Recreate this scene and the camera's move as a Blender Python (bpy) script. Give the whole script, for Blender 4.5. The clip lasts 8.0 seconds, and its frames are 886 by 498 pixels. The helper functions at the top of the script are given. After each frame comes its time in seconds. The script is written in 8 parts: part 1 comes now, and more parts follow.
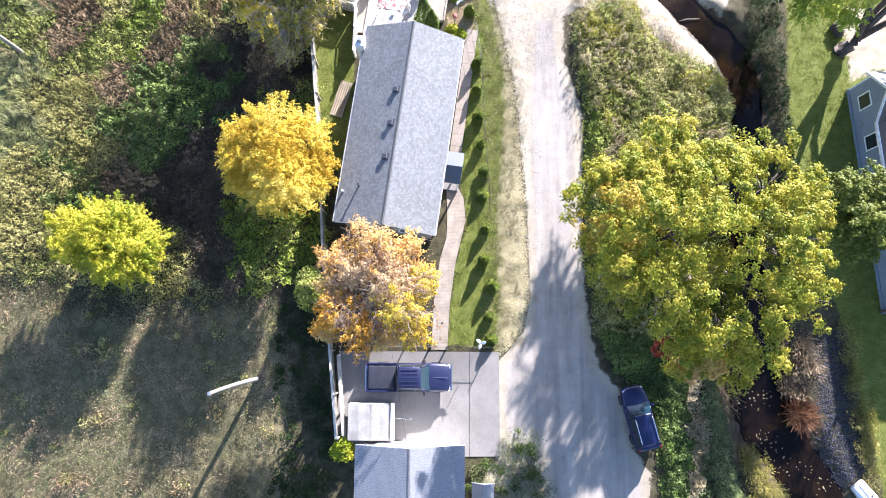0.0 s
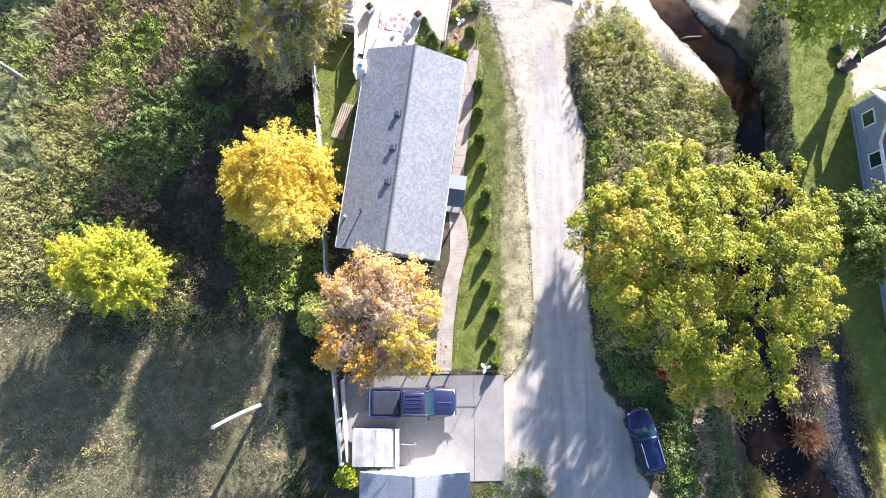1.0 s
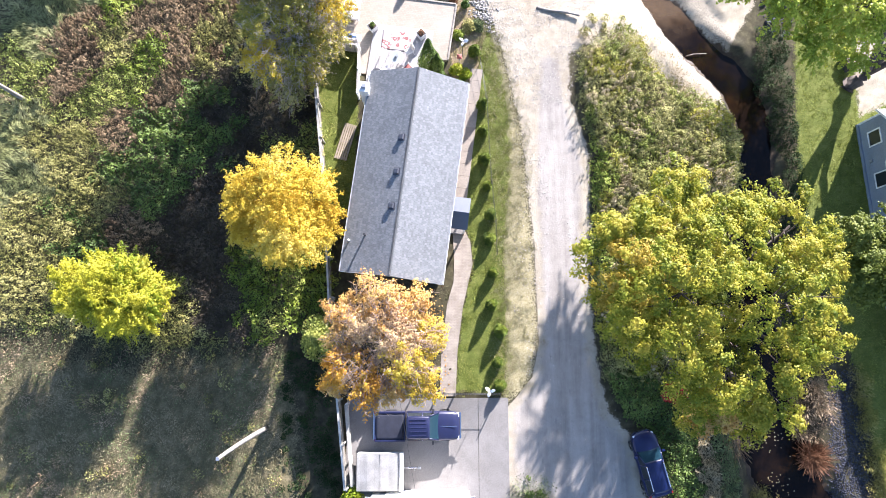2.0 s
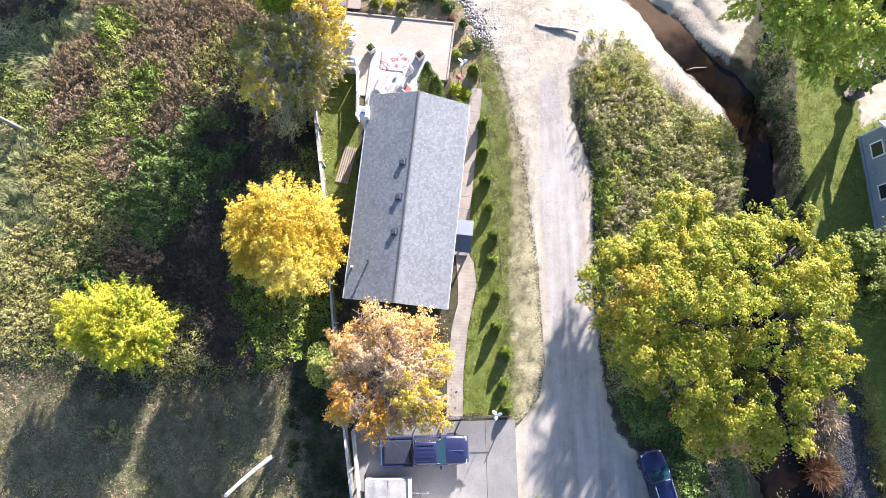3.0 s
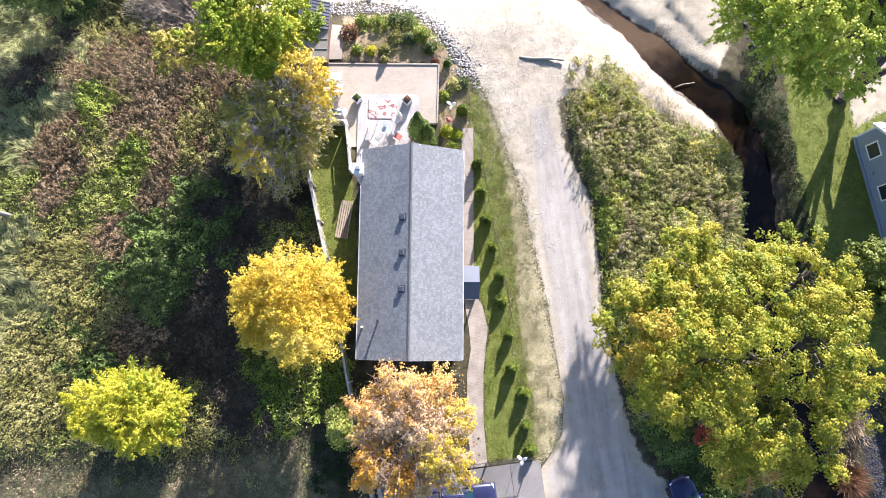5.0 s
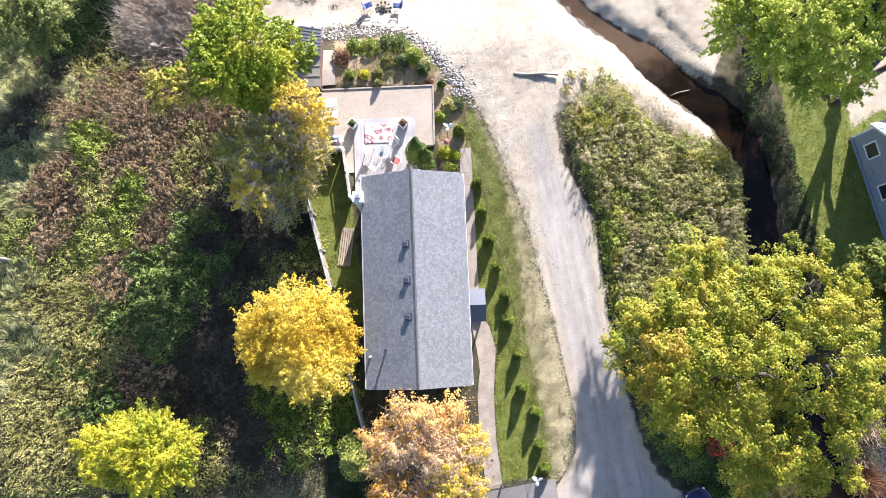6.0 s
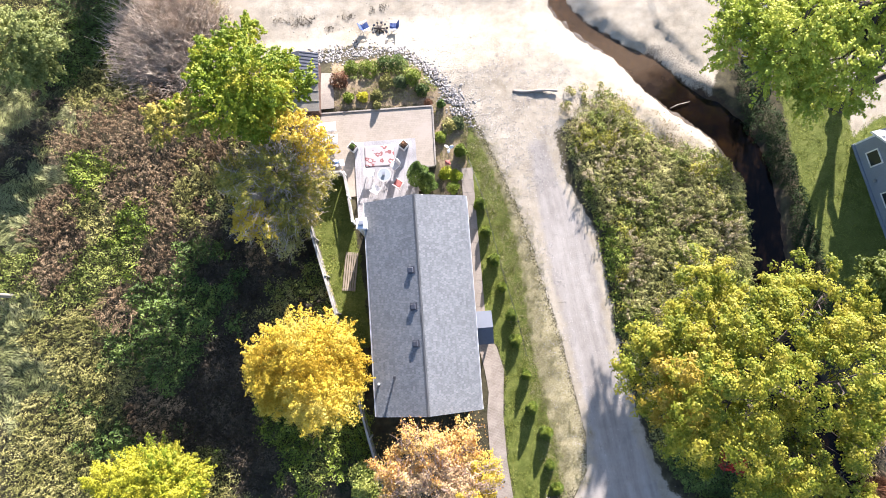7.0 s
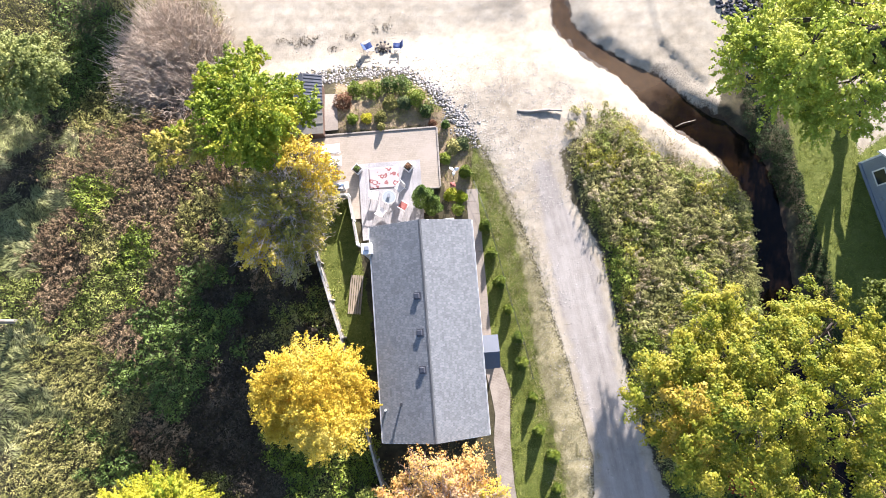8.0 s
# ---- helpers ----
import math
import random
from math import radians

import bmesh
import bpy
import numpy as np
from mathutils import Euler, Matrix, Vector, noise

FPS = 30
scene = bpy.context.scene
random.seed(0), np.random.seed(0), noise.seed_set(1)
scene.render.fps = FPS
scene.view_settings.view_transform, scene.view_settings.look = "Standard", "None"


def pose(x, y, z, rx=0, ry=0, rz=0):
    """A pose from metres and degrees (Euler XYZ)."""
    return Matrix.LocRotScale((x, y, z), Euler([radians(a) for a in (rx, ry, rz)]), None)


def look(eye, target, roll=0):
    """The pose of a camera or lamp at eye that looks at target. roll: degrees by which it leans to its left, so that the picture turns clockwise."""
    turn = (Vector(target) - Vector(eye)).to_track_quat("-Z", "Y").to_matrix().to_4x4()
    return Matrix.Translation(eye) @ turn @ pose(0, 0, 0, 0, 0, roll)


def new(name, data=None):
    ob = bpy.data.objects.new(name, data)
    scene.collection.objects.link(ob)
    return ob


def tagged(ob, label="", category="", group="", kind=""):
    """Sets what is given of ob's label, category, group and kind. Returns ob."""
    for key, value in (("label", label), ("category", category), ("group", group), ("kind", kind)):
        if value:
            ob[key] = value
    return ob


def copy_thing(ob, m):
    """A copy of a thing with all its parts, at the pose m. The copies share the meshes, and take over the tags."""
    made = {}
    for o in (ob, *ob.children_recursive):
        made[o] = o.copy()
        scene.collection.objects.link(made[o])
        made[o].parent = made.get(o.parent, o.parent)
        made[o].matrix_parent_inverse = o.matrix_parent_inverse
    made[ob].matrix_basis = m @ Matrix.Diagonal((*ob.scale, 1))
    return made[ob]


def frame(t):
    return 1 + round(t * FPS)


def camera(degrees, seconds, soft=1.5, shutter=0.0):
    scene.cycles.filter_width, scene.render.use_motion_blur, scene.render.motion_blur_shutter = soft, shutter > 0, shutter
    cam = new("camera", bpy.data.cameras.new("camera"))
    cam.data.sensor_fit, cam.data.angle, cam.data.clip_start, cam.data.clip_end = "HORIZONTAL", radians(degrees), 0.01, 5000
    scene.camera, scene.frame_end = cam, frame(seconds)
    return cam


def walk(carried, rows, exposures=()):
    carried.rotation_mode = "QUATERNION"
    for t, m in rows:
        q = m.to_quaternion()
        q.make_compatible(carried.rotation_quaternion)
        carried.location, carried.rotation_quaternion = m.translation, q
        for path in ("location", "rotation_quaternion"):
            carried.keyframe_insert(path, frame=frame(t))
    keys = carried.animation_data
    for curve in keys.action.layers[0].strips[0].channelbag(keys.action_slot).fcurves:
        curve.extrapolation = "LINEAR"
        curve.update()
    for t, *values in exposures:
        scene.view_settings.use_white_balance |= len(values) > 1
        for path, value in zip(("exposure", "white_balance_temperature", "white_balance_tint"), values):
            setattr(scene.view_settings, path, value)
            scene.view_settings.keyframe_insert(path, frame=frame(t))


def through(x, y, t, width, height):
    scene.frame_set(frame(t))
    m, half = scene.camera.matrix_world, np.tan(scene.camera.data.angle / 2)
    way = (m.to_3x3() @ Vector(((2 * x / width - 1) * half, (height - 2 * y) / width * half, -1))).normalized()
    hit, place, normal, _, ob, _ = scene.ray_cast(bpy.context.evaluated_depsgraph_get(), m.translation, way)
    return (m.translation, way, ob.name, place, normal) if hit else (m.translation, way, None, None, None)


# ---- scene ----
cam = camera(70.4, 8.0, soft=0.9)
# seconds, place, yaw, pitch and roll
PATH = [
    (0, 0.023, -0.006, 43.892, 0.142, -81.528, 0.246),
    (0.5, -0.111, 0.805, 43.877, -0.283, -81.501, 0.229),
    (1, -0.223, 1.651, 43.895, -0.137, -81.587, 0.039),
    (1.5, -0.328, 2.516, 43.927, 0.187, -81.725, -0.264),
    (3, -0.688, 5.134, 44.001, -0.050, -82.108, -1.394),
    (3.5, -0.830, 6.004, 44.007, -0.832, -82.188, -1.737),
    (4, -0.979, 6.873, 44.007, -1.939, -82.251, -2.031),
    (4.5, -1.128, 7.744, 44.004, -3.279, -82.308, -2.268),
    (6, -1.511, 10.392, 44.022, -7.427, -82.566, -2.680),
    (6.5, -1.595, 11.285, 44.042, -8.410, -82.697, -2.767),
    (7, -1.649, 12.176, 44.065, -9.016, -82.834, -2.870),
    (7.5, -1.672, 13.052, 44.081, -9.195, -82.947, -3.023),
    (8, -1.668, 13.899, 44.075, -8.953, -82.987, -3.266),
]
EXPOSURE = 2.36
walk(cam, [(t, pose(x, y, z, 0, 0, yaw) @ pose(0, 0, 0, 90 + pitch) @ pose(0, 0, 0, 0, 0, roll)) for t, x, y, z, yaw, pitch, roll in PATH],
     [(0, EXPOSURE + 0.08, 5900, 20), (3, EXPOSURE - 0.05, 6000, 20), (4.5, EXPOSURE - 0.13, 6050, 20), (8, EXPOSURE - 0.26, 6150, 20)])

# ---- world and sun ----
SUN_AZ = math.atan2(0.45, 0.89)          # from +y towards +x
SUN_EL = radians(18.5)
world = bpy.data.worlds.new("sky")
scene.world = world
world.use_nodes = True
wn = world.node_tree
sky = wn.nodes.new("ShaderNodeTexSky")
sky.sky_type, sky.sun_disc = "NISHITA", False
sky.sun_elevation, sky.sun_rotation = SUN_EL, SUN_AZ
sky.air_density, sky.dust_density, sky.ozone_density = 1.0, 0.7, 1.8
wn.links.new(sky.outputs[0], wn.nodes["Background"].inputs["Color"])
wn.nodes["Background"].inputs["Strength"].default_value = 0.088
sun = bpy.data.lights.new("sun", "SUN")
sun.energy, sun.angle, sun.color = 5.0, radians(0.53), (1.0, 0.94, 0.85)
sun_ob = new("sun", sun)
to_sun = Vector((math.sin(SUN_AZ) * math.cos(SUN_EL), math.cos(SUN_AZ) * math.cos(SUN_EL), math.sin(SUN_EL)))
sun_ob.matrix_world = look(to_sun * 90, (0, 0, 0))

# ---- materials ----
def nodes_of(name):
    m = bpy.data.materials.new(name)
    m.use_nodes = True
    return m, m.node_tree.nodes, m.node_tree.links, m.node_tree.nodes["Principled BSDF"]


def noise_node(n, l, scale, detail=4.0, rough=0.6, stretch=None):
    """Noise over world places, in cycles a metre."""
    g = n.new("ShaderNodeNewGeometry")
    t = n.new("ShaderNodeTexNoise")
    t.inputs["Scale"].default_value = scale
    t.inputs["Detail"].default_value = detail
    t.inputs["Roughness"].default_value = rough
    if stretch:
        mp = n.new("ShaderNodeMapping")
        mp.inputs["Scale"].default_value = stretch
        l.new(g.outputs["Position"], mp.inputs["Vector"])
        l.new(mp.outputs[0], t.inputs["Vector"])
    else:
        l.new(g.outputs["Position"], t.inputs["Vector"])
    return t.outputs["Fac"]


def ramp(n, l, fac, stops):
    r = n.new("ShaderNodeValToRGB")
    e = r.color_ramp.elements
    while len(e) < len(stops):
        e.new(0.5)
    for k, (p, c) in zip(e, stops):
        k.position, k.color = p, (*c, 1)
    l.new(fac, r.inputs["Fac"])
    return r.outputs["Color"]


def mixed(n, l, fac, a, b, kind="MIX"):
    m = n.new("ShaderNodeMix")
    m.data_type, m.blend_type = "RGBA", kind
    for sock, v in ((m.inputs["Factor"], fac), (m.inputs["A"], a), (m.inputs["B"], b)):
        if hasattr(v, "links"):
            l.new(v, sock)
        elif isinstance(v, (int, float)):
            sock.default_value = v
        else:
            sock.default_value = (*v, 1)
    return m.outputs["Result"]


def calc(n, l, op, a, b=0.0, c=0.0):
    m = n.new("ShaderNodeMath")
    m.operation = op
    for sock, v in zip(m.inputs, (a, b, c)):
        if hasattr(v, "links"):
            l.new(v, sock)
        else:
            sock.default_value = v
    return m.outputs[0]


def step(n, l, v, lo, hi, top=1.0):
    m = n.new("ShaderNodeMapRange")
    m.interpolation_type = "SMOOTHSTEP"
    l.new(v, m.inputs["Value"])
    m.inputs["From Min"].default_value, m.inputs["From Max"].default_value, m.inputs["To Max"].default_value = lo, hi, top
    return m.outputs["Result"]


def bumped(n, l, bsdf, height, strength, dist):
    b = n.new("ShaderNodeBump")
    b.inputs["Strength"].default_value, b.inputs["Distance"].default_value = strength, dist
    l.new(height, b.inputs["Height"])
    l.new(b.outputs[0], bsdf.inputs["Normal"])


def plain(name, c1, c2=None, scale=3.0, fine=40.0, rough=0.8, metal=0.0, bump=0.3, dist=0.01, each=0.0, stain=None):
    """A surface with two scales of variation; each: how far pieces differ from one another; stain: a colour in blotches."""
    m, n, l, b = nodes_of(name)
    c2 = c2 or tuple(v * 0.75 for v in c1)
    big, small = noise_node(n, l, scale, 5), noise_node(n, l, fine, 3)
    col = mixed(n, l, step(n, l, big, 0.35, 0.65), c1, c2)
    col = mixed(n, l, 0.35, col, ramp(n, l, small, [(0.3, (0.25, 0.25, 0.25)), (0.7, (0.75, 0.75, 0.75))]), "OVERLAY")
    if stain:
        s = step(n, l, noise_node(n, l, scale * 0.37, 6, 0.7), 0.55, 0.7)
        col = mixed(n, l, calc(n, l, "MULTIPLY", s, 0.8), col, stain)
    if each:
        info = n.new("ShaderNodeObjectInfo")
        f = calc(n, l, "MULTIPLY_ADD", info.outputs["Random"], 2 * each, 1 - each)
        col = mixed(n, l, 1.0, col, f, "MULTIPLY")
    l.new(col, b.inputs["Base Color"])
    b.inputs["Roughness"].default_value, b.inputs["Metallic"].default_value = rough, metal
    if bump:
        bumped(n, l, b, small, bump, dist)
    return m


def leafy(name, stops, clump=0.5, through=0.3, rough=0.55, dull=None):
    """Leaves or blades: every island takes its own colour out of the stops, clumps lean to one side of them."""
    m, n, l, b = nodes_of(name)
    g = n.new("ShaderNodeNewGeometry")
    big = noise_node(n, l, clump, 3)
    f = calc(n, l, "MULTIPLY_ADD", g.outputs["Random Per Island"], 0.35, calc(n, l, "MULTIPLY_ADD", big, 1.7, -0.52))
    col = ramp(n, l, f, stops)
    if dull:
        col = mixed(n, l, step(n, l, noise_node(n, l, clump * 0.4, 2), 0.5, 0.62), col, dull)
    l.new(col, b.inputs["Base Color"])
    b.inputs["Roughness"].default_value = rough
    b.inputs["Specular IOR Level"].default_value = 0.15 if rough > 0.65 else 0.25
    tr = n.new("ShaderNodeBsdfTranslucent")
    l.new(col, tr.inputs["Color"])
    mx = n.new("ShaderNodeMixShader")
    mx.inputs[0].default_value = through
    out = n["Material Output"]
    l.new(b.outputs[0], mx.inputs[1])
    l.new(tr.outputs[0], mx.inputs[2])
    l.new(mx.outputs[0], out.inputs["Surface"])
    return m


def glassy(name, tint, rough=0.05):
    m, n, l, b = nodes_of(name)
    b.inputs["Base Color"].default_value = (*tint, 1)
    b.inputs["Roughness"].default_value = rough
    b.inputs["Specular IOR Level"].default_value = 0.45
    return m


def paint(name, c, rough=0.3, metal=0.0, coat=0.0):
    m, n, l, b = nodes_of(name)
    v = noise_node(n, l, 6.0, 5)
    col = mixed(n, l, step(n, l, v, 0.4, 0.75), c, tuple(k * 0.8 + 0.003 for k in c))
    l.new(col, b.inputs["Base Color"])
    l.new(calc(n, l, "MULTIPLY_ADD", v, 0.25, rough - 0.1), b.inputs["Roughness"])
    b.inputs["Metallic"].default_value, b.inputs["Coat Weight"].default_value = metal, coat
    return m


M = {}
M["white"] = paint("white_paint", (0.78, 0.78, 0.76), 0.5)
M["trim"] = plain("white_trim", (0.75, 0.75, 0.73), rough=0.5, bump=0.1)
M["wood_white"] = plain("weathered_white_boards", (0.42, 0.41, 0.36), (0.28, 0.27, 0.24), 1.5, 25, 0.8, each=0.15)
M["wood_grey"] = plain("weathered_grey_wood", (0.247, 0.222, 0.191), (0.167, 0.148, 0.123), 1.5, 25, 0.85, each=0.15)
M["plank_tan"] = plain("tan_weathered_planks", (0.3, 0.245, 0.17), (0.22, 0.18, 0.125), 1.5, 25, 0.85, each=0.12)
M["wood_brown"] = plain("brown_stained_wood", (0.123, 0.0679, 0.0432), (0.0802, 0.0432, 0.0309), 2, 30, 0.75, each=0.2)
M["concrete"] = plain("concrete", (0.2, 0.188, 0.175), (0.16, 0.15, 0.138), 0.5, 14, 0.9, stain=(0.14, 0.13, 0.12))
M["walk"] = plain("pale_concrete_walk", (0.26, 0.224, 0.184), (0.22, 0.188, 0.154), 1.0, 14, 0.9, each=0.05)
M["deck"] = plain("pale_deck_boards", (0.33, 0.318, 0.315), (0.275, 0.262, 0.258), 1.0, 16, 0.75, each=0.08)
M["black"] = paint("black_metal", (0.03, 0.03, 0.032), 0.45)
M["grey"] = paint("grey_metal", (0.35, 0.36, 0.38), 0.4, 0.6)
M["rubber"] = plain("black_rubber", (0.025, 0.025, 0.027), rough=0.9, bump=0.2)
M["chrome"] = paint("bright_metal", (0.6, 0.6, 0.62), 0.2, 1.0)
M["glass"] = glassy("dark_window_glass", (0.02, 0.025, 0.03))
M["tint"] = glassy("tinted_windscreen", (0.01, 0.03, 0.045))
M["lamp"] = glassy("clear_lamp", (0.7, 0.7, 0.72), 0.1)
M["redlamp"] = glassy("red_lamp", (0.35, 0.02, 0.02), 0.15)
M["bark"] = plain("grey_brown_bark", (0.0802, 0.0617, 0.0494), (0.0494, 0.0401, 0.0339), 3, 18, 0.95, bump=0.8, dist=0.03)
M["twig"] = plain("pale_dry_twigs", (0.46, 0.39, 0.32), (0.34, 0.285, 0.235), 2, 18, 0.9)
M["kerb"] = plain("cream_kerb_stone", (0.3, 0.265, 0.22), (0.24, 0.21, 0.175), 1.5, 20, 0.85, each=0.1)
M["pole"] = plain("weathered_pole_wood", (0.259, 0.234, 0.204), (0.185, 0.167, 0.142), 1.2, 20, 0.85)

# ---- tools for meshes ----
rng = np.random.default_rng(7)


def fast_mesh(name, verts, faces):
    """A mesh from arrays; all faces have the same number of corners."""
    verts, faces = np.asarray(verts, np.float32), np.asarray(faces, np.int32)
    k = faces.shape[1]
    me = bpy.data.meshes.new(name)
    me.vertices.add(len(verts))
    me.vertices.foreach_set("co", verts.ravel())
    me.loops.add(faces.size)
    me.loops.foreach_set("vertex_index", faces.ravel())
    me.polygons.add(len(faces))
    me.polygons.foreach_set("loop_start", np.arange(0, faces.size, k, dtype=np.int32))
    me.polygons.foreach_set("loop_total", np.full(len(faces), k, np.int32))
    me.update(calc_edges=True)
    return me


def link(name, me, material, parent=None, label="", smooth=False):
    if material:
        me.materials.append(material)
    if smooth:
        me.polygons.foreach_set("use_smooth", np.ones(len(me.polygons), bool))
    ob = new(name, me)
    if parent:
        ob.parent = parent
    if label:
        ob["label"] = label
    return ob


def part(name, bm, material, parent=None, label="", smooth=False):
    me = bpy.data.meshes.new(name)
    bm.normal_update()
    bm.to_mesh(me)
    bm.free()
    return link(name, me, material, parent, label, smooth)


def thing(name, label, category, m=None, group="", kind=""):
    ob = new(name)
    ob.empty_display_size = 0.2
    if m is not None:
        ob.matrix_world = m
    return tagged(ob, label, category, group, kind)


def box(bm, x0, x1, y0, y1, z0, z1, bevel=0.0, taper=1.0):
    """Adds a box; taper narrows its top."""
    cx, cy = (x0 + x1) / 2, (y0 + y1) / 2
    v = []
    for z, s in ((z0, 1.0), (z1, taper)):
        for x, y in ((x0, y0), (x1, y0), (x1, y1), (x0, y1)):
            v.append(bm.verts.new((cx + (x - cx) * s, cy + (y - cy) * s, z)))
    fs = [bm.faces.new([v[i] for i in q]) for q in ((3, 2, 1, 0), (4, 5, 6, 7), (0, 1, 5, 4), (1, 2, 6, 5), (2, 3, 7, 6), (3, 0, 4, 7))]
    if bevel:
        es = {e for f in fs for e in f.edges}
        bmesh.ops.bevel(bm, geom=list(es), offset=bevel, segments=2, affect="EDGES", profile=0.6)
    return bm


def boxed(x0, x1, y0, y1, z0, z1, bevel=0.0, taper=1.0):
    return box(bmesh.new(), x0, x1, y0, y1, z0, z1, bevel, taper)


def tube_arrays(paths, sides=7):
    """Tubes along (points, radii), as vertices and quads."""
    V, F, base = [], [], 0
    a = np.linspace(0, 2 * np.pi, sides, endpoint=False)
    for pts, rad in paths:
        pts = np.asarray(pts, float)
        d = np.gradient(pts, axis=0)
        d /= np.linalg.norm(d, axis=1, keepdims=True) + 1e-9
        ref = np.where(np.abs(d[:, 2:3]) > 0.9, [[1.0, 0, 0]], [[0, 0, 1.0]])
        s = np.cross(d, ref)
        s /= np.linalg.norm(s, axis=1, keepdims=True) + 1e-9
        u = np.cross(s, d)
        ring = pts[:, None] + np.asarray(rad, float)[:, None, None] * (np.cos(a)[None, :, None] * s[:, None] + np.sin(a)[None, :, None] * u[:, None])
        n = len(pts)
        V.append(ring.reshape(-1, 3))
        i, j = np.meshgrid(np.arange(n - 1), np.arange(sides), indexing="ij")
        k = (j + 1) % sides
        F.append(base + np.stack([i * sides + j, i * sides + k, (i + 1) * sides + k, (i + 1) * sides + j], -1).reshape(-1, 4))
        base += n * sides
    return np.concatenate(V), np.concatenate(F)


def tube(name, pts, rad, material, parent=None, sides=7, label=""):
    v, f = tube_arrays([(pts, rad)], sides)
    me = fast_mesh(name, v, f)
    if rad[0] > 0.004:
        bm = bmesh.new()
        bm.from_mesh(me)
        bmesh.ops.holes_fill(bm, edges=[e for e in bm.edges if e.is_boundary])
        bm.to_mesh(me)
        bm.free()
    return link(name, me, material, parent, label, True)


def rod(name, a, b, r, material, parent=None, sides=8, label=""):
    return tube(name, [a, b], [r, r], material, parent, sides, label)


def leaf_arrays(at, length, width, lean=0.6, up=1.0, facing=None, along=None):
    """A small four-cornered leaf at every place; lean: how far it may tip from lying flat; along: the way that it points."""
    n = len(at)
    normal = rng.normal(0, lean, (n, 3))
    normal[:, 2] = np.abs(normal[:, 2]) + up
    if facing is not None:
        normal += facing
    normal /= np.linalg.norm(normal, axis=1, keepdims=True)
    d = rng.normal(0, 1 if along is None else 0.35, (n, 3))
    if along is not None:
        d += along
    d -= (d * normal).sum(1, keepdims=True) * normal
    d /= np.linalg.norm(d, axis=1, keepdims=True) + 1e-9
    s = np.cross(normal, d)
    size = rng.uniform(0.65, 1.25, (n, 1))
    L, W = length * size / 2, width * size / 2
    fold = normal * W * rng.uniform(-0.2, 0.7, (n, 1))
    v = np.stack([at + d * L, at + s * W + fold, at - d * L, at - s * W + fold], 1).reshape(-1, 3)
    return v, np.arange(4 * n).reshape(-1, 4)


def blade_arrays(at, height, width, lean=0.5, flow=(0, 0)):
    """Grass blades: thin triangles from the ground."""
    n = len(at)
    a = rng.uniform(0, 2 * np.pi, n)
    s = np.stack([np.cos(a), np.sin(a), 0 * a], 1) * width / 2
    h = height * rng.uniform(0.5, 1.3, (n, 1))
    tip = at + np.concatenate([rng.normal(0, lean, (n, 2)) * h + np.asarray(flow) * h, h], 1)
    v = np.stack([at - s, at + s, tip], 1).reshape(-1, 3)
    return v, np.arange(3 * n).reshape(-1, 3)


def wobble(x, y, f=1.0, p=0.0):
    """A cheap smooth unevenness between about -1 and 1."""
    return (np.sin(1.7 * f * x + 0.9 * f * y + p) + np.sin(-1.1 * f * x + 2.1 * f * y + 2.3 + p) + np.sin(2.9 * f * x - 1.3 * f * y + 4.1 + p)
            + np.sin(0.6 * f * x + 3.1 * f * y + 0.7 * p)) / 4


def lumps(x, y, size, seed=0):
    """Smooth random unevenness between -1 and 1, with lumps of the given size."""
    u, v = np.asarray(x, float) / size + 311.7, np.asarray(y, float) / size + 173.3
    i, j = np.floor(u), np.floor(v)
    p, q = u - i, v - j
    p, q = p * p * (3 - 2 * p), q * q * (3 - 2 * q)

    def corner(a, b):
        s = np.sin(a * 127.1 + b * 311.7 + seed * 74.7) * 43758.5453
        return (s - np.floor(s)) * 2 - 1
    return (corner(i, j) * (1 - p) + corner(i + 1, j) * p) * (1 - q) + (corner(i, j + 1) * (1 - p) + corner(i + 1, j + 1) * p) * q


def inside(poly, x, y):
    """Signed distance to a polygon, positive within."""
    poly = np.asarray(poly, float)
    d = np.full(np.shape(x), 1e9)
    odd = np.zeros(np.shape(x), bool)
    for (ax, ay), (bx, by) in zip(poly, np.roll(poly, -1, 0)):
        ex, ey = bx - ax, by - ay
        t = np.clip(((x - ax) * ex + (y - ay) * ey) / (ex * ex + ey * ey + 1e-12), 0, 1)
        d = np.minimum(d, np.hypot(x - ax - t * ex, y - ay - t * ey))
        hit = ((ay > y) != (by > y)) & (x < ex * (y - ay) / (ey if abs(ey) > 1e-9 else 1e-9) + ax)
        odd ^= hit
    return np.where(odd, d, -d)


def smooth01(a, b, v):
    u = np.clip((v - a) / (b - a), 0, 1)
    return u * u * (3 - 2 * u)


# ---- the lie of the land ----
WATER_Z = -1.75
CREEK = np.array([(14, 46, 0.5), (12.2, 37, 0.45), (11.8, 34.4, 0.45), (13.3, 32.0, 0.45), (15.6, 29.9, 0.4), (17.2, 27.9, 0.95), (19.1, 25.2, 1.05),
                  (21.1, 23.5, 1.15), (22.4, 21.6, 1.2), (23.1, 18.5, 1.1), (22.8, 15.4, 1.15), (22.0, 11.0, 1.4), (21.4, 4.0, 2.0), (22.4, -2.5, 2.4), (23.0, -5.5, 2.1),
                  (24.6, -8.0, 1.7), (26.2, -11.0, 1.8), (28.0, -20.0, 3.0), (34, -45, 3)])
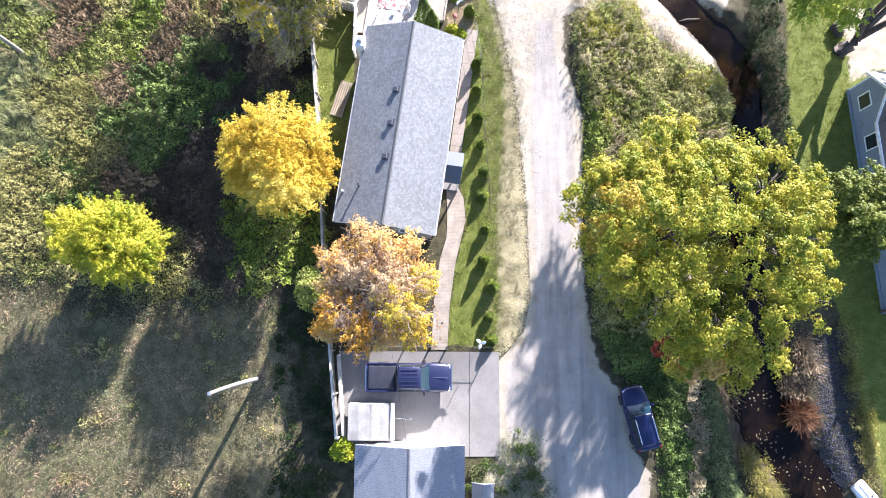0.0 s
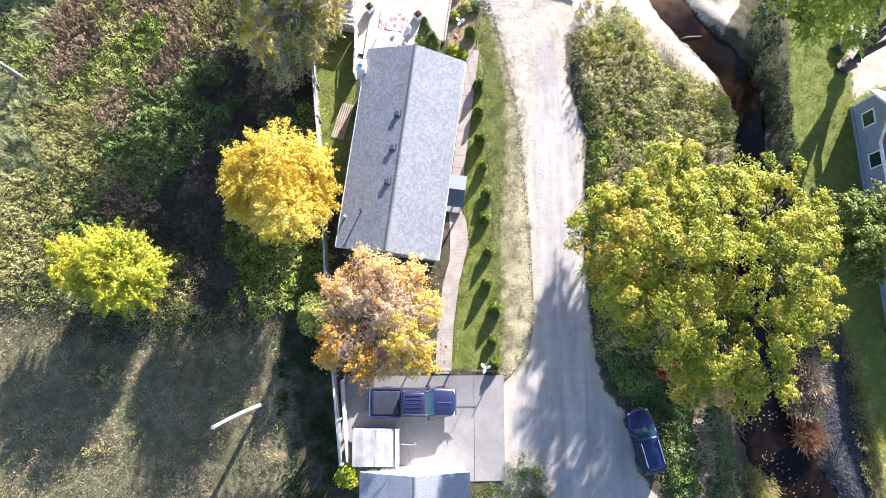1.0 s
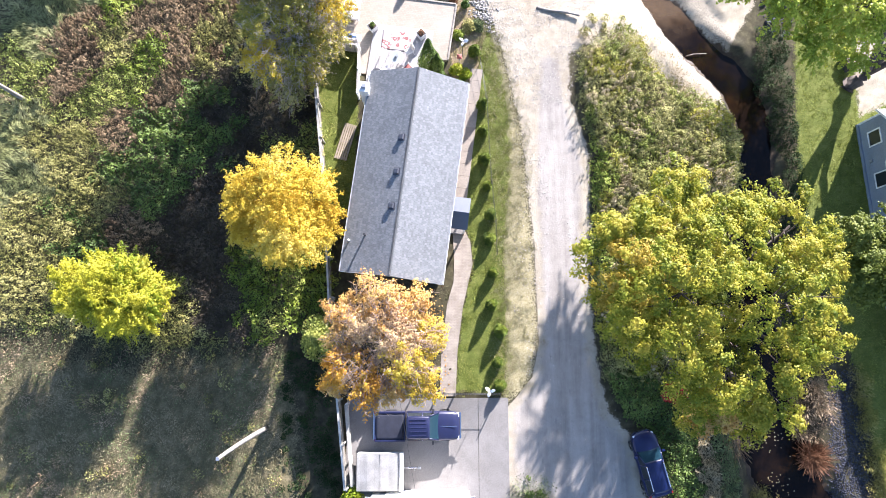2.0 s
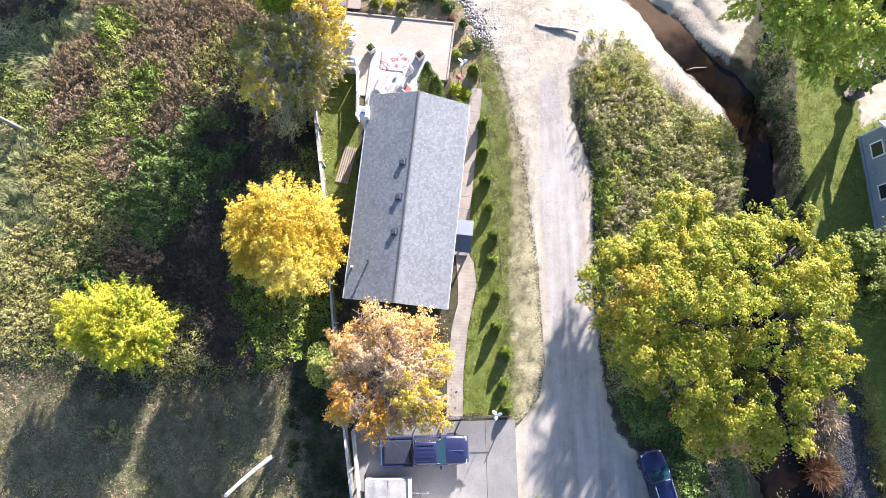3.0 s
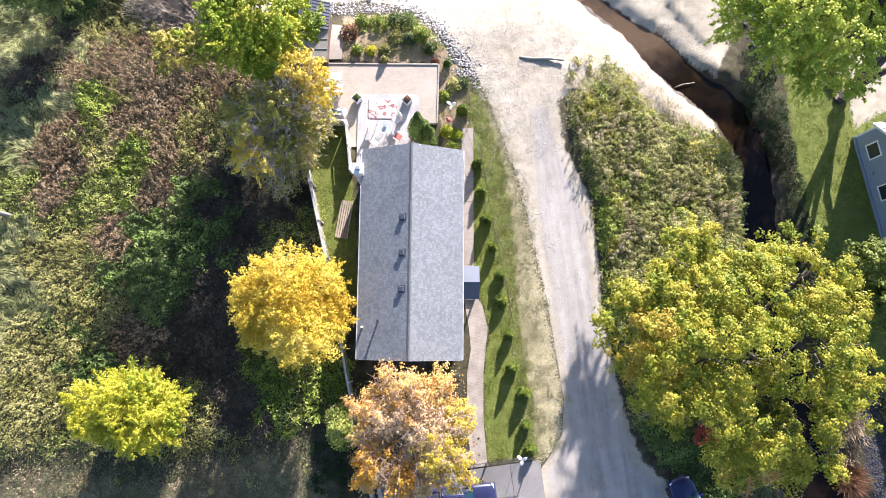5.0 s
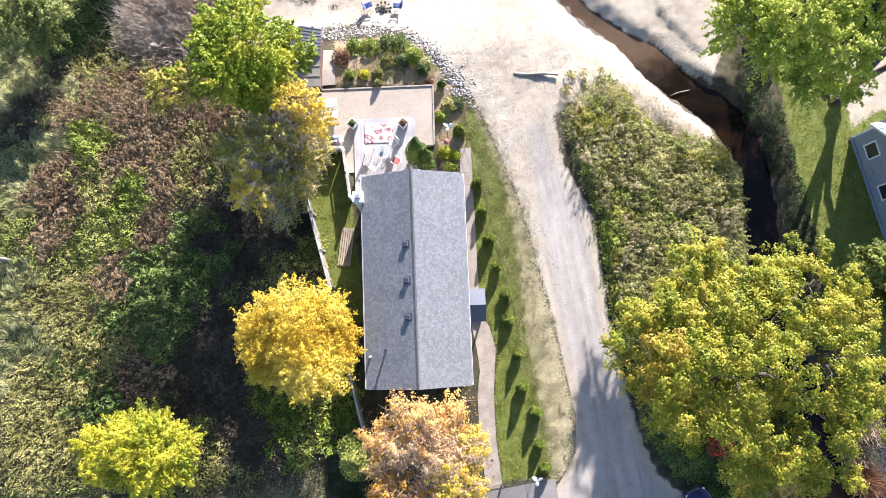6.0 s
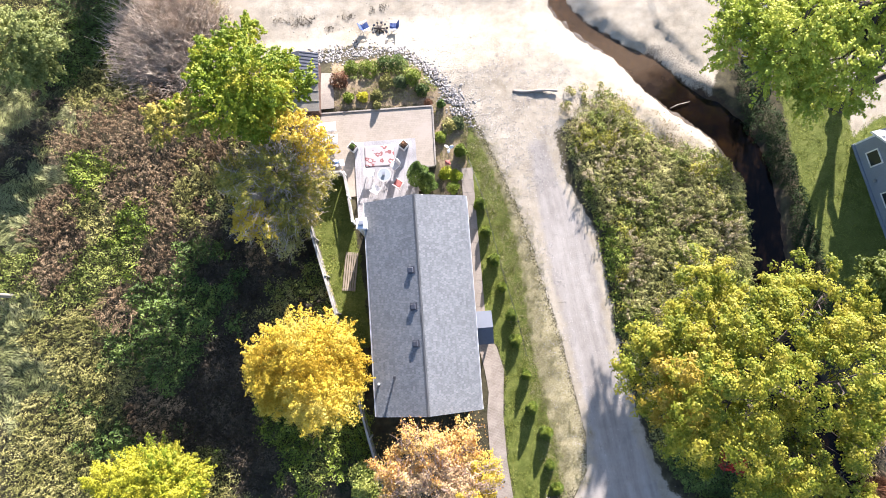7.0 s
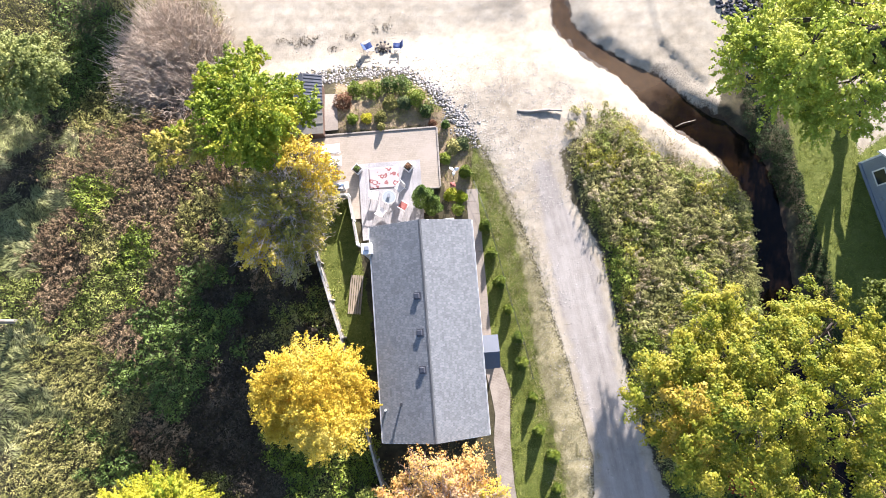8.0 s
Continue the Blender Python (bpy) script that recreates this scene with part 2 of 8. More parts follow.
# low sand cliffs over the creek's mouth
BLUFFS = [[(12.5, 33.9), (14.4, 32.3), (15.7, 30.9), (16.8, 30.0), (17.7, 30.3), (18.5, 31.2), (18.9, 32.6), (18.6, 40), (13.6, 46), (12.0, 37)],
          [(18.7, 31.6), (19.7, 29.9), (20.7, 28.2), (21.3, 27.2), (21.9, 28.2), (22.9, 30.7), (24.0, 33.0), (25, 44), (18.9, 40)]]


PATIO = [(-8.3, 29.1), (0.55, 27.9), (-0.1, 23.6), (-1.3, 23.75), (-1.3, 22.0), (-6.5, 22.6), (-6.6, 24.4), (-9.0, 24.7)]


def creek_gap(x, y):
    """How far a place lies from the creek's edge; negative in the water."""
    best = np.full(np.shape(x), 1e9)
    for (ax, ay, aw), (bx, by, bw) in zip(CREEK[:-1], CREEK[1:]):
        ex, ey = bx - ax, by - ay
        t = np.clip(((x - ax) * ex + (y - ay) * ey) / (ex * ex + ey * ey), 0, 1)
        best = np.minimum(best, np.hypot(x - ax - t * ex, y - ay - t * ey) - (aw + t * (bw - aw)))
    return best


def height(x, y):
    """The ground's height, without its fine unevenness."""
    x, y = np.asarray(x, float), np.asarray(y, float)
    z = np.interp(x, [-60, -40, -12, -7, 0, 4, 10, 20, 30, 60], [0.9, 0.9, 0.7, 0.5, 0.1, -0.1, -0.45, -1.1, -1.6, -2.0])
    z = z - 1.5 * smooth01(30, 36, y) * (1 - smooth01(4, 12, x)) - 0.5 * smooth01(24, 34, y) * smooth01(4, 12, x)
    z = z + (WATER_Z + 0.22 - z) * smooth01(24.5, 29, y) * smooth01(12, 17, x)
    z = z + (np.minimum(z, 0.3) - z) * smooth01(-0.35, 0.0, inside(PATIO, x, y))
    gap = creek_gap(x, y) + 0.16 * lumps(x, y, 1.1, 3) + 0.08 * lumps(x, y, 0.4, 4)
    bank = 1.2 + 1.4 * smooth01(20, 26, y) * (1 - smooth01(12, 17, x))
    for k, poly in enumerate(BLUFFS):
        z = z + (0.1 + 0.08 * k) * smooth01(-0.12, 0.12, inside(poly, x, y) + 0.12 * lumps(x, y, 0.9, 12 + k)) * (1 - smooth01(34, 40, y))
    z = np.minimum(z, WATER_Z - 0.06 + (z - WATER_Z + 0.06) * smooth01(-0.15, 1, gap / bank))
    return z - 0.4 * smooth01(0.0, 1.2, -gap)


def ground_at(x, y):
    return float(height(x, y)) + 0.0


LAWN = [(2.8, 26.6), (3.4, 24.7), (4.2, 20.8), (4.35, 17.8), (4.3, 14.9), (4.0, 11.7), (3.75, 8.5), (3.84, 6.1), (3.88, 3), (3.7, -0.3),
        (0.4, -0.1), (0.56, 2.6), (0.95, 5.6), (1.74, 8.7), (1.5, 10.3), (1.04, 11.5), (0.93, 14.4), (1.5, 18), (2.0, 21.8), (2.2, 24)]
STRAW = [(2.7, 26.6), (3.6, 25.4), (4.55, 21.5), (5.2, 18.1), (5.54, 14), (5.88, 9.9), (5.95, 6.7), (6.07, 3.2), (5.5, 0.6), (4.6, -0.5), (3.6, -0.5), (3.7, 8), (3.4, 20)]
SIDE_YARD = [(-9.5, 24.4), (-6.5, 24.2), (-6.6, 18.7), (-6.9, 12), (-8.4, 12), (-9.0, 16), (-9.6, 21.8)]
EAST_LAWN = [(27.6, 40), (26.6, 26.6), (26.2, 21), (25.9, 15.6), (26.2, 10), (28.6, 2), (29.6, -3.6), (30.6, -9.7), (33, -30), (90, -30), (90, 40)]
SANDY = [(3.3, 26.8), (1.8, 29.6), (0, 32.6), (-4, 34.2), (-10, 34.4), (-15, 33.4), (-20.2, 34.4), (-21.2, 39.5), (-18, 46), (-14, 60), (60, 80), (27.0, 36), (25.0, 33), (23.4, 28.5), (21.6, 25.6),
         (20.8, 22.2), (20.6, 18.6), (19.0, 19.6), (17.2, 21.4), (15.6, 23.0), (14.0, 24.4), (12.7, 25.2), (10.4, 25.2), (9.2, 24.6), (8.9, 24.0), (8.95, 21), (10.2, 16.5), (10.06, 12), (9.8, 8.5), (9.9, 6.5),
         (10.2, 1.9), (10.9, -1.6), (12.6, -3.5), (13.1, -7), (14.2, -8.8), (14.5, -30), (2.4, -30), (2.2, -12), (3.2, -8.2), (4.0, -7.6), (3.9, -1.2),
         (4.7, -0.4), (5.6, 0.6), (6.1, 3.2), (5.95, 6.7), (5.88, 9.9), (5.5, 14), (5.2, 18.1), (4.5, 21.5)]
EAST_SAND = [(30.9, 26), (40, 26), (40, 21.2), (33, 20.8), (31.0, 19.9)]
GARDEN = [(-6.0, 32.8), (-1.6, 32.6), (0.0, 31.4), (1.6, 28.8), (2.8, 26.2), (1.9, 22), (0.2, 21.2), (0.2, 28.4), (-6.3, 29.0)]
ROAD = [(3.95, -7.2), (3.9, -1.3), (4.7, -0.4), (5.7, 0.8), (6.2, 3.2), (6.1, 6.7), (6.05, 9.9), (5.9, 14), (6.0, 18), (6.3, 22), (6.6, 24.5), (8.6, 24.3),
        (8.8, 21), (10.0, 16.5), (9.9, 12), (9.6, 8.5), (9.7, 6.5), (10.0, 1.9), (10.7, -1.6), (12.4, -3.5), (12.9, -7), (14.0, -8.8), (14.2, -28), (7.2, -28), (7.2, -10.3), (6.8, -7.4)]
FIELD = [(-60, 4.5), (-30, 3.0), (-21, 1.0), (-12, 2.5), (-10.5, -1), (-9.6, -20), (-9.0, -40), (-60, -40)]


def spaced(lo, hi, fine, far, n):
    """Even steps between lo and hi, then wider and wider out to far."""
    mid = np.arange(lo, hi + fine / 2, fine)
    out = np.geomspace(fine, far, n)
    return np.concatenate([lo - out[::-1], mid, hi + out])


def ground():
    gx, gy = spaced(-40, 40, 0.27, 2400, 26), spaced(-20, 44, 0.27, 2400, 26)
    X, Y = np.meshgrid(gx, gy)
    x, y = X.ravel(), Y.ravel()
    z = height(x, y) + (0.035 * wobble(x, y, 1.9) + 0.02 * wobble(x, y, 6.1, 2.0)) * (1 - smooth01(-0.6, 0.0, inside(ROAD, x, y))) - 0.03 * smooth01(0.0, 0.35, inside(ROAD, x, y))
    nx, ny = len(gx), len(gy)
    i, j = np.meshgrid(np.arange(ny - 1), np.arange(nx - 1), indexing="ij")
    f = np.stack([i * nx + j, i * nx + j + 1, (i + 1) * nx + j + 1, (i + 1) * nx + j], -1).reshape(-1, 4)
    me = fast_mesh("ground", np.stack([x, y, z], 1), f)
    edge = 0.2 * wobble(x, y, 2.3, 1.0)

    def soft(poly, w=0.45):
        return smooth01(-w, w, inside(poly, x, y) + edge)
    lawn = np.maximum.reduce([soft(LAWN), soft(SIDE_YARD), soft(EAST_LAWN, 0.8)])
    sand = np.maximum(soft(SANDY), soft(EAST_SAND))
    one = me.color_attributes.new("zone", "FLOAT_COLOR", "POINT")
    one.data.foreach_set("color", np.stack([lawn, sand * (1 - 0.75 * soft(STRAW, 0.9)), soft(STRAW, 0.9), 0 * x + 1], 1).astype(np.float32).ravel())
    two = me.color_attributes.new("zone_two", "FLOAT_COLOR", "POINT")
    wet = 1 - smooth01(-0.1, 0.7, creek_gap(x, y) + edge)
    wet = np.maximum(wet, 0.46 * soft([(16.8, 29.4), (18.0, 30.2), (19.3, 29.9), (20.7, 28.0), (22.4, 25.6), (23.2, 24.0), (21.6, 24.2), (20.0, 26.2), (18.8, 28.2)], 0.4))
    two.data.foreach_set("color", np.stack([wet, soft(GARDEN), soft(FIELD, 2.0), 0 * x + 1], 1).astype(np.float32).ravel())
    ob = link("ground", me, M["ground"], None, "", True)
    tagged(ob, "uneven ground of weedy soil, lawn, gravel and beach sand", "ground", kind="structure")


def sand_colour(n, l, big, mid, grain):
    sand = ramp(n, l, calc(n, l, "MULTIPLY_ADD", big, 0.5, calc(n, l, "MULTIPLY", mid, 0.5)), [(0.33, (0.232, 0.196, 0.14)), (0.5, (0.335, 0.293, 0.222)), (0.66, (0.405, 0.361, 0.282))])
    drift = step(n, l, noise_node(n, l, 0.55, 5, 0.6, (0.5, 1.6, 1)), 0.5, 0.68)
    sand = mixed(n, l, calc(n, l, "MULTIPLY", drift, 0.5), sand, (0.25, 0.212, 0.155))
    return mixed(n, l, 0.5, sand, ramp(n, l, grain, [(0.3, (0.3, 0.3, 0.3)), (0.7, (0.7, 0.7, 0.7))]), "OVERLAY")


def ground_material():
    m, n, l, b = nodes_of("ground")

    def attr(name):
        a = n.new("ShaderNodeAttribute")
        a.attribute_name = name
        s = n.new("ShaderNodeSeparateColor")
        l.new(a.outputs["Color"], s.inputs[0])
        return s.outputs
    z1, z2 = attr("zone"), attr("zone_two")
    fine, mid, big = noise_node(n, l, 9, 5, 0.7), noise_node(n, l, 1.7, 5, 0.65), noise_node(n, l, 0.22, 4)
    grain = noise_node(n, l, 38, 3)

    def edged(v, k=0.5):
        return step(n, l, calc(n, l, "MULTIPLY_ADD", calc(n, l, "SUBTRACT", fine, 0.5), k * 2, v), 0.35, 0.65)
    soil = ramp(n, l, mid, [(0.3, (0.0278, 0.0234, 0.016)), (0.5, (0.0524, 0.0463, 0.0247)), (0.7, (0.0864, 0.074, 0.0401))])
    field = ramp(n, l, calc(n, l, "MULTIPLY_ADD", mid, 0.6, calc(n, l, "MULTIPLY", fine, 0.4)), [(0.3, (0.045, 0.047, 0.02)), (0.5, (0.12, 0.103, 0.053)), (0.68, (0.24, 0.195, 0.115))])
    lawn = ramp(n, l, calc(n, l, "MULTIPLY_ADD", mid, 0.5, calc(n, l, "MULTIPLY", fine, 0.5)), [(0.3, (0.055, 0.075, 0.014)), (0.5, (0.115, 0.136, 0.027)), (0.7, (0.2, 0.2, 0.062))])
    straw = ramp(n, l, fine, [(0.3, (0.17, 0.148, 0.068)), (0.5, (0.262, 0.228, 0.128)), (0.7, (0.345, 0.305, 0.2))])
    sand = sand_colour(n, l, big, mid, grain)
    wet = ramp(n, l, mid, [(0.35, (0.0216, 0.0154, 0.00987)), (0.65, (0.0617, 0.0401, 0.0216))])
    mulch = ramp(n, l, fine, [(0.3, (0.15, 0.108, 0.062)), (0.6, (0.28, 0.215, 0.135)), (0.75, (0.38, 0.31, 0.21))])
    col = mixed(n, l, edged(z2[2], 0.8), soil, field)
    for v, c, k in ((z1[2], straw, 1.1), (z1[0], lawn, 0.6), (z2[1], mulch, 0.4), (z1[1], sand, 0.7), (z2[0], wet, 0.25)):
        col = mixed(n, l, edged(v, k), col, c)
    l.new(col, b.inputs["Base Color"])
    l.new(calc(n, l, "MULTIPLY_ADD", z2[0], -0.5, 0.95), b.inputs["Roughness"])
    b.inputs["Specular IOR Level"].default_value = 0.2
    bumped(n, l, b, calc(n, l, "ADD", fine, calc(n, l, "MULTIPLY", grain, 0.5)), 0.8, 0.03)
    return m


M["ground"] = ground_material()
ground()


def draped(name, poly, lift, material, label, category, cell=0.25, kind="structure", thick=0.0):
    """A sheet within a polygon that follows the ground."""
    poly = np.asarray(poly, float)
    bm = bmesh.new()
    f = bm.faces.new([bm.verts.new((x, y, 0)) for x, y in poly])
    for axis in (0, 1):
        lo, hi = poly[:, axis].min(), poly[:, axis].max()
        for c in np.arange(lo + cell, hi, cell):
            nrm = (1, 0, 0) if axis == 0 else (0, 1, 0)
            bmesh.ops.bisect_plane(bm, geom=bm.verts[:] + bm.edges[:] + bm.faces[:], plane_co=(c, c, 0), plane_no=nrm)
    for v in bm.verts:
        v.co.z = ground_at(v.co.x, v.co.y) + lift
    ob = part(name, bm, material)
    return tagged(ob, label, category, kind=kind)


def water():
    """The creek's surface: a level sheet along its bed."""
    c = CREEK
    d = np.gradient(c[:, :2], axis=0)
    d /= np.linalg.norm(d, axis=1, keepdims=True)
    s = np.stack([d[:, 1], -d[:, 0]], 1) * (c[:, 2:3] + 1.0)
    v = np.concatenate([np.c_[c[:, :2] - s, np.full(len(c), WATER_Z)], np.c_[c[:, :2] + s, np.full(len(c), WATER_Z)]])
    n = len(c)
    f = [(i, i + n, i + n + 1, i + 1) for i in range(n - 1)]
    m, nn, l, b = nodes_of("creek_water")
    b.inputs["Roughness"].default_value = 0.06
    b.inputs["IOR"].default_value = 1.33
    b.inputs["Specular IOR Level"].default_value = 0.1
    spot = nn.new("ShaderNodeNewGeometry")
    part_of = nn.new("ShaderNodeSeparateXYZ")
    l.new(spot.outputs["Position"], part_of.inputs[0])
    # Near black downstream: depth and the creek's shade put into one colour.
    shallow = step(nn, l, calc(nn, l, "MULTIPLY_ADD", noise_node(nn, l, 0.5, 3), 5.0, part_of.outputs[1]), 28.0, 35.0)
    deep_shaded = ramp(nn, l, noise_node(nn, l, 0.45, 4), [(0.35, (0.004, 0.0035, 0.004)), (0.55, (0.011, 0.007, 0.005)), (0.7, (0.024, 0.013, 0.006))])
    l.new(mixed(nn, l, shallow, deep_shaded, (0.36, 0.24, 0.14)), b.inputs["Base Color"])
    l.new(calc(nn, l, "MULTIPLY_ADD", shallow, 0.6, 0.25), b.inputs["Transmission Weight"])
    bumped(nn, l, b, noise_node(nn, l, 3.5, 3), 0.12, 0.02)
    ob = link("water", fast_mesh("water", v, f), m)
    tagged(ob, "shallow dark brown creek water over a sandy bed", "water", kind="structure")


water()

# ---- paved surfaces ----
def road_material():
    m, n, l, b = nodes_of("gravel_road")
    fine, mid, big = noise_node(n, l, 9, 5, 0.7), noise_node(n, l, 1.7, 5, 0.65), noise_node(n, l, 0.22, 4)
    grain = noise_node(n, l, 38, 3)
    worn, patch = noise_node(n, l, 0.5, 4, 0.6, (2.4, 0.2, 1)), noise_node(n, l, 1.1, 6, 0.7)
    col = ramp(n, l, calc(n, l, "MULTIPLY_ADD", worn, 0.65, calc(n, l, "MULTIPLY", patch, 0.35)), [(0.33, (0.18, 0.16, 0.138)), (0.48, (0.262, 0.238, 0.208)), (0.64, (0.335, 0.308, 0.272))])
    smear = step(n, l, noise_node(n, l, 1.6, 6, 0.75, (1.5, 0.6, 1)), 0.56, 0.7)
    col = mixed(n, l, calc(n, l, "MULTIPLY", smear, 0.45), col, (0.165, 0.15, 0.135))
    col = mixed(n, l, 0.35, col, ramp(n, l, grain, [(0.3, (0.3, 0.3, 0.3)), (0.7, (0.7, 0.7, 0.7))]), "OVERLAY")
    a = n.new("ShaderNodeAttribute")
    a.attribute_name = "rim"
    rim = calc(n, l, "MULTIPLY_ADD", calc(n, l, "SUBTRACT", mid, 0.5), 1.2, a.outputs["Fac"])
    col = mixed(n, l, step(n, l, rim, 0.15, 0.85), sand_colour(n, l, big, mid, grain), col)
    l.new(col, b.inputs["Base Color"])
    b.inputs["Roughness"].default_value = 0.95
    b.inputs["Specular IOR Level"].default_value = 0.2
    bumped(n, l, b, calc(n, l, "ADD", fine, calc(n, l, "MULTIPLY", grain, 0.5)), 0.6, 0.035)
    return m


M["road"] = road_material()
lane = draped("road", ROAD, 0.004, M["road"], "pale compacted gravel lane with worn wheel tracks", "road", 0.4)
spot = np.empty(len(lane.data.vertices) * 3)
lane.data.vertices.foreach_get("co", spot)
spot = spot.reshape(-1, 3)
fade = lane.data.attributes.new("rim", "FLOAT", "POINT")
fade.data.foreach_set("value", np.clip(inside(ROAD, spot[:, 0], spot[:, 1]) / 0.9, 0, 1.6).astype(np.float32))


def slab():
    """The concrete drive: cast panels with open joints between them."""
    ob = thing("pavement", "pale stained concrete drive with joints beside the gravel lane", "pavement", kind="structure")
    xs, ys = [-7.0, 1.88, 3.95], [-7.6, -0.62]
    for xa, xb in zip(xs, xs[1:]):
        for ya, yb in zip(ys, ys[1:]):
            bm = boxed(xa + 0.012, xb - 0.012, ya + 0.012, yb - 0.012, -0.35, 0.05, 0.008)
            for v in bm.verts:
                v.co.z += ground_at(v.co.x, v.co.y)
            part("panel", bm, M["concrete"], ob)
    return ob


slab()


def path_material():
    m, n, l, b = nodes_of("pink_brick_pavers")
    g = n.new("ShaderNodeNewGeometry")
    k = n.new("ShaderNodeTexBrick")
    k.inputs["Scale"].default_value = 1.0
    for nm, v in (("Brick Width", 0.2), ("Row Height", 0.1), ("Mortar Size", 0.006)):
        k.inputs[nm].default_value = v
    k.inputs["Color1"].default_value, k.inputs["Color2"].default_value, k.inputs["Mortar"].default_value = (0.215, 0.178, 0.14, 1), (0.262, 0.222, 0.18, 1), (0.13, 0.105, 0.078, 1)
    l.new(g.outputs["Position"], k.inputs["Vector"])
    s = step(n, l, noise_node(n, l, 0.9, 5), 0.4, 0.7)
    l.new(mixed(n, l, calc(n, l, "MULTIPLY", s, 0.6), k.outputs["Color"], (0.36, 0.315, 0.255)), b.inputs["Base Color"])
    b.inputs["Roughness"].default_value = 0.9
    bumped(n, l, b, k.outputs["Fac"], -0.5, 0.01)
    return m


M["pavers"] = path_material()
draped("garden_path", [(-0.75, -0.5), (0.35, -0.5), (0.5, 2.6), (0.9, 5.6), (1.6, 8.6), (1.45, 10.2), (0.9, 11.3), (0.2, 11.3), (0.3, 8.8), (0.25, 7.3), (-0.2, 5.8), (-0.6, 2.8)],
       0.035, M["pavers"], "curved garden path of pale pink brick pavers", "path", 0.4)


def walkway():
    """Flagstones along the house, with open joints."""
    ob = thing("walkway", "row of pale concrete flags along the house wall", "path", kind="structure")
    for i in range(13):
        y = 11.35 + i * 0.9
        x = -0.16 + 0.128 * (y - 7.2) - 0.45
        bm = boxed(-0.42, 0.42, 0.003, 0.897, -0.12, 0.06, 0.006)
        p = part("flagstone", bm, M["walk"], ob)
        p.matrix_world = pose(x + 0.65, y, ground_at(x + 0.6, y), 0.2 * math.sin(i * 3), 0.4 * math.sin(i * 2), -7.7)
    return ob


walkway()

# ---- houses ----
def shingle_material(name, c1, c2, c3):
    m, n, l, b = nodes_of(name)
    g = n.new("ShaderNodeNewGeometry")
    f = calc(n, l, "MULTIPLY_ADD", g.outputs["Random Per Island"], 0.45, calc(n, l, "MULTIPLY", noise_node(n, l, 0.7, 5), 0.55))
    col = ramp(n, l, f, [(0.1, c1), (0.5, c2), (0.9, c3)])
    fine = noise_node(n, l, 60, 2)
    col = mixed(n, l, 0.5, col, ramp(n, l, fine, [(0.3, (0.3, 0.3, 0.3)), (0.7, (0.7, 0.7, 0.7))]), "OVERLAY")
    streak = step(n, l, noise_node(n, l, 0.35, 6, 0.7), 0.52, 0.72)
    col = mixed(n, l, calc(n, l, "MULTIPLY", streak, 0.35), col, tuple(v * 0.72 for v in c1))
    l.new(col, b.inputs["Base Color"])
    b.inputs["Roughness"].default_value = 0.75
    bumped(n, l, b, fine, 0.3, 0.004)
    return m


M["shingle"] = shingle_material("grey_asphalt_shingles", (0.098, 0.105, 0.11), (0.145, 0.153, 0.158), (0.2, 0.21, 0.216))
M["porch_shingle"] = shingle_material("blue_grey_asphalt_shingles", (0.062, 0.073, 0.095), (0.085, 0.098, 0.122), (0.115, 0.128, 0.155))
M["felt"] = plain("dark_roof_felt", (0.1, 0.106, 0.112), rough=0.9)
M["dark_metal"] = paint("dark_grey_metal", (0.07, 0.075, 0.09), 0.5, 0.3)
M["shingle_light"] = shingle_material("light_grey_asphalt_shingles", (0.165, 0.175, 0.192), (0.185, 0.195, 0.214), (0.21, 0.22, 0.24))
M["shingle_brown"] = shingle_material("brown_asphalt_shingles", (0.0925, 0.0679, 0.0555), (0.123, 0.0956, 0.0771), (0.154, 0.123, 0.102))
M["siding_tan"] = plain("tan_siding", (0.259, 0.222, 0.173), (0.216, 0.185, 0.142), 1, 20, 0.7)
M["siding_blue"] = plain("blue_grey_siding", (0.21, 0.241, 0.284), (0.185, 0.213, 0.253), 0.8, 20, 0.6)
M["siding_white"] = plain("white_siding", (0.72, 0.72, 0.7), (0.62, 0.62, 0.6), 1, 20, 0.6)


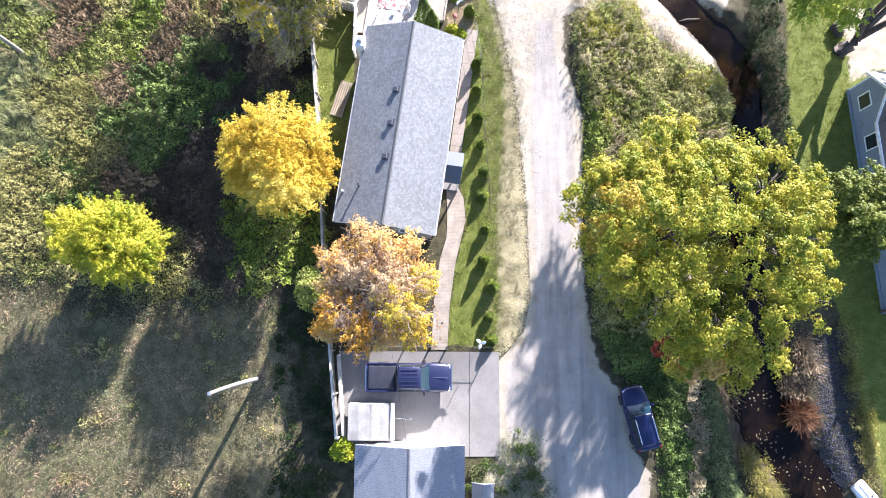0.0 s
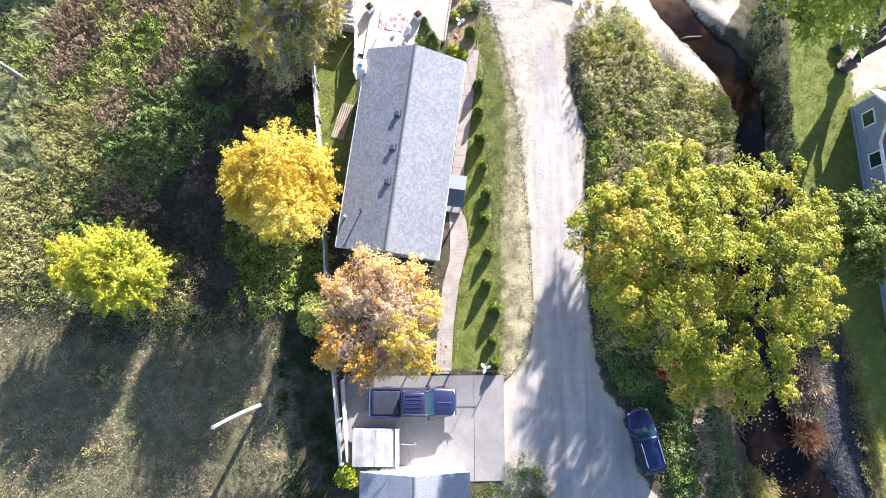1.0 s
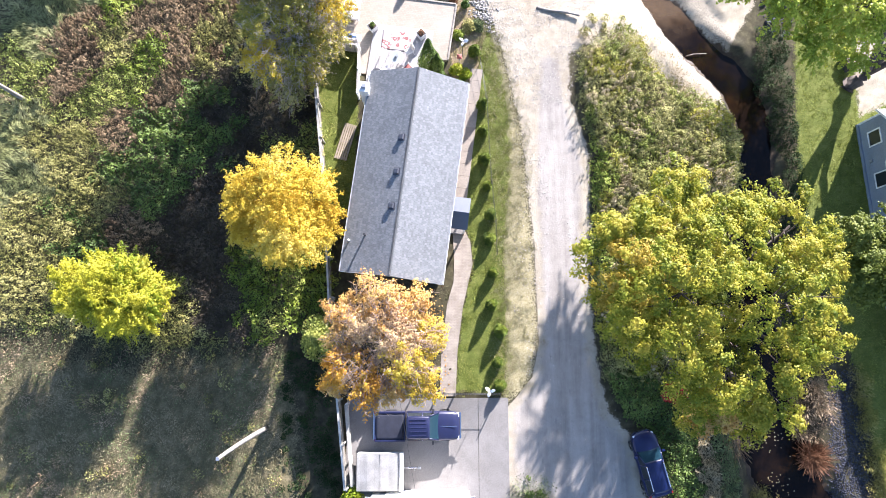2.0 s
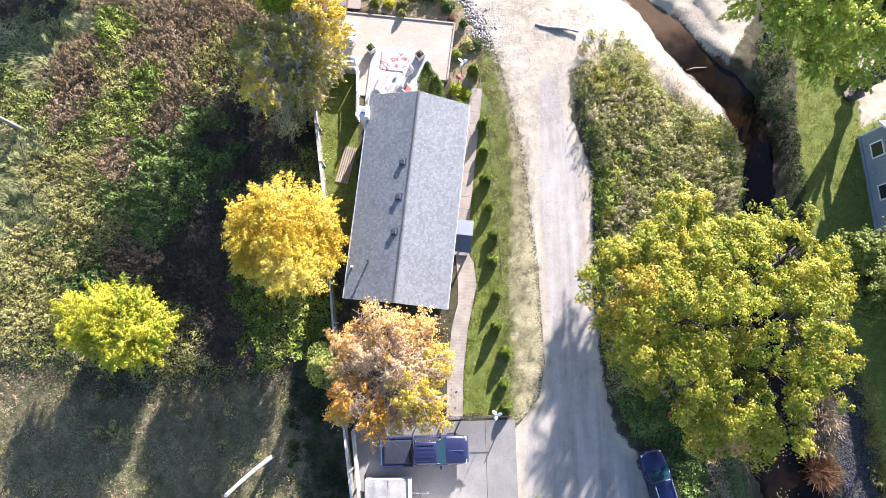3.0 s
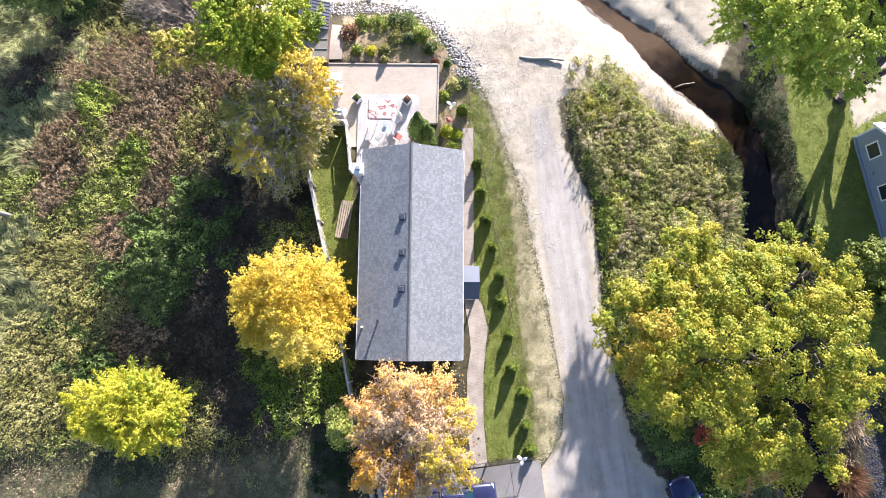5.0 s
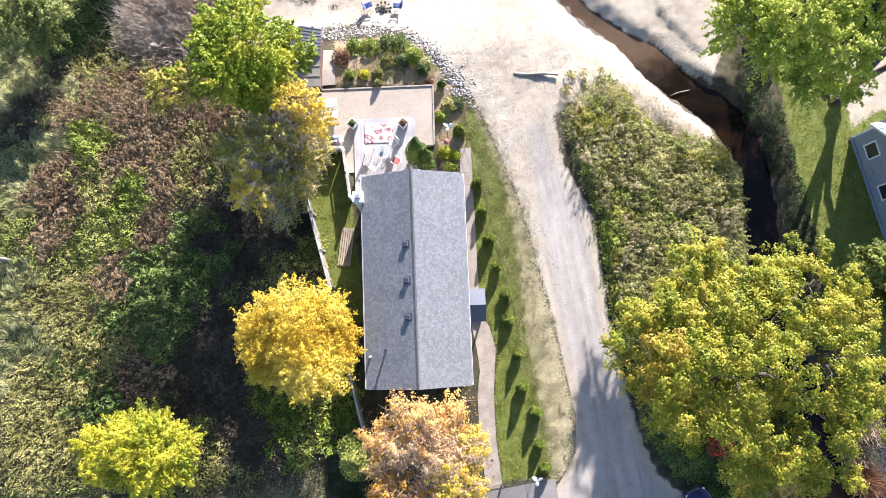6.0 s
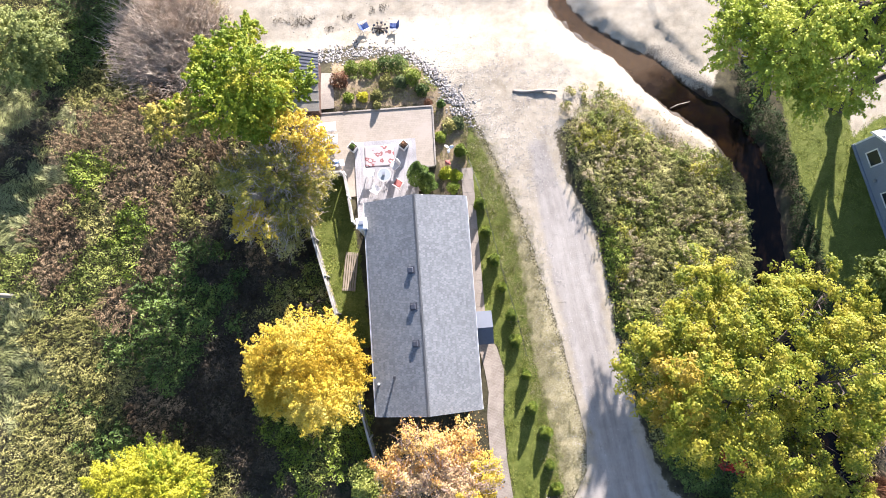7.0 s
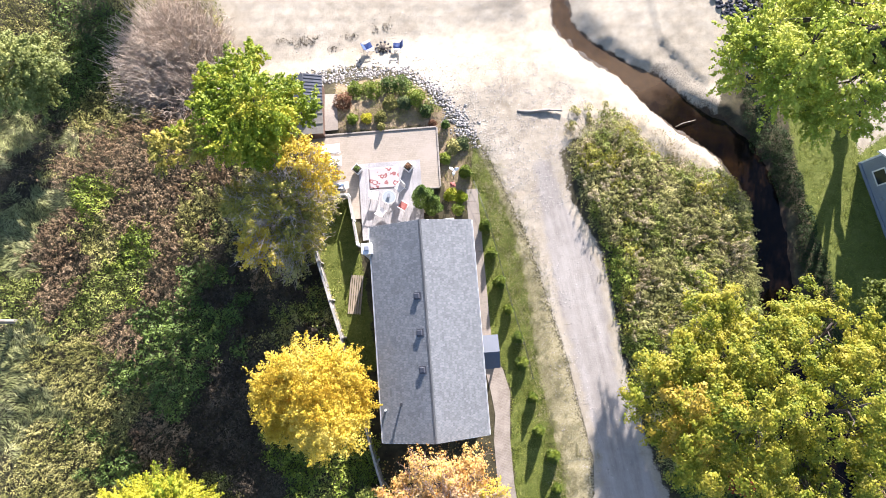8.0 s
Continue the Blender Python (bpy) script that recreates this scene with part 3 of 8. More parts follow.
def slope(parent, length, eave, ridge_z, eave_z, material, side, tab=0.165, course=0.143):
    """One side of a roof, laid with staggered tabs. The ridge runs along +y from the origin; side: -1 west, 1 east."""
    run, rise = eave, ridge_z - eave_z
    slant = math.hypot(run, rise)
    bm = bmesh.new()
    deck = [(0, ridge_z - 0.02), (side * run, eave_z - 0.02), (side * run, eave_z - 0.16), (0, ridge_z - 0.16)]
    a = [bm.verts.new((x, 0, z)) for x, z in deck]
    b = [bm.verts.new((x, length, z)) for x, z in deck]
    for q in (a[::-1], b, *([a[i], a[(i + 1) % 4], b[(i + 1) % 4], b[i]] for i in range(4))):
        bm.faces.new(q)
    bmesh.ops.recalc_face_normals(bm, faces=bm.faces)
    roof = part("roof", bm, M["felt"], parent)
    V, F = [], []
    rows = int(slant / course) + 1
    r = np.random.default_rng(int(length * 10) + side)
    ux, uz = side * run / slant, -rise / slant
    nx, nz = side * rise / slant, run / slant
    for i in range(rows):
        hi, lo = slant - (rows - i) * course, slant - (rows - i - 1) * course + 0.02
        hi, lo = max(hi, 0.0), min(lo, slant + 0.03)
        y = -tab * (0.5 * (i % 2) + r.uniform(0, 0.06))
        while y < length:
            w = tab * r.uniform(0.9, 1.1)
            ya, yb = max(y, -0.03), min(y + w - 0.013, length + 0.03)
            if yb > ya + 0.02:
                k = len(V)
                t = 0.01 + r.uniform(0, 0.004)
                for s, th in ((hi, 0.002), (lo, t)):
                    for yy in (ya, yb):
                        V.append((ux * s + nx * th, yy, ridge_z + uz * s + nz * th))
                for th in (t, -0.004):
                    for yy in (ya, yb):
                        V.append((ux * lo + nx * th, yy, ridge_z + uz * lo + nz * th))
                F += [(k, k + 1, k + 3, k + 2), (k + 4, k + 5, k + 7, k + 6)]
            y += w
    me = fast_mesh("shingles", V, F)
    tagged(link("shingles", me, material, roof, "staggered asphalt shingles"), kind="stuff")
    return roof


def ridge_cap(parent, length, ridge_z, pitch, material):
    roof = None
    for i in range(int(length / 0.3)):
        bm = bmesh.new()
        y0, w = i * length / int(length / 0.3), 0.1
        L = [bm.verts.new((s * w, y, ridge_z + 0.012 - abs(s) * w * pitch + 0.006 * (y == y0))) for y in (y0, y0 + 0.32) for s in (-1, 0, 1)]
        for q in ((0, 1, 4, 3), (1, 2, 5, 4)):
            bm.faces.new([L[k] for k in q])
        bmesh.ops.solidify(bm, geom=bm.faces[:], thickness=0.008)
        roof = part("ridge_cap", bm, material, parent)
    return roof


def gabled(parent, half, length, base_z, wall_z, ridge_z, eave_half, material, inset=0.35):
    """Walls with gables, as one shell with thickness."""
    bm = bmesh.new()
    pitch = (ridge_z - 0.2 - wall_z) / half
    prof = [(-half, base_z), (half, base_z), (half, wall_z), (0, wall_z + pitch * half), (-half, wall_z)]
    a = [bm.verts.new((x, inset, z)) for x, z in prof]
    b = [bm.verts.new((x, length - inset, z)) for x, z in prof]
    bm.faces.new(a)
    bm.faces.new(b[::-1])
    for i in (1, 4, 0):
        j = (i + 1) % 5
        bm.faces.new([a[j], a[i], b[i], b[j]])
    bmesh.ops.recalc_face_normals(bm, faces=bm.faces)
    return part("wall", bm, material, parent)


def window_in(parent, m, w, h, name="window", barred=True):
    """A framed pane; m puts its middle on the wall, looking along -y."""
    win = part(name, boxed(-w / 2, w / 2, -0.01, 0.03, -h / 2, h / 2), M["glass"], parent, "dark glass")
    win.matrix_world = parent.matrix_world @ m
    f = bmesh.new()
    t = 0.1
    for x0, x1, z0, z1 in ((-w / 2 - t, w / 2 + t, h / 2, h / 2 + t), (-w / 2 - t, w / 2 + t, -h / 2 - t, -h / 2), (-w / 2 - t, -w / 2, -h / 2, h / 2), (w / 2, w / 2 + t, -h / 2, h / 2)):
        box(f, x0, x1, -0.05, 0.03, z0, z1, 0.006)
    fr = part("window_frame", f, M["trim"], win, "white frame")
    if barred:
        part("sash_bar", boxed(-w / 2, w / 2, -0.035, 0.0, -0.025, 0.025), M["trim"], win)
    return win


def gutter(parent, x, z, y0, y1):
    bm = bmesh.new()
    prof = [(-0.05, 0.06), (-0.06, -0.03), (-0.03, -0.06), (0.03, -0.06), (0.06, -0.03), (0.05, 0.06), (0.035, 0.06), (0.04, -0.03), (-0.04, -0.03), (-0.035, 0.06)]
    a = [bm.verts.new((x + px, y0, z + pz)) for px, pz in prof]
    b = [bm.verts.new((x + px, y1, z + pz)) for px, pz in prof]
    for i in range(len(prof)):
        j = (i + 1) % len(prof)
        bm.faces.new([a[i], a[j], b[j], b[i]])
    bm.faces.new(a[::-1])
    bm.faces.new(b)
    return part("gutter", bm, M["trim"], parent, "white metal gutter")


def cottage():
    L, HALF, RZ, EZ = 13.55, 3.28, 5.6, 4.05
    turn = -math.degrees(math.atan2(1.817, 13.409))
    h = thing("house", "long single-storey house with a grey shingle gable roof", "house", pose(-3.804, 7.26, 0, 0, 0, turn))
    gabled(h, 2.95, L, -0.3, 4.0, RZ, HALF, M["siding_tan"])
    for s in (-1, 1):
        slope(h, L, HALF, RZ, EZ, M["shingle"], s)
        gutter(h, s * (HALF + 0.05), EZ - 0.08, 0.0, L)
        for y in (0.0, L):
            bm = bmesh.new()
            q = [(0, RZ - 0.03), (s * HALF, EZ - 0.03), (s * HALF, EZ - 0.22), (0, RZ - 0.22)]
            d = -0.03 if y == 0 else 0.03
            a = [bm.verts.new((x, y, z)) for x, z in q]
            b = [bm.verts.new((x, y + d, z)) for x, z in q]
            for f in (a, b, *([a[i], a[(i + 1) % 4], b[(i + 1) % 4], b[i]] for i in range(4))):
                bm.faces.new(f)
            bmesh.ops.recalc_face_normals(bm, faces=bm.faces)
            part("barge_board", bm, M["trim"], h, "white painted board")
    ridge_cap(h, L, RZ, 0.44, M["shingle"])
    for y, z in ((1.8, 2.2), (5.0, 2.2), (9.3, 2.2), (11.6, 2.2)):
        window_in(h, pose(2.98, y, z, 0, 0, 90), 1.1, 1.1)
        window_in(h, pose(-2.98, y, z, 0, 0, -90), 1.1, 1.1)
    for x in (-1.4, 1.4):
        window_in(h, pose(x, 0.32, 2.2), 1.1, 1.1)
    # roof vents
    def on_roof(v):
        return RZ - abs(v) * (RZ - EZ) / HALF
    for u in (8.85, 6.6, 4.35):
        v = -0.45
        vent = part("roof_vent", boxed(-0.15, 0.15, -0.15, 0.15, 0, 0.13, 0.015, 0.9), M["dark_metal"], h, "grey metal roof vent")
        vent.matrix_basis = pose(v, u, on_roof(v), 0, -25, 0)
        hood = part("hood", boxed(-0.18, 0.18, -0.18, 0.18, 0.13, 0.18, 0.02, 0.8), M["dark_metal"], vent)
        part("flange", boxed(-0.24, 0.24, -0.24, 0.24, 0.0, 0.03, 0.008), M["dark_metal"], vent)
    mast = tube("mast", [(-1.95, 2.4, on_roof(1.95) - 0.1), (-1.95, 2.4, on_roof(1.95) + 0.42)], [0.055, 0.055], M["black"], h, 10, "short black vent pipe")
    part("mast_cap", boxed(-2.03, -1.87, 2.32, 2.48, on_roof(1.95) + 0.42, on_roof(1.95) + 0.5, 0.02), M["black"], mast)
    tube("pipe", [(-3.0, 2.0, on_roof(3.0) - 0.1), (-3.0, 2.0, on_roof(3.0) + 0.3)], [0.07, 0.07], M["white"], h, 10, "white plastic vent pipe")
    # chimney
    ch = part("chimney", boxed(-3.75, -3.15, 11.8, 12.4, -0.2, 4.8, 0.02), M["siding_white"], h, "white chimney box")
    part("chimney_cap", boxed(-3.8, -3.1, 11.75, 12.45, 4.8, 4.87, 0.015), M["trim"], ch)
    part("flue", boxed(-3.6, -3.3, 11.95, 12.25, 4.87, 5.1, 0.03, 0.9), M["grey"], ch, "metal flue")
    # porch
    porch = part("porch_roof", bmesh.new(), None, h, "small gabled porch roof")
    for s in (-1, 1):
        bm = bmesh.new()
        q = [(0, 0), (s * 1.08, -0.46), (s * 1.08, -0.56), (0, -0.1)]
        a = [bm.verts.new((2.9, y + 5.0, z + 3.2)) for y, z in q]
        b = [bm.verts.new((4.45, y + 5.0, z + 3.2)) for y, z in q]
        for f in (a, b, *([a[i], a[(i + 1) % 4], b[(i + 1) % 4], b[i]] for i in range(4))):
            bm.faces.new(f)
        bmesh.ops.recalc_face_normals(bm, faces=bm.faces)
        part("porch_slope", bm, M["porch_shingle"], porch)
    for y in (4.1, 5.9):
        part("porch_post", boxed(4.2, 4.32, y - 0.06, y + 0.06, -0.4, 2.72, 0.01), M["trim"], porch, "white post")
    part("porch_step", boxed(2.95, 4.3, 4.0, 6.0, -0.4, 0.35, 0.02), M["concrete"], porch)
    return h


cottage()


def garage():
    L = 9.5
    g = thing("garage", "gabled garage with a pale grey shingle roof", "garage", pose(-1.98, -6.42 - L, 0))
    RZ, EZ, HALF = 4.46, 3.14, 3.42
    gabled(g, 3.2, L, -0.4, 3.1, RZ, HALF, M["siding_white"], 0.25)
    for s in (-1, 1):
        slope(g, L, HALF, RZ, EZ, M["shingle_light"], s)
        bm = bmesh.new()
        q = [(0, RZ - 0.03), (s * HALF, EZ - 0.03), (s * HALF, EZ - 0.25), (0, RZ - 0.25)]
        a = [bm.verts.new((x, L, z)) for x, z in q]
        b = [bm.verts.new((x, L + 0.05, z)) for x, z in q]
        for f in (a, b, *([a[i], a[(i + 1) % 4], b[(i + 1) % 4], b[i]] for i in range(4))):
            bm.faces.new(f)
        bmesh.ops.recalc_face_normals(bm, faces=bm.faces)
        part("barge_board", bm, M["trim"], g, "white painted board")
    ridge_cap(g, L, RZ, 0.38, M["shingle_light"])
    door = part("garage_door", boxed(-2.3, 2.3, L - 0.25, L - 0.18, -0.1, 2.2, 0.01), M["white"], g, "white overhead door")
    for k in range(4):
        part("door_panel", boxed(-2.25, 2.25, L - 0.18, L - 0.15, -0.05 + k * 0.56, 0.46 + k * 0.56, 0.012), M["white"], door)
    return g


garage()


def neighbour():
    """The blue-grey house over the creek: its west wall with a gable, and brown roofs."""
    h = thing("house", "blue-grey house with white trim and a brown shingle roof", "house", pose(30.74, 19.2, -1.7, 0, 0, 3.6))
    # Runs on unseen to the south, lengthened so its shade covers the lawn.
    W = 17.0
    bm = bmesh.new()
    prof = [(0, 0), (0, 3.0), (-1.7, 4.5), (-3.5, 3.0), (-W, 3.0), (-W, 0)]
    a = [bm.verts.new((0, y, z)) for y, z in prof]
    b = [bm.verts.new((0.2, y, z)) for y, z in prof]
    bm.faces.new(a[::-1])
    bm.faces.new(b)
    for i in range(6):
        j = (i + 1) % 6
        bm.faces.new([a[i], a[j], b[j], b[i]])
    bmesh.ops.recalc_face_normals(bm, faces=bm.faces)
    part("wall", bm, M["siding_blue"], h, "blue-grey siding")
    for k in range(16):
        part("siding_board", boxed(-0.012, 0.0, -W, -0.0, 0.35 + k * 0.165, 0.35 + k * 0.165 + 0.155, 0.003), M["siding_blue"], h)
    part("wall", boxed(0.2, 8.0, -0.2, 0.0, 0, 3.0), M["siding_blue"], h)
    part("wall", boxed(0.2, 8.0, -W, -W + 0.2, 0, 3.0), M["siding_blue"], h)
    part("water_table", boxed(-0.12, 0.0, -W, 0.02, -0.2, 0.32, 0.02), M["siding_blue"], h, "projecting base board")
    part("corner_board", boxed(-0.05, 0.08, -0.1, 0.03, 0.3, 3.0, 0.01), M["trim"], h)

    def plate(pts, th, name, mat):
        bm = bmesh.new()
        a = [bm.verts.new(p) for p in pts]
        b = [bm.verts.new((p[0], p[1], p[2] - th)) for p in pts]
        bm.faces.new(a)
        bm.faces.new(b[::-1])
        for i in range(len(a)):
            j = (i + 1) % len(a)
            bm.faces.new([a[i], b[i], b[j], a[j]])
        bmesh.ops.recalc_face_normals(bm, faces=bm.faces)
        return part(name, bm, mat, h)
    # cross gable, then the main roof that rises to the east
    plate([(-0.25, 0.25, 2.85), (-0.25, -1.7, 4.62), (6.0, -1.7, 4.62), (6.0, 0.25, 2.85)], 0.14, "roof", M["shingle_light"])
    plate([(-0.25, -1.7, 4.62), (-0.25, -3.65, 2.95), (6.0, -3.65, 2.95), (6.0, -1.7, 4.62)], 0.14, "roof", M["shingle_brown"])
    plate([(-0.3, -3.55, 2.95), (-0.3, -W - 0.3, 2.95), (5.0, -W - 0.3, 5.4), (5.0, -3.55, 5.4)], 0.14, "roof", M["shingle_brown"])
    for y0, z0, y1, z1 in ((0.25, 2.85, -1.7, 4.62), (-1.7, 4.62, -3.65, 2.95), (-3.6, 2.98, -W - 0.3, 2.98)):
        bm = bmesh.new()
        q = [(-0.36, y0, z0 + 0.03), (-0.36, y1, z1 + 0.03), (-0.36, y1, z1 - 0.2), (-0.36, y0, z0 - 0.2)]
        a = [bm.verts.new(p) for p in q]
        b = [bm.verts.new((p[0] + 0.1, p[1], p[2])) for p in q]
        for f in (a, b, *([a[i], a[(i + 1) % 4], b[(i + 1) % 4], b[i]] for i in range(4))):
            bm.faces.new(f)
        bmesh.ops.recalc_face_normals(bm, faces=bm.faces)
        part("barge_board", bm, M["trim"], h, "white painted board")
    for y in (-1.5, -4.6, -8.2):
        window_in(h, pose(-0.02, y, 1.75, 0, 0, -90), 0.95, 1.15, "window", False)
    tube("vent_pipe", [(1.2, -1.0, 3.5), (1.2, -1.0, 4.6)], [0.08, 0.08], M["black"], h, 10)
    part("meter_box", boxed(-0.12, 0.0, -3.15, -2.95, 0.9, 1.2, 0.02), M["grey"], h)
    return h


neighbour()

# ---- trees ----
def green_stops(*c):
    k = len(c)
    return [(0.12 + 0.76 * i / (k - 1), v) for i, v in enumerate(c)]


M["maple"] = leafy("maple_leaves", green_stops((0.12, 0.165, 0.016), (0.225, 0.255, 0.022), (0.37, 0.345, 0.034), (0.47, 0.405, 0.065)), 0.9, 0.45)
# Greener inner leaves, darkened too: the crown's own shade is put in.
M["maple_under_shaded"] = leafy("maple_inner_leaves_shaded", green_stops((0.0494, 0.074, 0.00925), (0.0987, 0.13, 0.0123), (0.16, 0.173, 0.0185)), 0.35, 0.4)
M["gold"] = leafy("golden_leaves", green_stops((0.45, 0.29, 0.02), (0.59, 0.44, 0.04), (0.66, 0.54, 0.12)), 0.4, 0.4)
M["lemon"] = leafy("lemon_leaves", green_stops((0.2, 0.24, 0.015), (0.44, 0.42, 0.025), (0.6, 0.54, 0.06)), 0.6, 0.4)
M["peach"] = leafy("peach_orange_leaves", green_stops((0.40, 0.18, 0.03), (0.54, 0.29, 0.07), (0.6, 0.4, 0.14), (0.62, 0.46, 0.1)), 0.22, 0.35)
M["lime"] = leafy("yellow_green_leaves", green_stops((0.09658, 0.1563, 0.00925), (0.2202, 0.2862, 0.0154), (0.4282, 0.378, 0.0309)), 0.4, 0.35)
M["olive_gold"] = leafy("olive_gold_leaves", green_stops((0.14, 0.15, 0.03), (0.32, 0.28, 0.05), (0.52, 0.42, 0.07)), 0.4, 0.3)
M["willow"] = leafy("fresh_green_leaves", green_stops((0.175, 0.2375, 0.0225), (0.3625, 0.425, 0.04375), (0.575, 0.5625, 0.09375)), 0.4, 0.35)
M["thuja"] = leafy("arborvitae_sprays", green_stops((0.03, 0.06, 0.01), (0.075, 0.125, 0.02), (0.14, 0.2, 0.03)), 1.5, 0.2)
M["thuja_young"] = leafy("young_arborvitae_sprays", green_stops((0.0432, 0.074, 0.00925), (0.111, 0.154, 0.0154), (0.185, 0.222, 0.0247)), 1.5, 0.2)


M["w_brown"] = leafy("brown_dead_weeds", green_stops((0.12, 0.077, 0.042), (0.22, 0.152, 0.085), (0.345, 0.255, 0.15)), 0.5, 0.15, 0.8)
# Shade on the slope put into dark weeds; also colours the beach debris.
M["w_shade_debris"] = leafy("shaded_weeds_and_debris", green_stops((0.035, 0.028, 0.02), (0.075, 0.06, 0.042), (0.13, 0.105, 0.07)), 0.6, 0.12, 0.85)
M["w_green"] = leafy("green_shrub_leaves", green_stops((0.07708, 0.113, 0.01233), (0.1644, 0.221, 0.02261), (0.3186, 0.3545, 0.05652)), 0.5, 0.25)
M["w_dark"] = leafy("dark_green_shrub_leaves", green_stops((0.036, 0.066, 0.014), (0.088, 0.138, 0.027), (0.185, 0.25, 0.05)), 0.5, 0.25)
M["w_olive"] = leafy("olive_weeds", green_stops((0.12, 0.122, 0.034), (0.262, 0.248, 0.075), (0.45, 0.405, 0.16)), 0.5, 0.2, 0.75)
M["w_pale"] = leafy("pale_long_grass", green_stops((0.14, 0.154, 0.056), (0.258, 0.272, 0.108), (0.39, 0.382, 0.19)), 0.5, 0.25, 0.7)
M["g_lawn"] = leafy("lawn_blades", green_stops((0.115, 0.148, 0.022), (0.225, 0.258, 0.045), (0.355, 0.36, 0.095)), 0.7, 0.25, 0.6)
M["g_straw"] = leafy("straw_blades", green_stops((0.165, 0.155, 0.06), (0.285, 0.258, 0.13), (0.42, 0.385, 0.235)), 0.7, 0.2, 0.8)
M["g_field"] = leafy("field_grass_blades", green_stops((0.05, 0.062, 0.026), (0.14, 0.13, 0.068), (0.31, 0.255, 0.155)), 0.35, 0.2, 0.8)
M["g_yellow"] = leafy("yellowed_grass_blades", green_stops((0.163, 0.148, 0.0296), (0.311, 0.281, 0.074), (0.444, 0.385, 0.163)), 0.5, 0.25, 0.7)
M["w_rust"] = leafy("rust_brown_weeds", green_stops((0.0987, 0.0432, 0.0216), (0.185, 0.0925, 0.0494), (0.259, 0.16, 0.0987)), 0.6, 0.15, 0.8)
M["w_grey"] = leafy("grey_green_brush", green_stops((0.05, 0.07, 0.028), (0.11, 0.14, 0.055), (0.19, 0.215, 0.09)), 0.6, 0.2, 0.8)


# Greens kept very dark: creek bank and fence shade is put into them.
M["w_shade_green"] = leafy("shade_darkened_greens", green_stops((0.0123, 0.0247, 0.0084), (0.024, 0.043, 0.013), (0.048, 0.07, 0.022)), 0.6, 0.2, 0.85)


def crown_points(radii, puffs, puff, per, low=-0.35, ragged=0.18, gaps=0.0, seed=1):
    """Places for leaves: puffs over an uneven dome, each a small dome of leaves itself."""
    r = np.random.default_rng(seed)
    k = np.arange(puffs * 3) + 0.5
    zz = 1 - k / (puffs * 3) * (1 - low)
    th = k * 2.39996
    d = np.stack([np.sqrt(1 - zz ** 2) * np.cos(th), np.sqrt(1 - zz ** 2) * np.sin(th), zz], 1)
    d = d[r.permutation(len(d))[:puffs]]
    lump = 1 + ragged * (wobble(d[:, 0] * 2.2 + seed, d[:, 1] * 2.2, 1.0, seed) + 0.6 * wobble(d[:, 0] * 5, d[:, 1] * 5, 1.0, d[:, 2] * 3)) + r.normal(0, 0.05, puffs)
    depth = r.choice([1.0, 0.86, 0.68], puffs, p=[0.6, 0.25, 0.15])
    c = d * (lump * depth)[:, None] * np.asarray(radii)
    if gaps:
        c = c[wobble(d[:, 0] * 6, d[:, 1] * 6, 1.0, seed * 1.7) > -1 + gaps]
    pr = puff * r.uniform(0.6, 1.3, len(c))
    q = r.normal(0, 1, (len(c), per, 3))
    q /= np.linalg.norm(q, axis=2, keepdims=True)
    q[:, :, 2] = np.where(r.random((len(c), per)) < 0.8, np.abs(q[:, :, 2]), q[:, :, 2])
    q *= r.uniform(0.5, 1.3, (len(c), per, 1)) ** 1.2 * np.array([1.0, 1.0, 0.75])
    out = q + 0.5 * (c / (np.linalg.norm(c, axis=1, keepdims=True) + 1e-9))[:, None]
    return c, (c[:, None] + q * pr[:, None, None]).reshape(-1, 3), out.reshape(-1, 3)


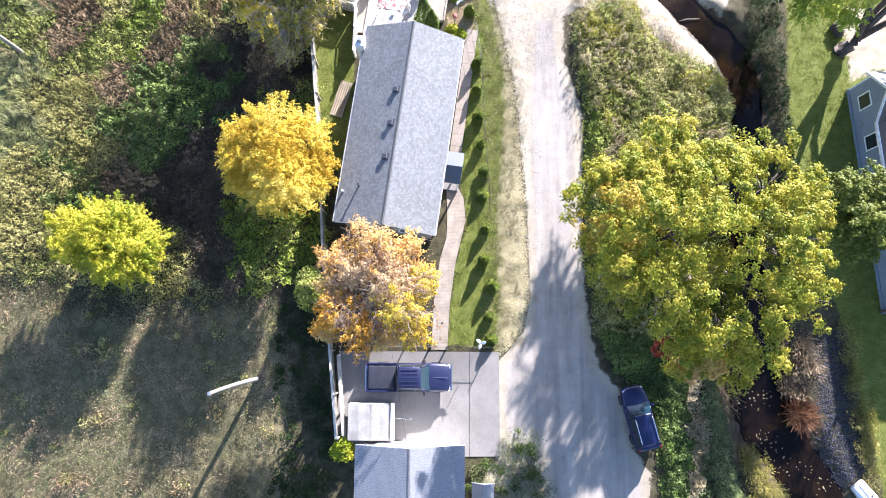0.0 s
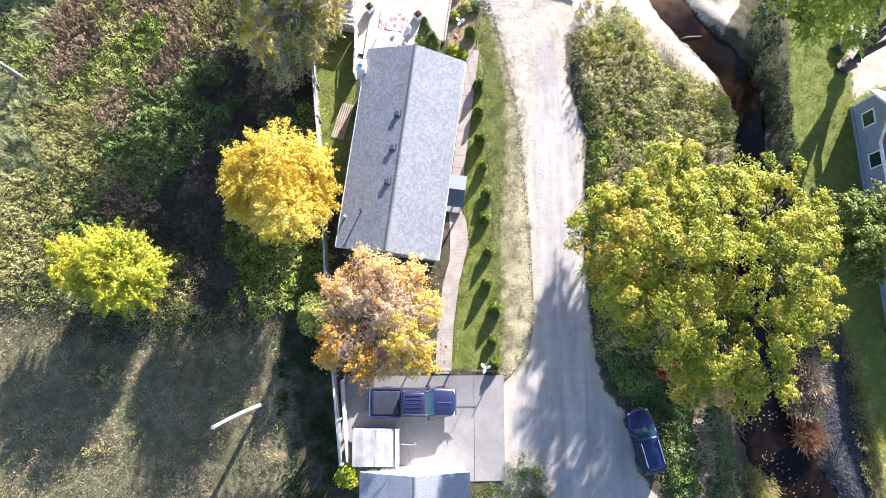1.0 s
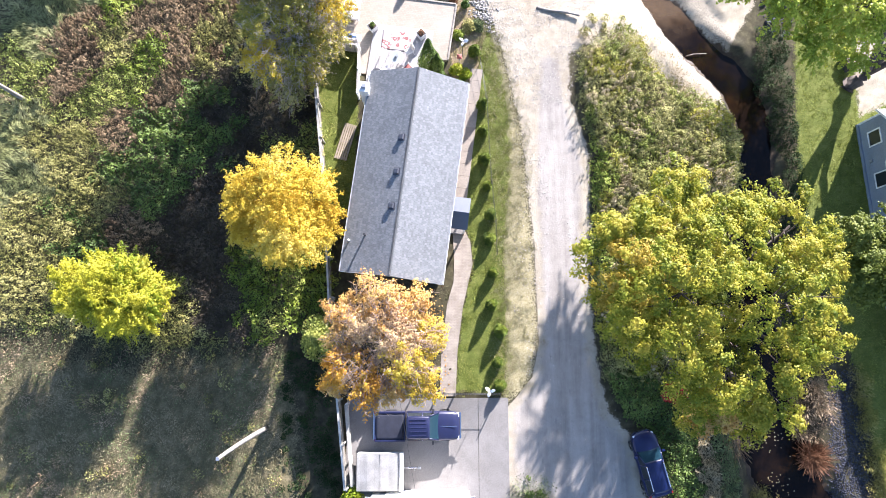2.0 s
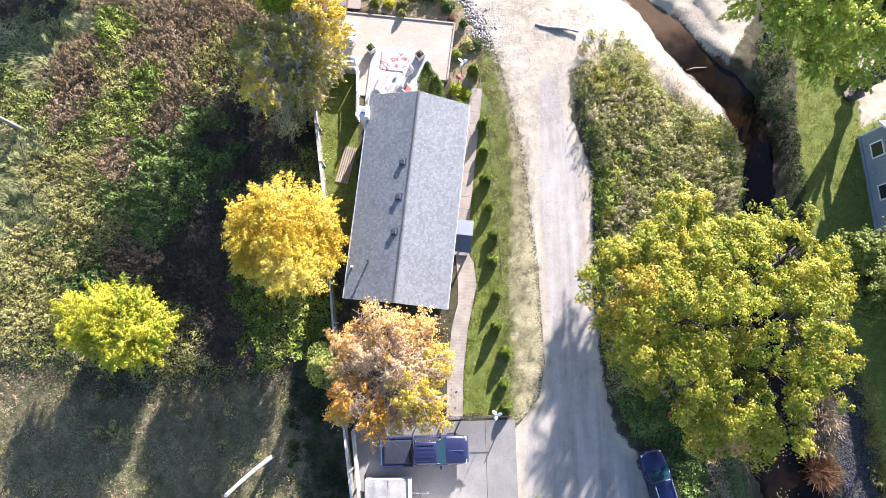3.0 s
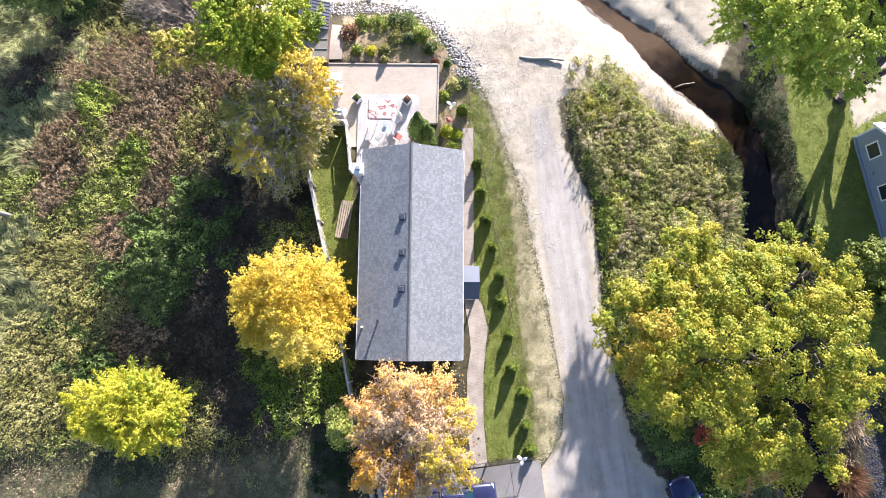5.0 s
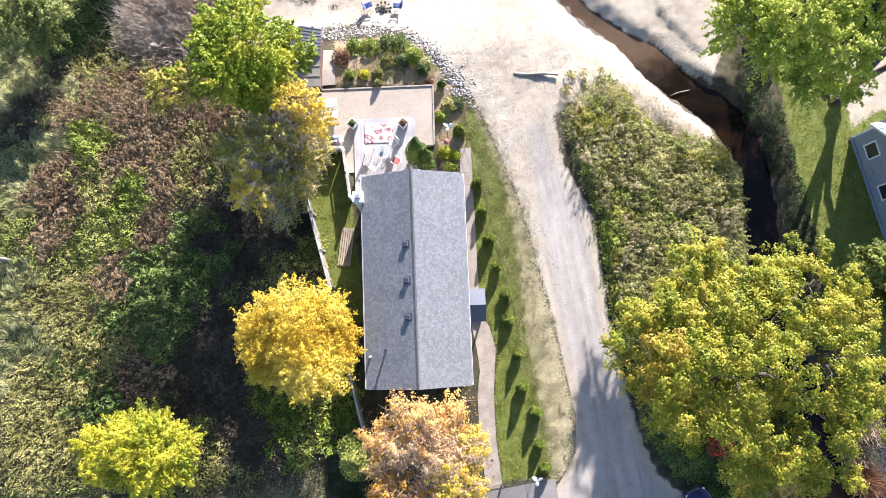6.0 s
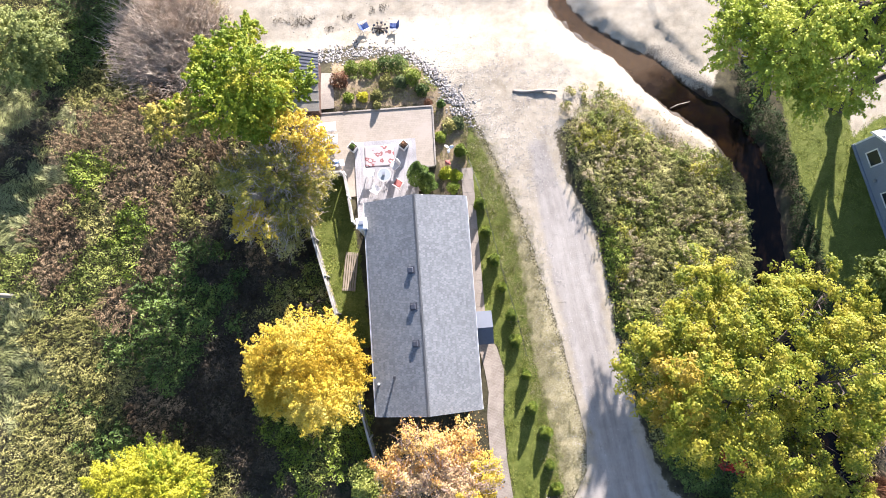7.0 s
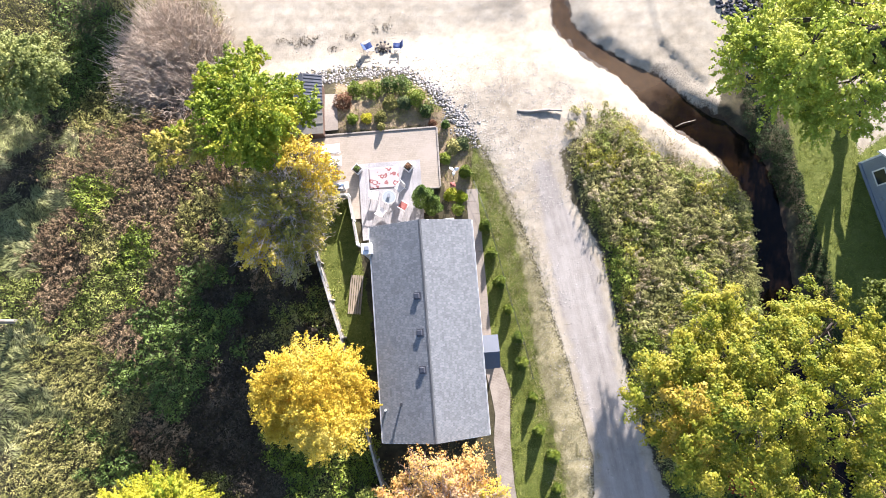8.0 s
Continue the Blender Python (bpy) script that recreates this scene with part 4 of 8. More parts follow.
def tier_points(k, n, per, puff, low, ragged, gaps, flat, side, seed):
    """Places for leaves in three orders: boughs over a lobe, tufts over every bough, leaves over every tuft."""
    r = np.random.default_rng(seed)
    i = np.arange(n * 2) + 0.5
    zz = 1 - i / (n * 2) * (1 - low)
    th = i * 2.39996 + seed
    d = np.stack([np.sqrt(1 - zz ** 2) * np.cos(th), np.sqrt(1 - zz ** 2) * np.sin(th), zz], 1)
    d = d[r.permutation(len(d))[:n]]
    d = d[lumps(d[:, 0], d[:, 1], 0.5, seed * 1.7) + 0.4 * r.normal(0, 1, len(d)) > -1 + gaps]
    d = d + 0.4 * np.asarray(side) + r.normal(0, 0.12, d.shape)
    d /= np.linalg.norm(d, axis=1, keepdims=True)
    m = len(d)
    reach = k * (1 + ragged * lumps(d[:, 0] + seed, d[:, 1], 0.5, seed)) * r.choice([1.0, 0.8, 0.55], m, p=[0.55, 0.27, 0.18])
    bough = d * reach[:, None] * np.array([1, 1, flat])
    size = r.uniform(0.42, 0.85, m)
    tufts = 11
    a, q = r.uniform(0, 2 * np.pi, (m, tufts)), np.sqrt(r.uniform(0, 1, (m, tufts)))
    way = d * np.array([1, 1, 0.2])
    way /= np.linalg.norm(way, axis=1, keepdims=True) + 1e-9
    across = np.stack([-way[:, 1], way[:, 0], 0 * way[:, 0]], 1)
    tuft = bough[:, None] + size[:, None, None] * (1.25 * (np.cos(a) * q)[:, :, None] * way[:, None] + 0.8 * (np.sin(a) * q)[:, :, None] * across[:, None])
    tuft[:, :, 2] += size[:, None] * (0.35 - 0.55 * q * q) + r.normal(0, 0.08, (m, tufts))
    tuft = tuft.reshape(-1, 3)
    o = r.normal(0, 1, (len(tuft), per, 3))
    o /= np.linalg.norm(o, axis=2, keepdims=True)
    o[:, :, 2] = np.abs(o[:, :, 2]) * 0.9 - 0.15
    o *= r.uniform(0.45, 1.25, (len(tuft), per, 1))
    at = tuft[:, None] + o * (puff * r.uniform(0.65, 1.3, (len(tuft), 1, 1)))
    out = o + 0.35 * np.repeat(d, tufts, 0)[:, None]
    return bough, at.reshape(-1, 3), out.reshape(-1, 3)


def spray_points(k, n, per, width, low, ragged, gaps, flat, side, seed):
    """Places for leaves along branchlets that fan out of a lobe, thick at their root and running out to a point."""
    r = np.random.default_rng(seed)
    i = np.arange(n * 2) + 0.5
    zz = 1 - i / (n * 2) * (1 - low)
    th = i * 2.39996 + seed
    d = np.stack([np.sqrt(1 - zz ** 2) * np.cos(th), np.sqrt(1 - zz ** 2) * np.sin(th), zz], 1)
    d = d[r.permutation(len(d))[:n]]
    if gaps:
        d = d[lumps(d[:, 0], d[:, 1], 0.45, seed * 1.7) + 0.3 * r.normal(0, 1, len(d)) > -1 + gaps]
    d = d + 0.35 * np.asarray(side) + r.normal(0, 0.12, d.shape)
    d /= np.linalg.norm(d, axis=1, keepdims=True)
    m = len(d)
    reach = k * (1 + ragged * lumps(d[:, 0] + seed, d[:, 1], 0.5, seed) + r.normal(0, 0.1, m)) * r.choice([1.0, 0.85, 0.66], m, p=[0.6, 0.25, 0.15])
    end = d * reach[:, None] * np.array([1, 1, flat])
    start = end * 0.35 + r.normal(0, 0.1, (m, 3)) * k
    u = r.beta(2.2, 1.5, (m, per, 1)) * 1.05
    w = width * r.uniform(0.7, 1.3, (m, 1, 1)) * (1.15 - 0.85 * u)
    off = r.normal(0, 0.55, (m, per, 3)) * w * np.array([1, 1, 0.55])
    at = start[:, None] + (end - start)[:, None] * u + off
    at[:, :, 2] -= (0.10 * k * u ** 3)[:, :, 0]
    out = off / (w + 1e-6) * 0.9 + 0.35 * d[:, None] + np.array([0, 0, 0.35])
    return end, at.reshape(-1, 3), out.reshape(-1, 3)


def tree(name, label, base, lobes, material, puff=0.6, cover=26, per=110, leaf=0.16, trunk_r=0.16, limbs=7, seed=1, ragged=0.2, gaps=0.15, low=-0.25, inner=None, twigs=0, twig_mat="twig", bark="bark", lean=0.45, flat=0.9, tiers=False, fork=None, chain=99):
    """A trunk with limbs under a crown of uneven lobes. Lobes: x, y, z, radius and, where it differs, a key of the leaves' material; cover: puffs over a lobe of one metre."""
    bx, by = base
    bz = ground_at(bx, by) - 0.15
    t = thing(name, label, "tree", pose(bx, by, bz))
    r = np.random.default_rng(seed + 50)
    L = [(np.array([q[0] - bx, q[1] - by, q[2] - bz]), q[3], q[4] if len(q) > 4 else material) for q in lobes]
    mid = sum(c * k for c, k, _ in L) / sum(k for _, k, _ in L)
    fork = np.array(fork) - np.array([bx, by, bz]) if fork else mid * np.array([0.35, 0.35, 0.0]) + np.array([0, 0, max(0.8, mid[2] * 0.55)])
    pts = np.linspace([0, 0, 0], fork, 6)
    pts[1:5, :2] += r.normal(0, trunk_r * 0.35, (4, 2))
    tube("trunk", pts, np.linspace(trunk_r * 1.25, trunk_r * 0.8, 6), M[bark], t, 10)
    made = {}
    tips = []
    for i, (c, k, key) in enumerate(L):
        side = (c - mid) * np.array([1, 1, 0]) / (np.linalg.norm((c - mid)[:2]) + 1.0)
        cs, at, out = tier_points(k * 1.05, max(8, int(cover * k * k)), per, puff, low, ragged, gaps, flat, side, seed * 13 + i) if tiers else spray_points(k * 1.1, max(10, int(cover * k * k)), per, puff, low, ragged, gaps, flat, side, seed * 13 + i)
        v, f = leaf_arrays(at + c, leaf * 1.25, leaf, lean, 0.25, out)
        made.setdefault(key, []).append((v, f))
        tips += [q + c for q in cs]
        if i < limbs:
            u = np.linspace(0, 1, 7)[:, None]
            root = fork if i < chain else min((w[0] for w in L[:chain]), key=lambda w: np.linalg.norm(w - c))
            q = root + (c - root) * u + np.array([0, 0, 1]) * (np.sin(u * math.pi) * 0.15 * k)
            q[1:6] += r.normal(0, 0.08 * k, (5, 3))
            limb = tube("limb", q, np.linspace(trunk_r * 0.55, trunk_r * 0.12, 7), M[bark], t, 7)
            br = []
            for _ in range(9):
                s = q[r.integers(3, 7)]
                e = c + np.clip(r.normal(0, 0.5, 3), -0.75, 0.75) * k
                br.append(([s, (s + e) / 2 + r.normal(0, 0.1 * k, 3), e], [trunk_r * 0.16, trunk_r * 0.1, trunk_r * 0.04]))
            v, f = tube_arrays(br, 5)
            link("branch_spray", fast_mesh("branch_spray", v, f), M[bark], limb, "", True)
    for key, some in made.items():
        off, V, F = 0, [], []
        for v, f in some:
            V.append(v)
            F.append(f + off)
            off += len(v)
        link("crown", fast_mesh("crown", np.concatenate(V), np.concatenate(F)), M[key], t)
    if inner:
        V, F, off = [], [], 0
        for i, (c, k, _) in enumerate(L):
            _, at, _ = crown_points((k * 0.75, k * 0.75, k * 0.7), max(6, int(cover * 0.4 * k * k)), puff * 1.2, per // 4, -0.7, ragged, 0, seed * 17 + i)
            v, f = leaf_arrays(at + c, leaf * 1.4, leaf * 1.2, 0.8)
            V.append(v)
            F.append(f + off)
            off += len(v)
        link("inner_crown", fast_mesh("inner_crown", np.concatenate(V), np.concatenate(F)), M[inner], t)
    if twigs:
        br = []
        for _ in range(twigs):
            e = tips[r.integers(len(tips))]
            s = mid + (e - mid) * r.uniform(0.5, 0.85) + r.normal(0, 0.2, 3)
            e = e + (e - mid) * r.uniform(-0.16, 0.03) + r.normal(0, 0.16, 3)
            br.append(([s, (s + e) / 2 + r.normal(0, 0.12, 3), e], [0.018, 0.012, 0.005]))
            for _ in range(3):
                g = s + (e - s) * r.uniform(0.4, 0.95)
                br.append(([g, g + r.normal(0, 0.3, 3)], [0.01, 0.004]))
        v, f = tube_arrays(br, 4)
        tagged(link("bare_top", fast_mesh("bare_top", v, f), M[twig_mat], t, "fine bare twigs", True), kind="stuff")
    return t


M["peach_twig"] = plain("warm_grey_twigs", (0.34, 0.25, 0.19), (0.24, 0.17, 0.125), 2, 30, 0.85)
M["blush"] = leafy("pale_peach_leaves", green_stops((0.42, 0.25, 0.12), (0.55, 0.38, 0.2), (0.62, 0.48, 0.26)), 0.4, 0.4)
M["yard_green"] = leafy("deep_green_leaves", green_stops((0.07, 0.095, 0.013), (0.14, 0.172, 0.024), (0.24, 0.26, 0.045)), 0.5, 0.35)
M["orange"] = leafy("orange_leaves", green_stops((0.38, 0.16, 0.02), (0.54, 0.28, 0.03), (0.6, 0.4, 0.07)), 0.5, 0.35)
M["amber"] = leafy("amber_maple_leaves", green_stops((0.247, 0.185, 0.0185), (0.383, 0.284, 0.0309), (0.444, 0.346, 0.074)), 1.1, 0.42)
# Low lobes under several crowns are unseen, added to throw shade below.
tree("maple_tree", "large maple with yellow-green autumn foliage beside the creek", (15.2, 5.0),
     [(9.9, 8.3, 9.2, 2.58), (12.8, 10.9, 8.8, 2.02), (15.8, 9.4, 9.6, 2.30), (19.0, 9.6, 9.2, 2.02), (9.9, 5.2, 8.8, 1.9), (12.0, 5.7, 11.0, 2.94), (13.2, 2.9, 9.2, 2.48), (17.9, 5.2, 10.2, 2.39),
      (19.2, 2.7, 9.2, 1.84), (16.5, 0.7, 8.8, 2.30), (14.3, 0.1, 7.6, 1.75), (17.6, -1.5, 6.8, 1.20), (15.9, 7.4, 10.6, 2.02), (10.2, 6.5, 10.2, 2.02, "amber"), (12.9, 8.0, 10.4, 1.84), (20.2, 7.0, 8.6, 1.47),
      (12.4, 7.6, 7.4, 1.6, "maple_under_shaded"), (15.2, 3.2, 7.2, 1.6, "maple_under_shaded"), (18.6, 9.4, 5.8, 1.5, "maple_under_shaded"), (16.6, 7.6, 5.2, 1.5, "maple_under_shaded"), (14.2, 6.0, 5.6, 1.5, "maple_under_shaded"), (19.6, 6.6, 5.6, 1.4, "maple_under_shaded"), (14.6, -0.8, 7.0, 0.7, "peach"), (15.6, -0.6, 7.2, 0.6, "peach")],
     "maple", 0.28, 6.4, 32, 0.105, 0.42, 12, 3, 0.35, 0.6, -0.2, None, lean=0.25, tiers=True)
tree("golden_tree", "small tree with dense golden-yellow autumn leaves", (-10.9, 11.6),
     [(-10.6, 12.6, 6.4, 2.0), (-12.7, 12.2, 5.4, 1.9), (-8.9, 12.6, 5.4, 1.9), (-8.1, 10.7, 4.9, 1.3), (-9.8, 10.0, 5.9, 2.2), (-12.8, 10.4, 4.9, 1.4), (-11.2, 9.4, 4.5, 1.4), (-9.0, 9.6, 4.5, 1.4), (-11.2, 12.2, 3.0, 1.6), (-9.8, 11.2, 2.8, 1.5), (-12.4, 11.4, 3.4, 1.5)],
     "gold", 0.36, 37, 70, 0.088, 0.14, 7, 11, 0.34, 0.3)
tree("lemon_tree", "small tree with lemon-yellow and green leaves", (-21.0, 7.0),
     [(-21.7, 7.2, 4.4, 1.8), (-24.1, 7.1, 3.9, 1.4), (-20.3, 7.5, 3.9, 1.5, "lime"), (-19.6, 6.1, 3.9, 1.5, "lime"), (-20.6, 5.8, 4.4, 2.0), (-23.2, 5.9, 3.9, 1.7), (-19.6, 4.8, 3.1, 1.0), (-21.6, 4.9, 3.4, 1.4), (-21.2, 6.8, 2.4, 1.6), (-22.6, 6.4, 2.4, 1.5), (-20.0, 6.2, 2.4, 1.4)],
     "lemon", 0.32, 40, 78, 0.09, 0.13, 7, 17, 0.4, 0.4)
tree("peach_tree", "half-bare tree with peach, orange and yellow leaves beside the drive", (-4.0, 3.4),
     [(-4.3, 5.2, 6.8, 1.8), (-6.2, 4.8, 6.2, 1.4), (-2.3, 5.2, 6.3, 1.5), (-1.5, 3.5, 6.2, 1.3, "gold"), (-3.7, 3.4, 7.0, 1.7, "blush"), (-6.5, 3.2, 6.3, 1.2), (-6.2, 1.6, 6.6, 1.4, "orange"), (-4.7, 0.9, 6.6, 1.4, "orange"),
      (-2.5, 2.1, 6.9, 1.5, "gold"), (-1.9, 0.9, 6.4, 1.2, "gold"), (-5.2, 4.0, 6.9, 1.1, "blush"), (-3.3, 0.6, 6.2, 1.0, "peach"), (-7.0, 0.6, 5.4, 0.8, "peach")],
     "peach", 0.4, 26, 56, 0.095, 0.17, 8, 23, 0.35, 0.45, -0.2, None, 850, "peach_twig")
tree("lime_tree", "tall tree with bright yellow-green leaves behind the patio", (-11.2, 29.0),
     [(-9.9, 29.1, 9.0, 2.1), (-12.2, 30.7, 8.1, 1.3), (-11.5, 27.5, 8.6, 1.8), (-8.2, 29.9, 7.1, 0.9), (-7.6, 28.4, 7.1, 1.1), (-9.3, 27.6, 8.1, 1.5), (-13.9, 27.7, 7.6, 1.3, "olive_gold"), (-16.0, 28.0, 7.4, 1.2, "olive_gold"), (-10.6, 26.7, 7.6, 1.5), (-10.9, 31.2, 8.4, 1.2), (-9.6, 32.2, 8.0, 0.8), (-12.4, 29.2, 8.6, 1.2), (-15.0, 28.4, 7.0, 1.0, "lime"), (-10.6, 28.8, 4.6, 1.7), (-11.8, 29.8, 5.2, 1.6), (-9.4, 29.0, 5.4, 1.4), (-11.4, 28.4, 3.2, 1.6)],
     "lime", 0.24, 46, 46, 0.12, 0.2, 8, 31, 0.5, 0.45, flat=1.15)
tree("mixed_tree", "yellowing tree with grey bare upper limbs beside the fence", (-9.8, 23.8),
     [(-8.4, 25.6, 7.6, 1.4, "gold"), (-7.7, 24.4, 7.1, 1.2, "gold"), (-10.0, 23.9, 6.6, 1.9), (-11.6, 23.0, 7.1, 1.4), (-12.7, 24.1, 6.1, 1.2), (-11.8, 21.3, 6.1, 1.5, "gold"), (-10.1, 21.3, 5.6, 1.5), (-8.9, 22.6, 5.6, 1.3),
      (-8.6, 24.4, 3.2, 1.6, "w_olive"), (-9.9, 22.6, 3.0, 1.6, "w_olive"), (-10.6, 25.4, 3.4, 1.6, "w_olive"), (-11.6, 23.6, 3.4, 1.7, "w_olive"), (-10.4, 20.6, 3.2, 1.5, "w_olive"), (-12.0, 21.8, 3.0, 1.5, "w_olive"), (-8.2, 23.4, 4.2, 1.3), (-7.7, 24.8, 4.8, 1.2), (-9.2, 21.4, 4.0, 1.2), (-10.4, 23.0, 4.4, 1.5)],
     "olive_gold", 0.3, 30, 46, 0.105, 0.18, 8, 37, 0.4, 0.35, -0.3, None, 1500)
tree("shade_tree", "broad green tree turning yellow over the neighbouring yard", (30.3, 22.2),
     [(33.0, 26.6, 7.4, 2.6), (37.0, 24.5, 6.5, 2.6), (30.0, 26.4, 8.8, 2.2), (27.6, 25.5, 9.6, 2.6), (33.5, 30.0, 7.5, 2.8), (37.5, 28.0, 7.0, 2.8), (27.0, 23.4, 9.0, 2.0), (24.7, 25.0, 9.6, 2.1), (24.5, 28.0, 9.0, 2.6), (22.0, 24.9, 9.6, 2.4), (24.3, 22.8, 8.6, 2.3), (21.1, 27.1, 8.6, 1.9), (20.4, 23.4, 8.6, 2.1),
      (19.5, 26.3, 8.2, 1.9), (18.8, 25.0, 7.7, 1.6), (22.8, 21.6, 7.2, 1.6), (25.3, 20.8, 6.8, 1.4), (28.6, 28.4, 2.8, 1.8), (29.8, 30.6, 4.0, 2.2), (29.4, 26.8, 3.4, 1.4), (27.2, 30.2, 3.4, 2.0), (26.0, 28.0, 2.6, 1.6)],
     "willow", 0.24, 27, 46, 0.125, 0.5, 13, 41, 0.38, 0.42, fork=(30.9, 22.7, -0.2), chain=4)
tree("yard_tree", "round green tree beside the blue-grey house", (27.4, 8.4),
     [(25.8, 9.5, 4.7, 1.7), (27.0, 8.1, 4.8, 2.0), (25.7, 7.7, 4.2, 1.7), (27.2, 7.0, 3.8, 1.6), (28.4, 9.3, 4.7, 2.0)], "yard_green", 0.42, 34, 80, 0.14, 0.16, 5, 43, 0.25)
tree("young_tree", "young tree with sparse yellow leaves on the lawn", (31.6, 2.4), [(30.4, 2.6, 3.4, 1.0), (31.6, 3.2, 3.8, 1.1), (31.8, 1.6, 3.4, 1.1)], "lemon", 0.4, 26, 50, 0.13, 0.09, 3, 47, 0.3, 0.4)
M["sage"] = leafy("olive_green_leaves", green_stops((0.11, 0.135, 0.032), (0.21, 0.24, 0.06), (0.34, 0.355, 0.11)), 0.5, 0.3)
tree("bushy_tree", "broad olive-green bushy tree on the wild slope", (-26.0, 36.6),
     [(-26.0, 37.0, 4.4, 1.9), (-24.6, 36.4, 3.8, 1.4), (-27.6, 35.6, 4.2, 1.8), (-26.0, 35.0, 3.4, 1.4), (-28.0, 38.0, 4.2, 2.0), (-26.0, 36.4, 2.2, 2.0), (-25.0, 37.8, 3.2, 1.4)], "sage", 0.34, 28, 60, 0.11, 0.14, 6, 53, 0.3, 0.3)
# Stands out of view, added to lay a strip of shade on the slope.
tree("green_tree", "bushy green tree out of view that shades the slope", (-18.3, 49.0),
     [(-18.3, 49.4, 4.8, 2.0), (-19.9, 48.4, 3.8, 1.6), (-16.9, 48.6, 3.8, 1.6), (-18.6, 47.4, 3.6, 1.5), (-18.2, 48.6, 2.2, 1.8)], "willow", 0.42, 24, 70, 0.13, 0.14, 5, 59, 0.3, 0.2)

# ---- undergrowth and grass ----
def scattered(poly, per_m2, seed, edge=0.0, rough=0.0):
    """Places within a polygon; rough: how far its edge frays."""
    r = np.random.default_rng(seed)
    p = np.asarray(poly, float)
    (x0, y0), (x1, y1) = p.min(0) - rough, p.max(0) + rough
    n = int((x1 - x0) * (y1 - y0) * per_m2)
    x, y = r.uniform(x0, x1, n), r.uniform(y0, y1, n)
    d = inside(p, x, y) + rough * (wobble(x, y, 1.6, seed) + 0.5 * r.normal(0, 1, n))
    k = d > edge
    return x[k], y[k]


def stuff(name, label, category, v, f, material):
    return tagged(link(name, fast_mesh(name, v, f), material), label, category, kind="stuff")


def domes(x, y, radius, tall, per, seed, sag=0.85, vary=0.5):
    """Leaf places over low domes, one for every (x, y)."""
    r = np.random.default_rng(seed)
    n = len(x)
    R, H = radius * r.uniform(0.45, 1.35, n), tall * r.uniform(0.87 - vary, 0.87 + vary, n) * (1 + 0.3 * wobble(x, y, 0.8, seed))
    a, d = r.uniform(0, 2 * np.pi, (n, per)), np.sqrt(r.uniform(0, 1, (n, per)))
    z = np.sqrt(1 - sag * d * d) * r.uniform(0.7, 1.05, (n, per))
    px, py = x[:, None] + np.cos(a) * d * R[:, None], y[:, None] + np.sin(a) * d * R[:, None]
    pz = height(x, y)[:, None] + z * H[:, None]
    return np.stack([px, py, pz], 2).reshape(-1, 3)


def leafy_brush(name, label, x, y, radius, tall, per, leaf, material, seed):
    v, f = leaf_arrays(domes(x, y, radius, tall, per, seed), leaf * 1.3, leaf, 0.9)
    return stuff(name, label, "undergrowth", v, f, material)


def stalky_brush(name, label, x, y, radius, tall, per, material, seed, spread=0.45, width=0.05, flow=(0, 0)):
    """Weeds as bunches of thin stalks that lean out and carry narrow heads."""
    r = np.random.default_rng(seed)
    n = len(x)
    H = tall * r.uniform(0.55, 1.3, (n, 1)) * (1 + 0.25 * wobble(x, y, 0.7, seed))[:, None]
    a = r.uniform(0, 2 * np.pi, (n, per))
    d = np.sqrt(r.uniform(0, 1, (n, per)))
    bx, by = x[:, None] + np.cos(a) * d * radius, y[:, None] + np.sin(a) * d * radius
    lx, ly = np.cos(a) * d * spread + r.normal(0, 0.22, (n, per)) + flow[0], np.sin(a) * d * spread + r.normal(0, 0.22, (n, per)) + flow[1]
    h = H * (1 - 0.35 * d * d) * r.uniform(0.7, 1.1, (n, per))
    z0 = height(x, y)[:, None]
    lo = np.stack([bx + lx * h * 0.6, by + ly * h * 0.6, z0 + h * 0.62], 2).reshape(-1, 3)
    hi = np.stack([bx + lx * h * 1.2, by + ly * h * 1.2, z0 + h], 2).reshape(-1, 3)
    b = r.uniform(0, np.pi, len(lo))
    s = np.stack([np.cos(b), np.sin(b), 0 * b], 1) * width / 2 * r.uniform(0.6, 1.6, (len(lo), 1))
    mid = (lo + 2 * hi) / 3
    v = np.stack([lo, mid + s, hi, mid - s], 1).reshape(-1, 3)
    return stuff(name, label, "undergrowth", v, np.arange(len(v)).reshape(-1, 4), material)


def grass(name, label, x, y, tall, width, material, lean=0.5, flow=(0, 0), each=1, spread=0.05):
    x, y = np.repeat(x, each), np.repeat(y, each)
    x, y = x + rng.normal(0, spread, len(x)), y + rng.normal(0, spread, len(x))
    v, f = blade_arrays(np.stack([x, y, height(x, y) - 0.01], 1), tall, width, lean, flow)
    return stuff(name, label, "grass", v, f, material)


# the wild slope behind the fence, by what grows where and where shade is coloured in
WILD = [(-9.6, 27.5), (-9.6, 22), (-8.6, 12.5), (-8.0, 5.5), (-10.0, 4.4), (-13, 3.2), (-20, 2.6), (-27.5, 4.2), (-34, 4.5), (-37, 20), (-37, 47), (-13.5, 47), (-13.5, 38), (-15, 33.5), (-9.0, 33.0)]
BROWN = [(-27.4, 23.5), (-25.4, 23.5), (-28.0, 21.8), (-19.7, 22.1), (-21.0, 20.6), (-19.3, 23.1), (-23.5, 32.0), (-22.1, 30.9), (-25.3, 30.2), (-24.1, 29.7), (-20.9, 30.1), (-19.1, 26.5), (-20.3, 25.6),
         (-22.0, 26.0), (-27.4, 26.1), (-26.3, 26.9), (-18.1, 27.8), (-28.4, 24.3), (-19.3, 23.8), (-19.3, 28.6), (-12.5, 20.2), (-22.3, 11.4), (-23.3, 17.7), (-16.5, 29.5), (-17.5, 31)]
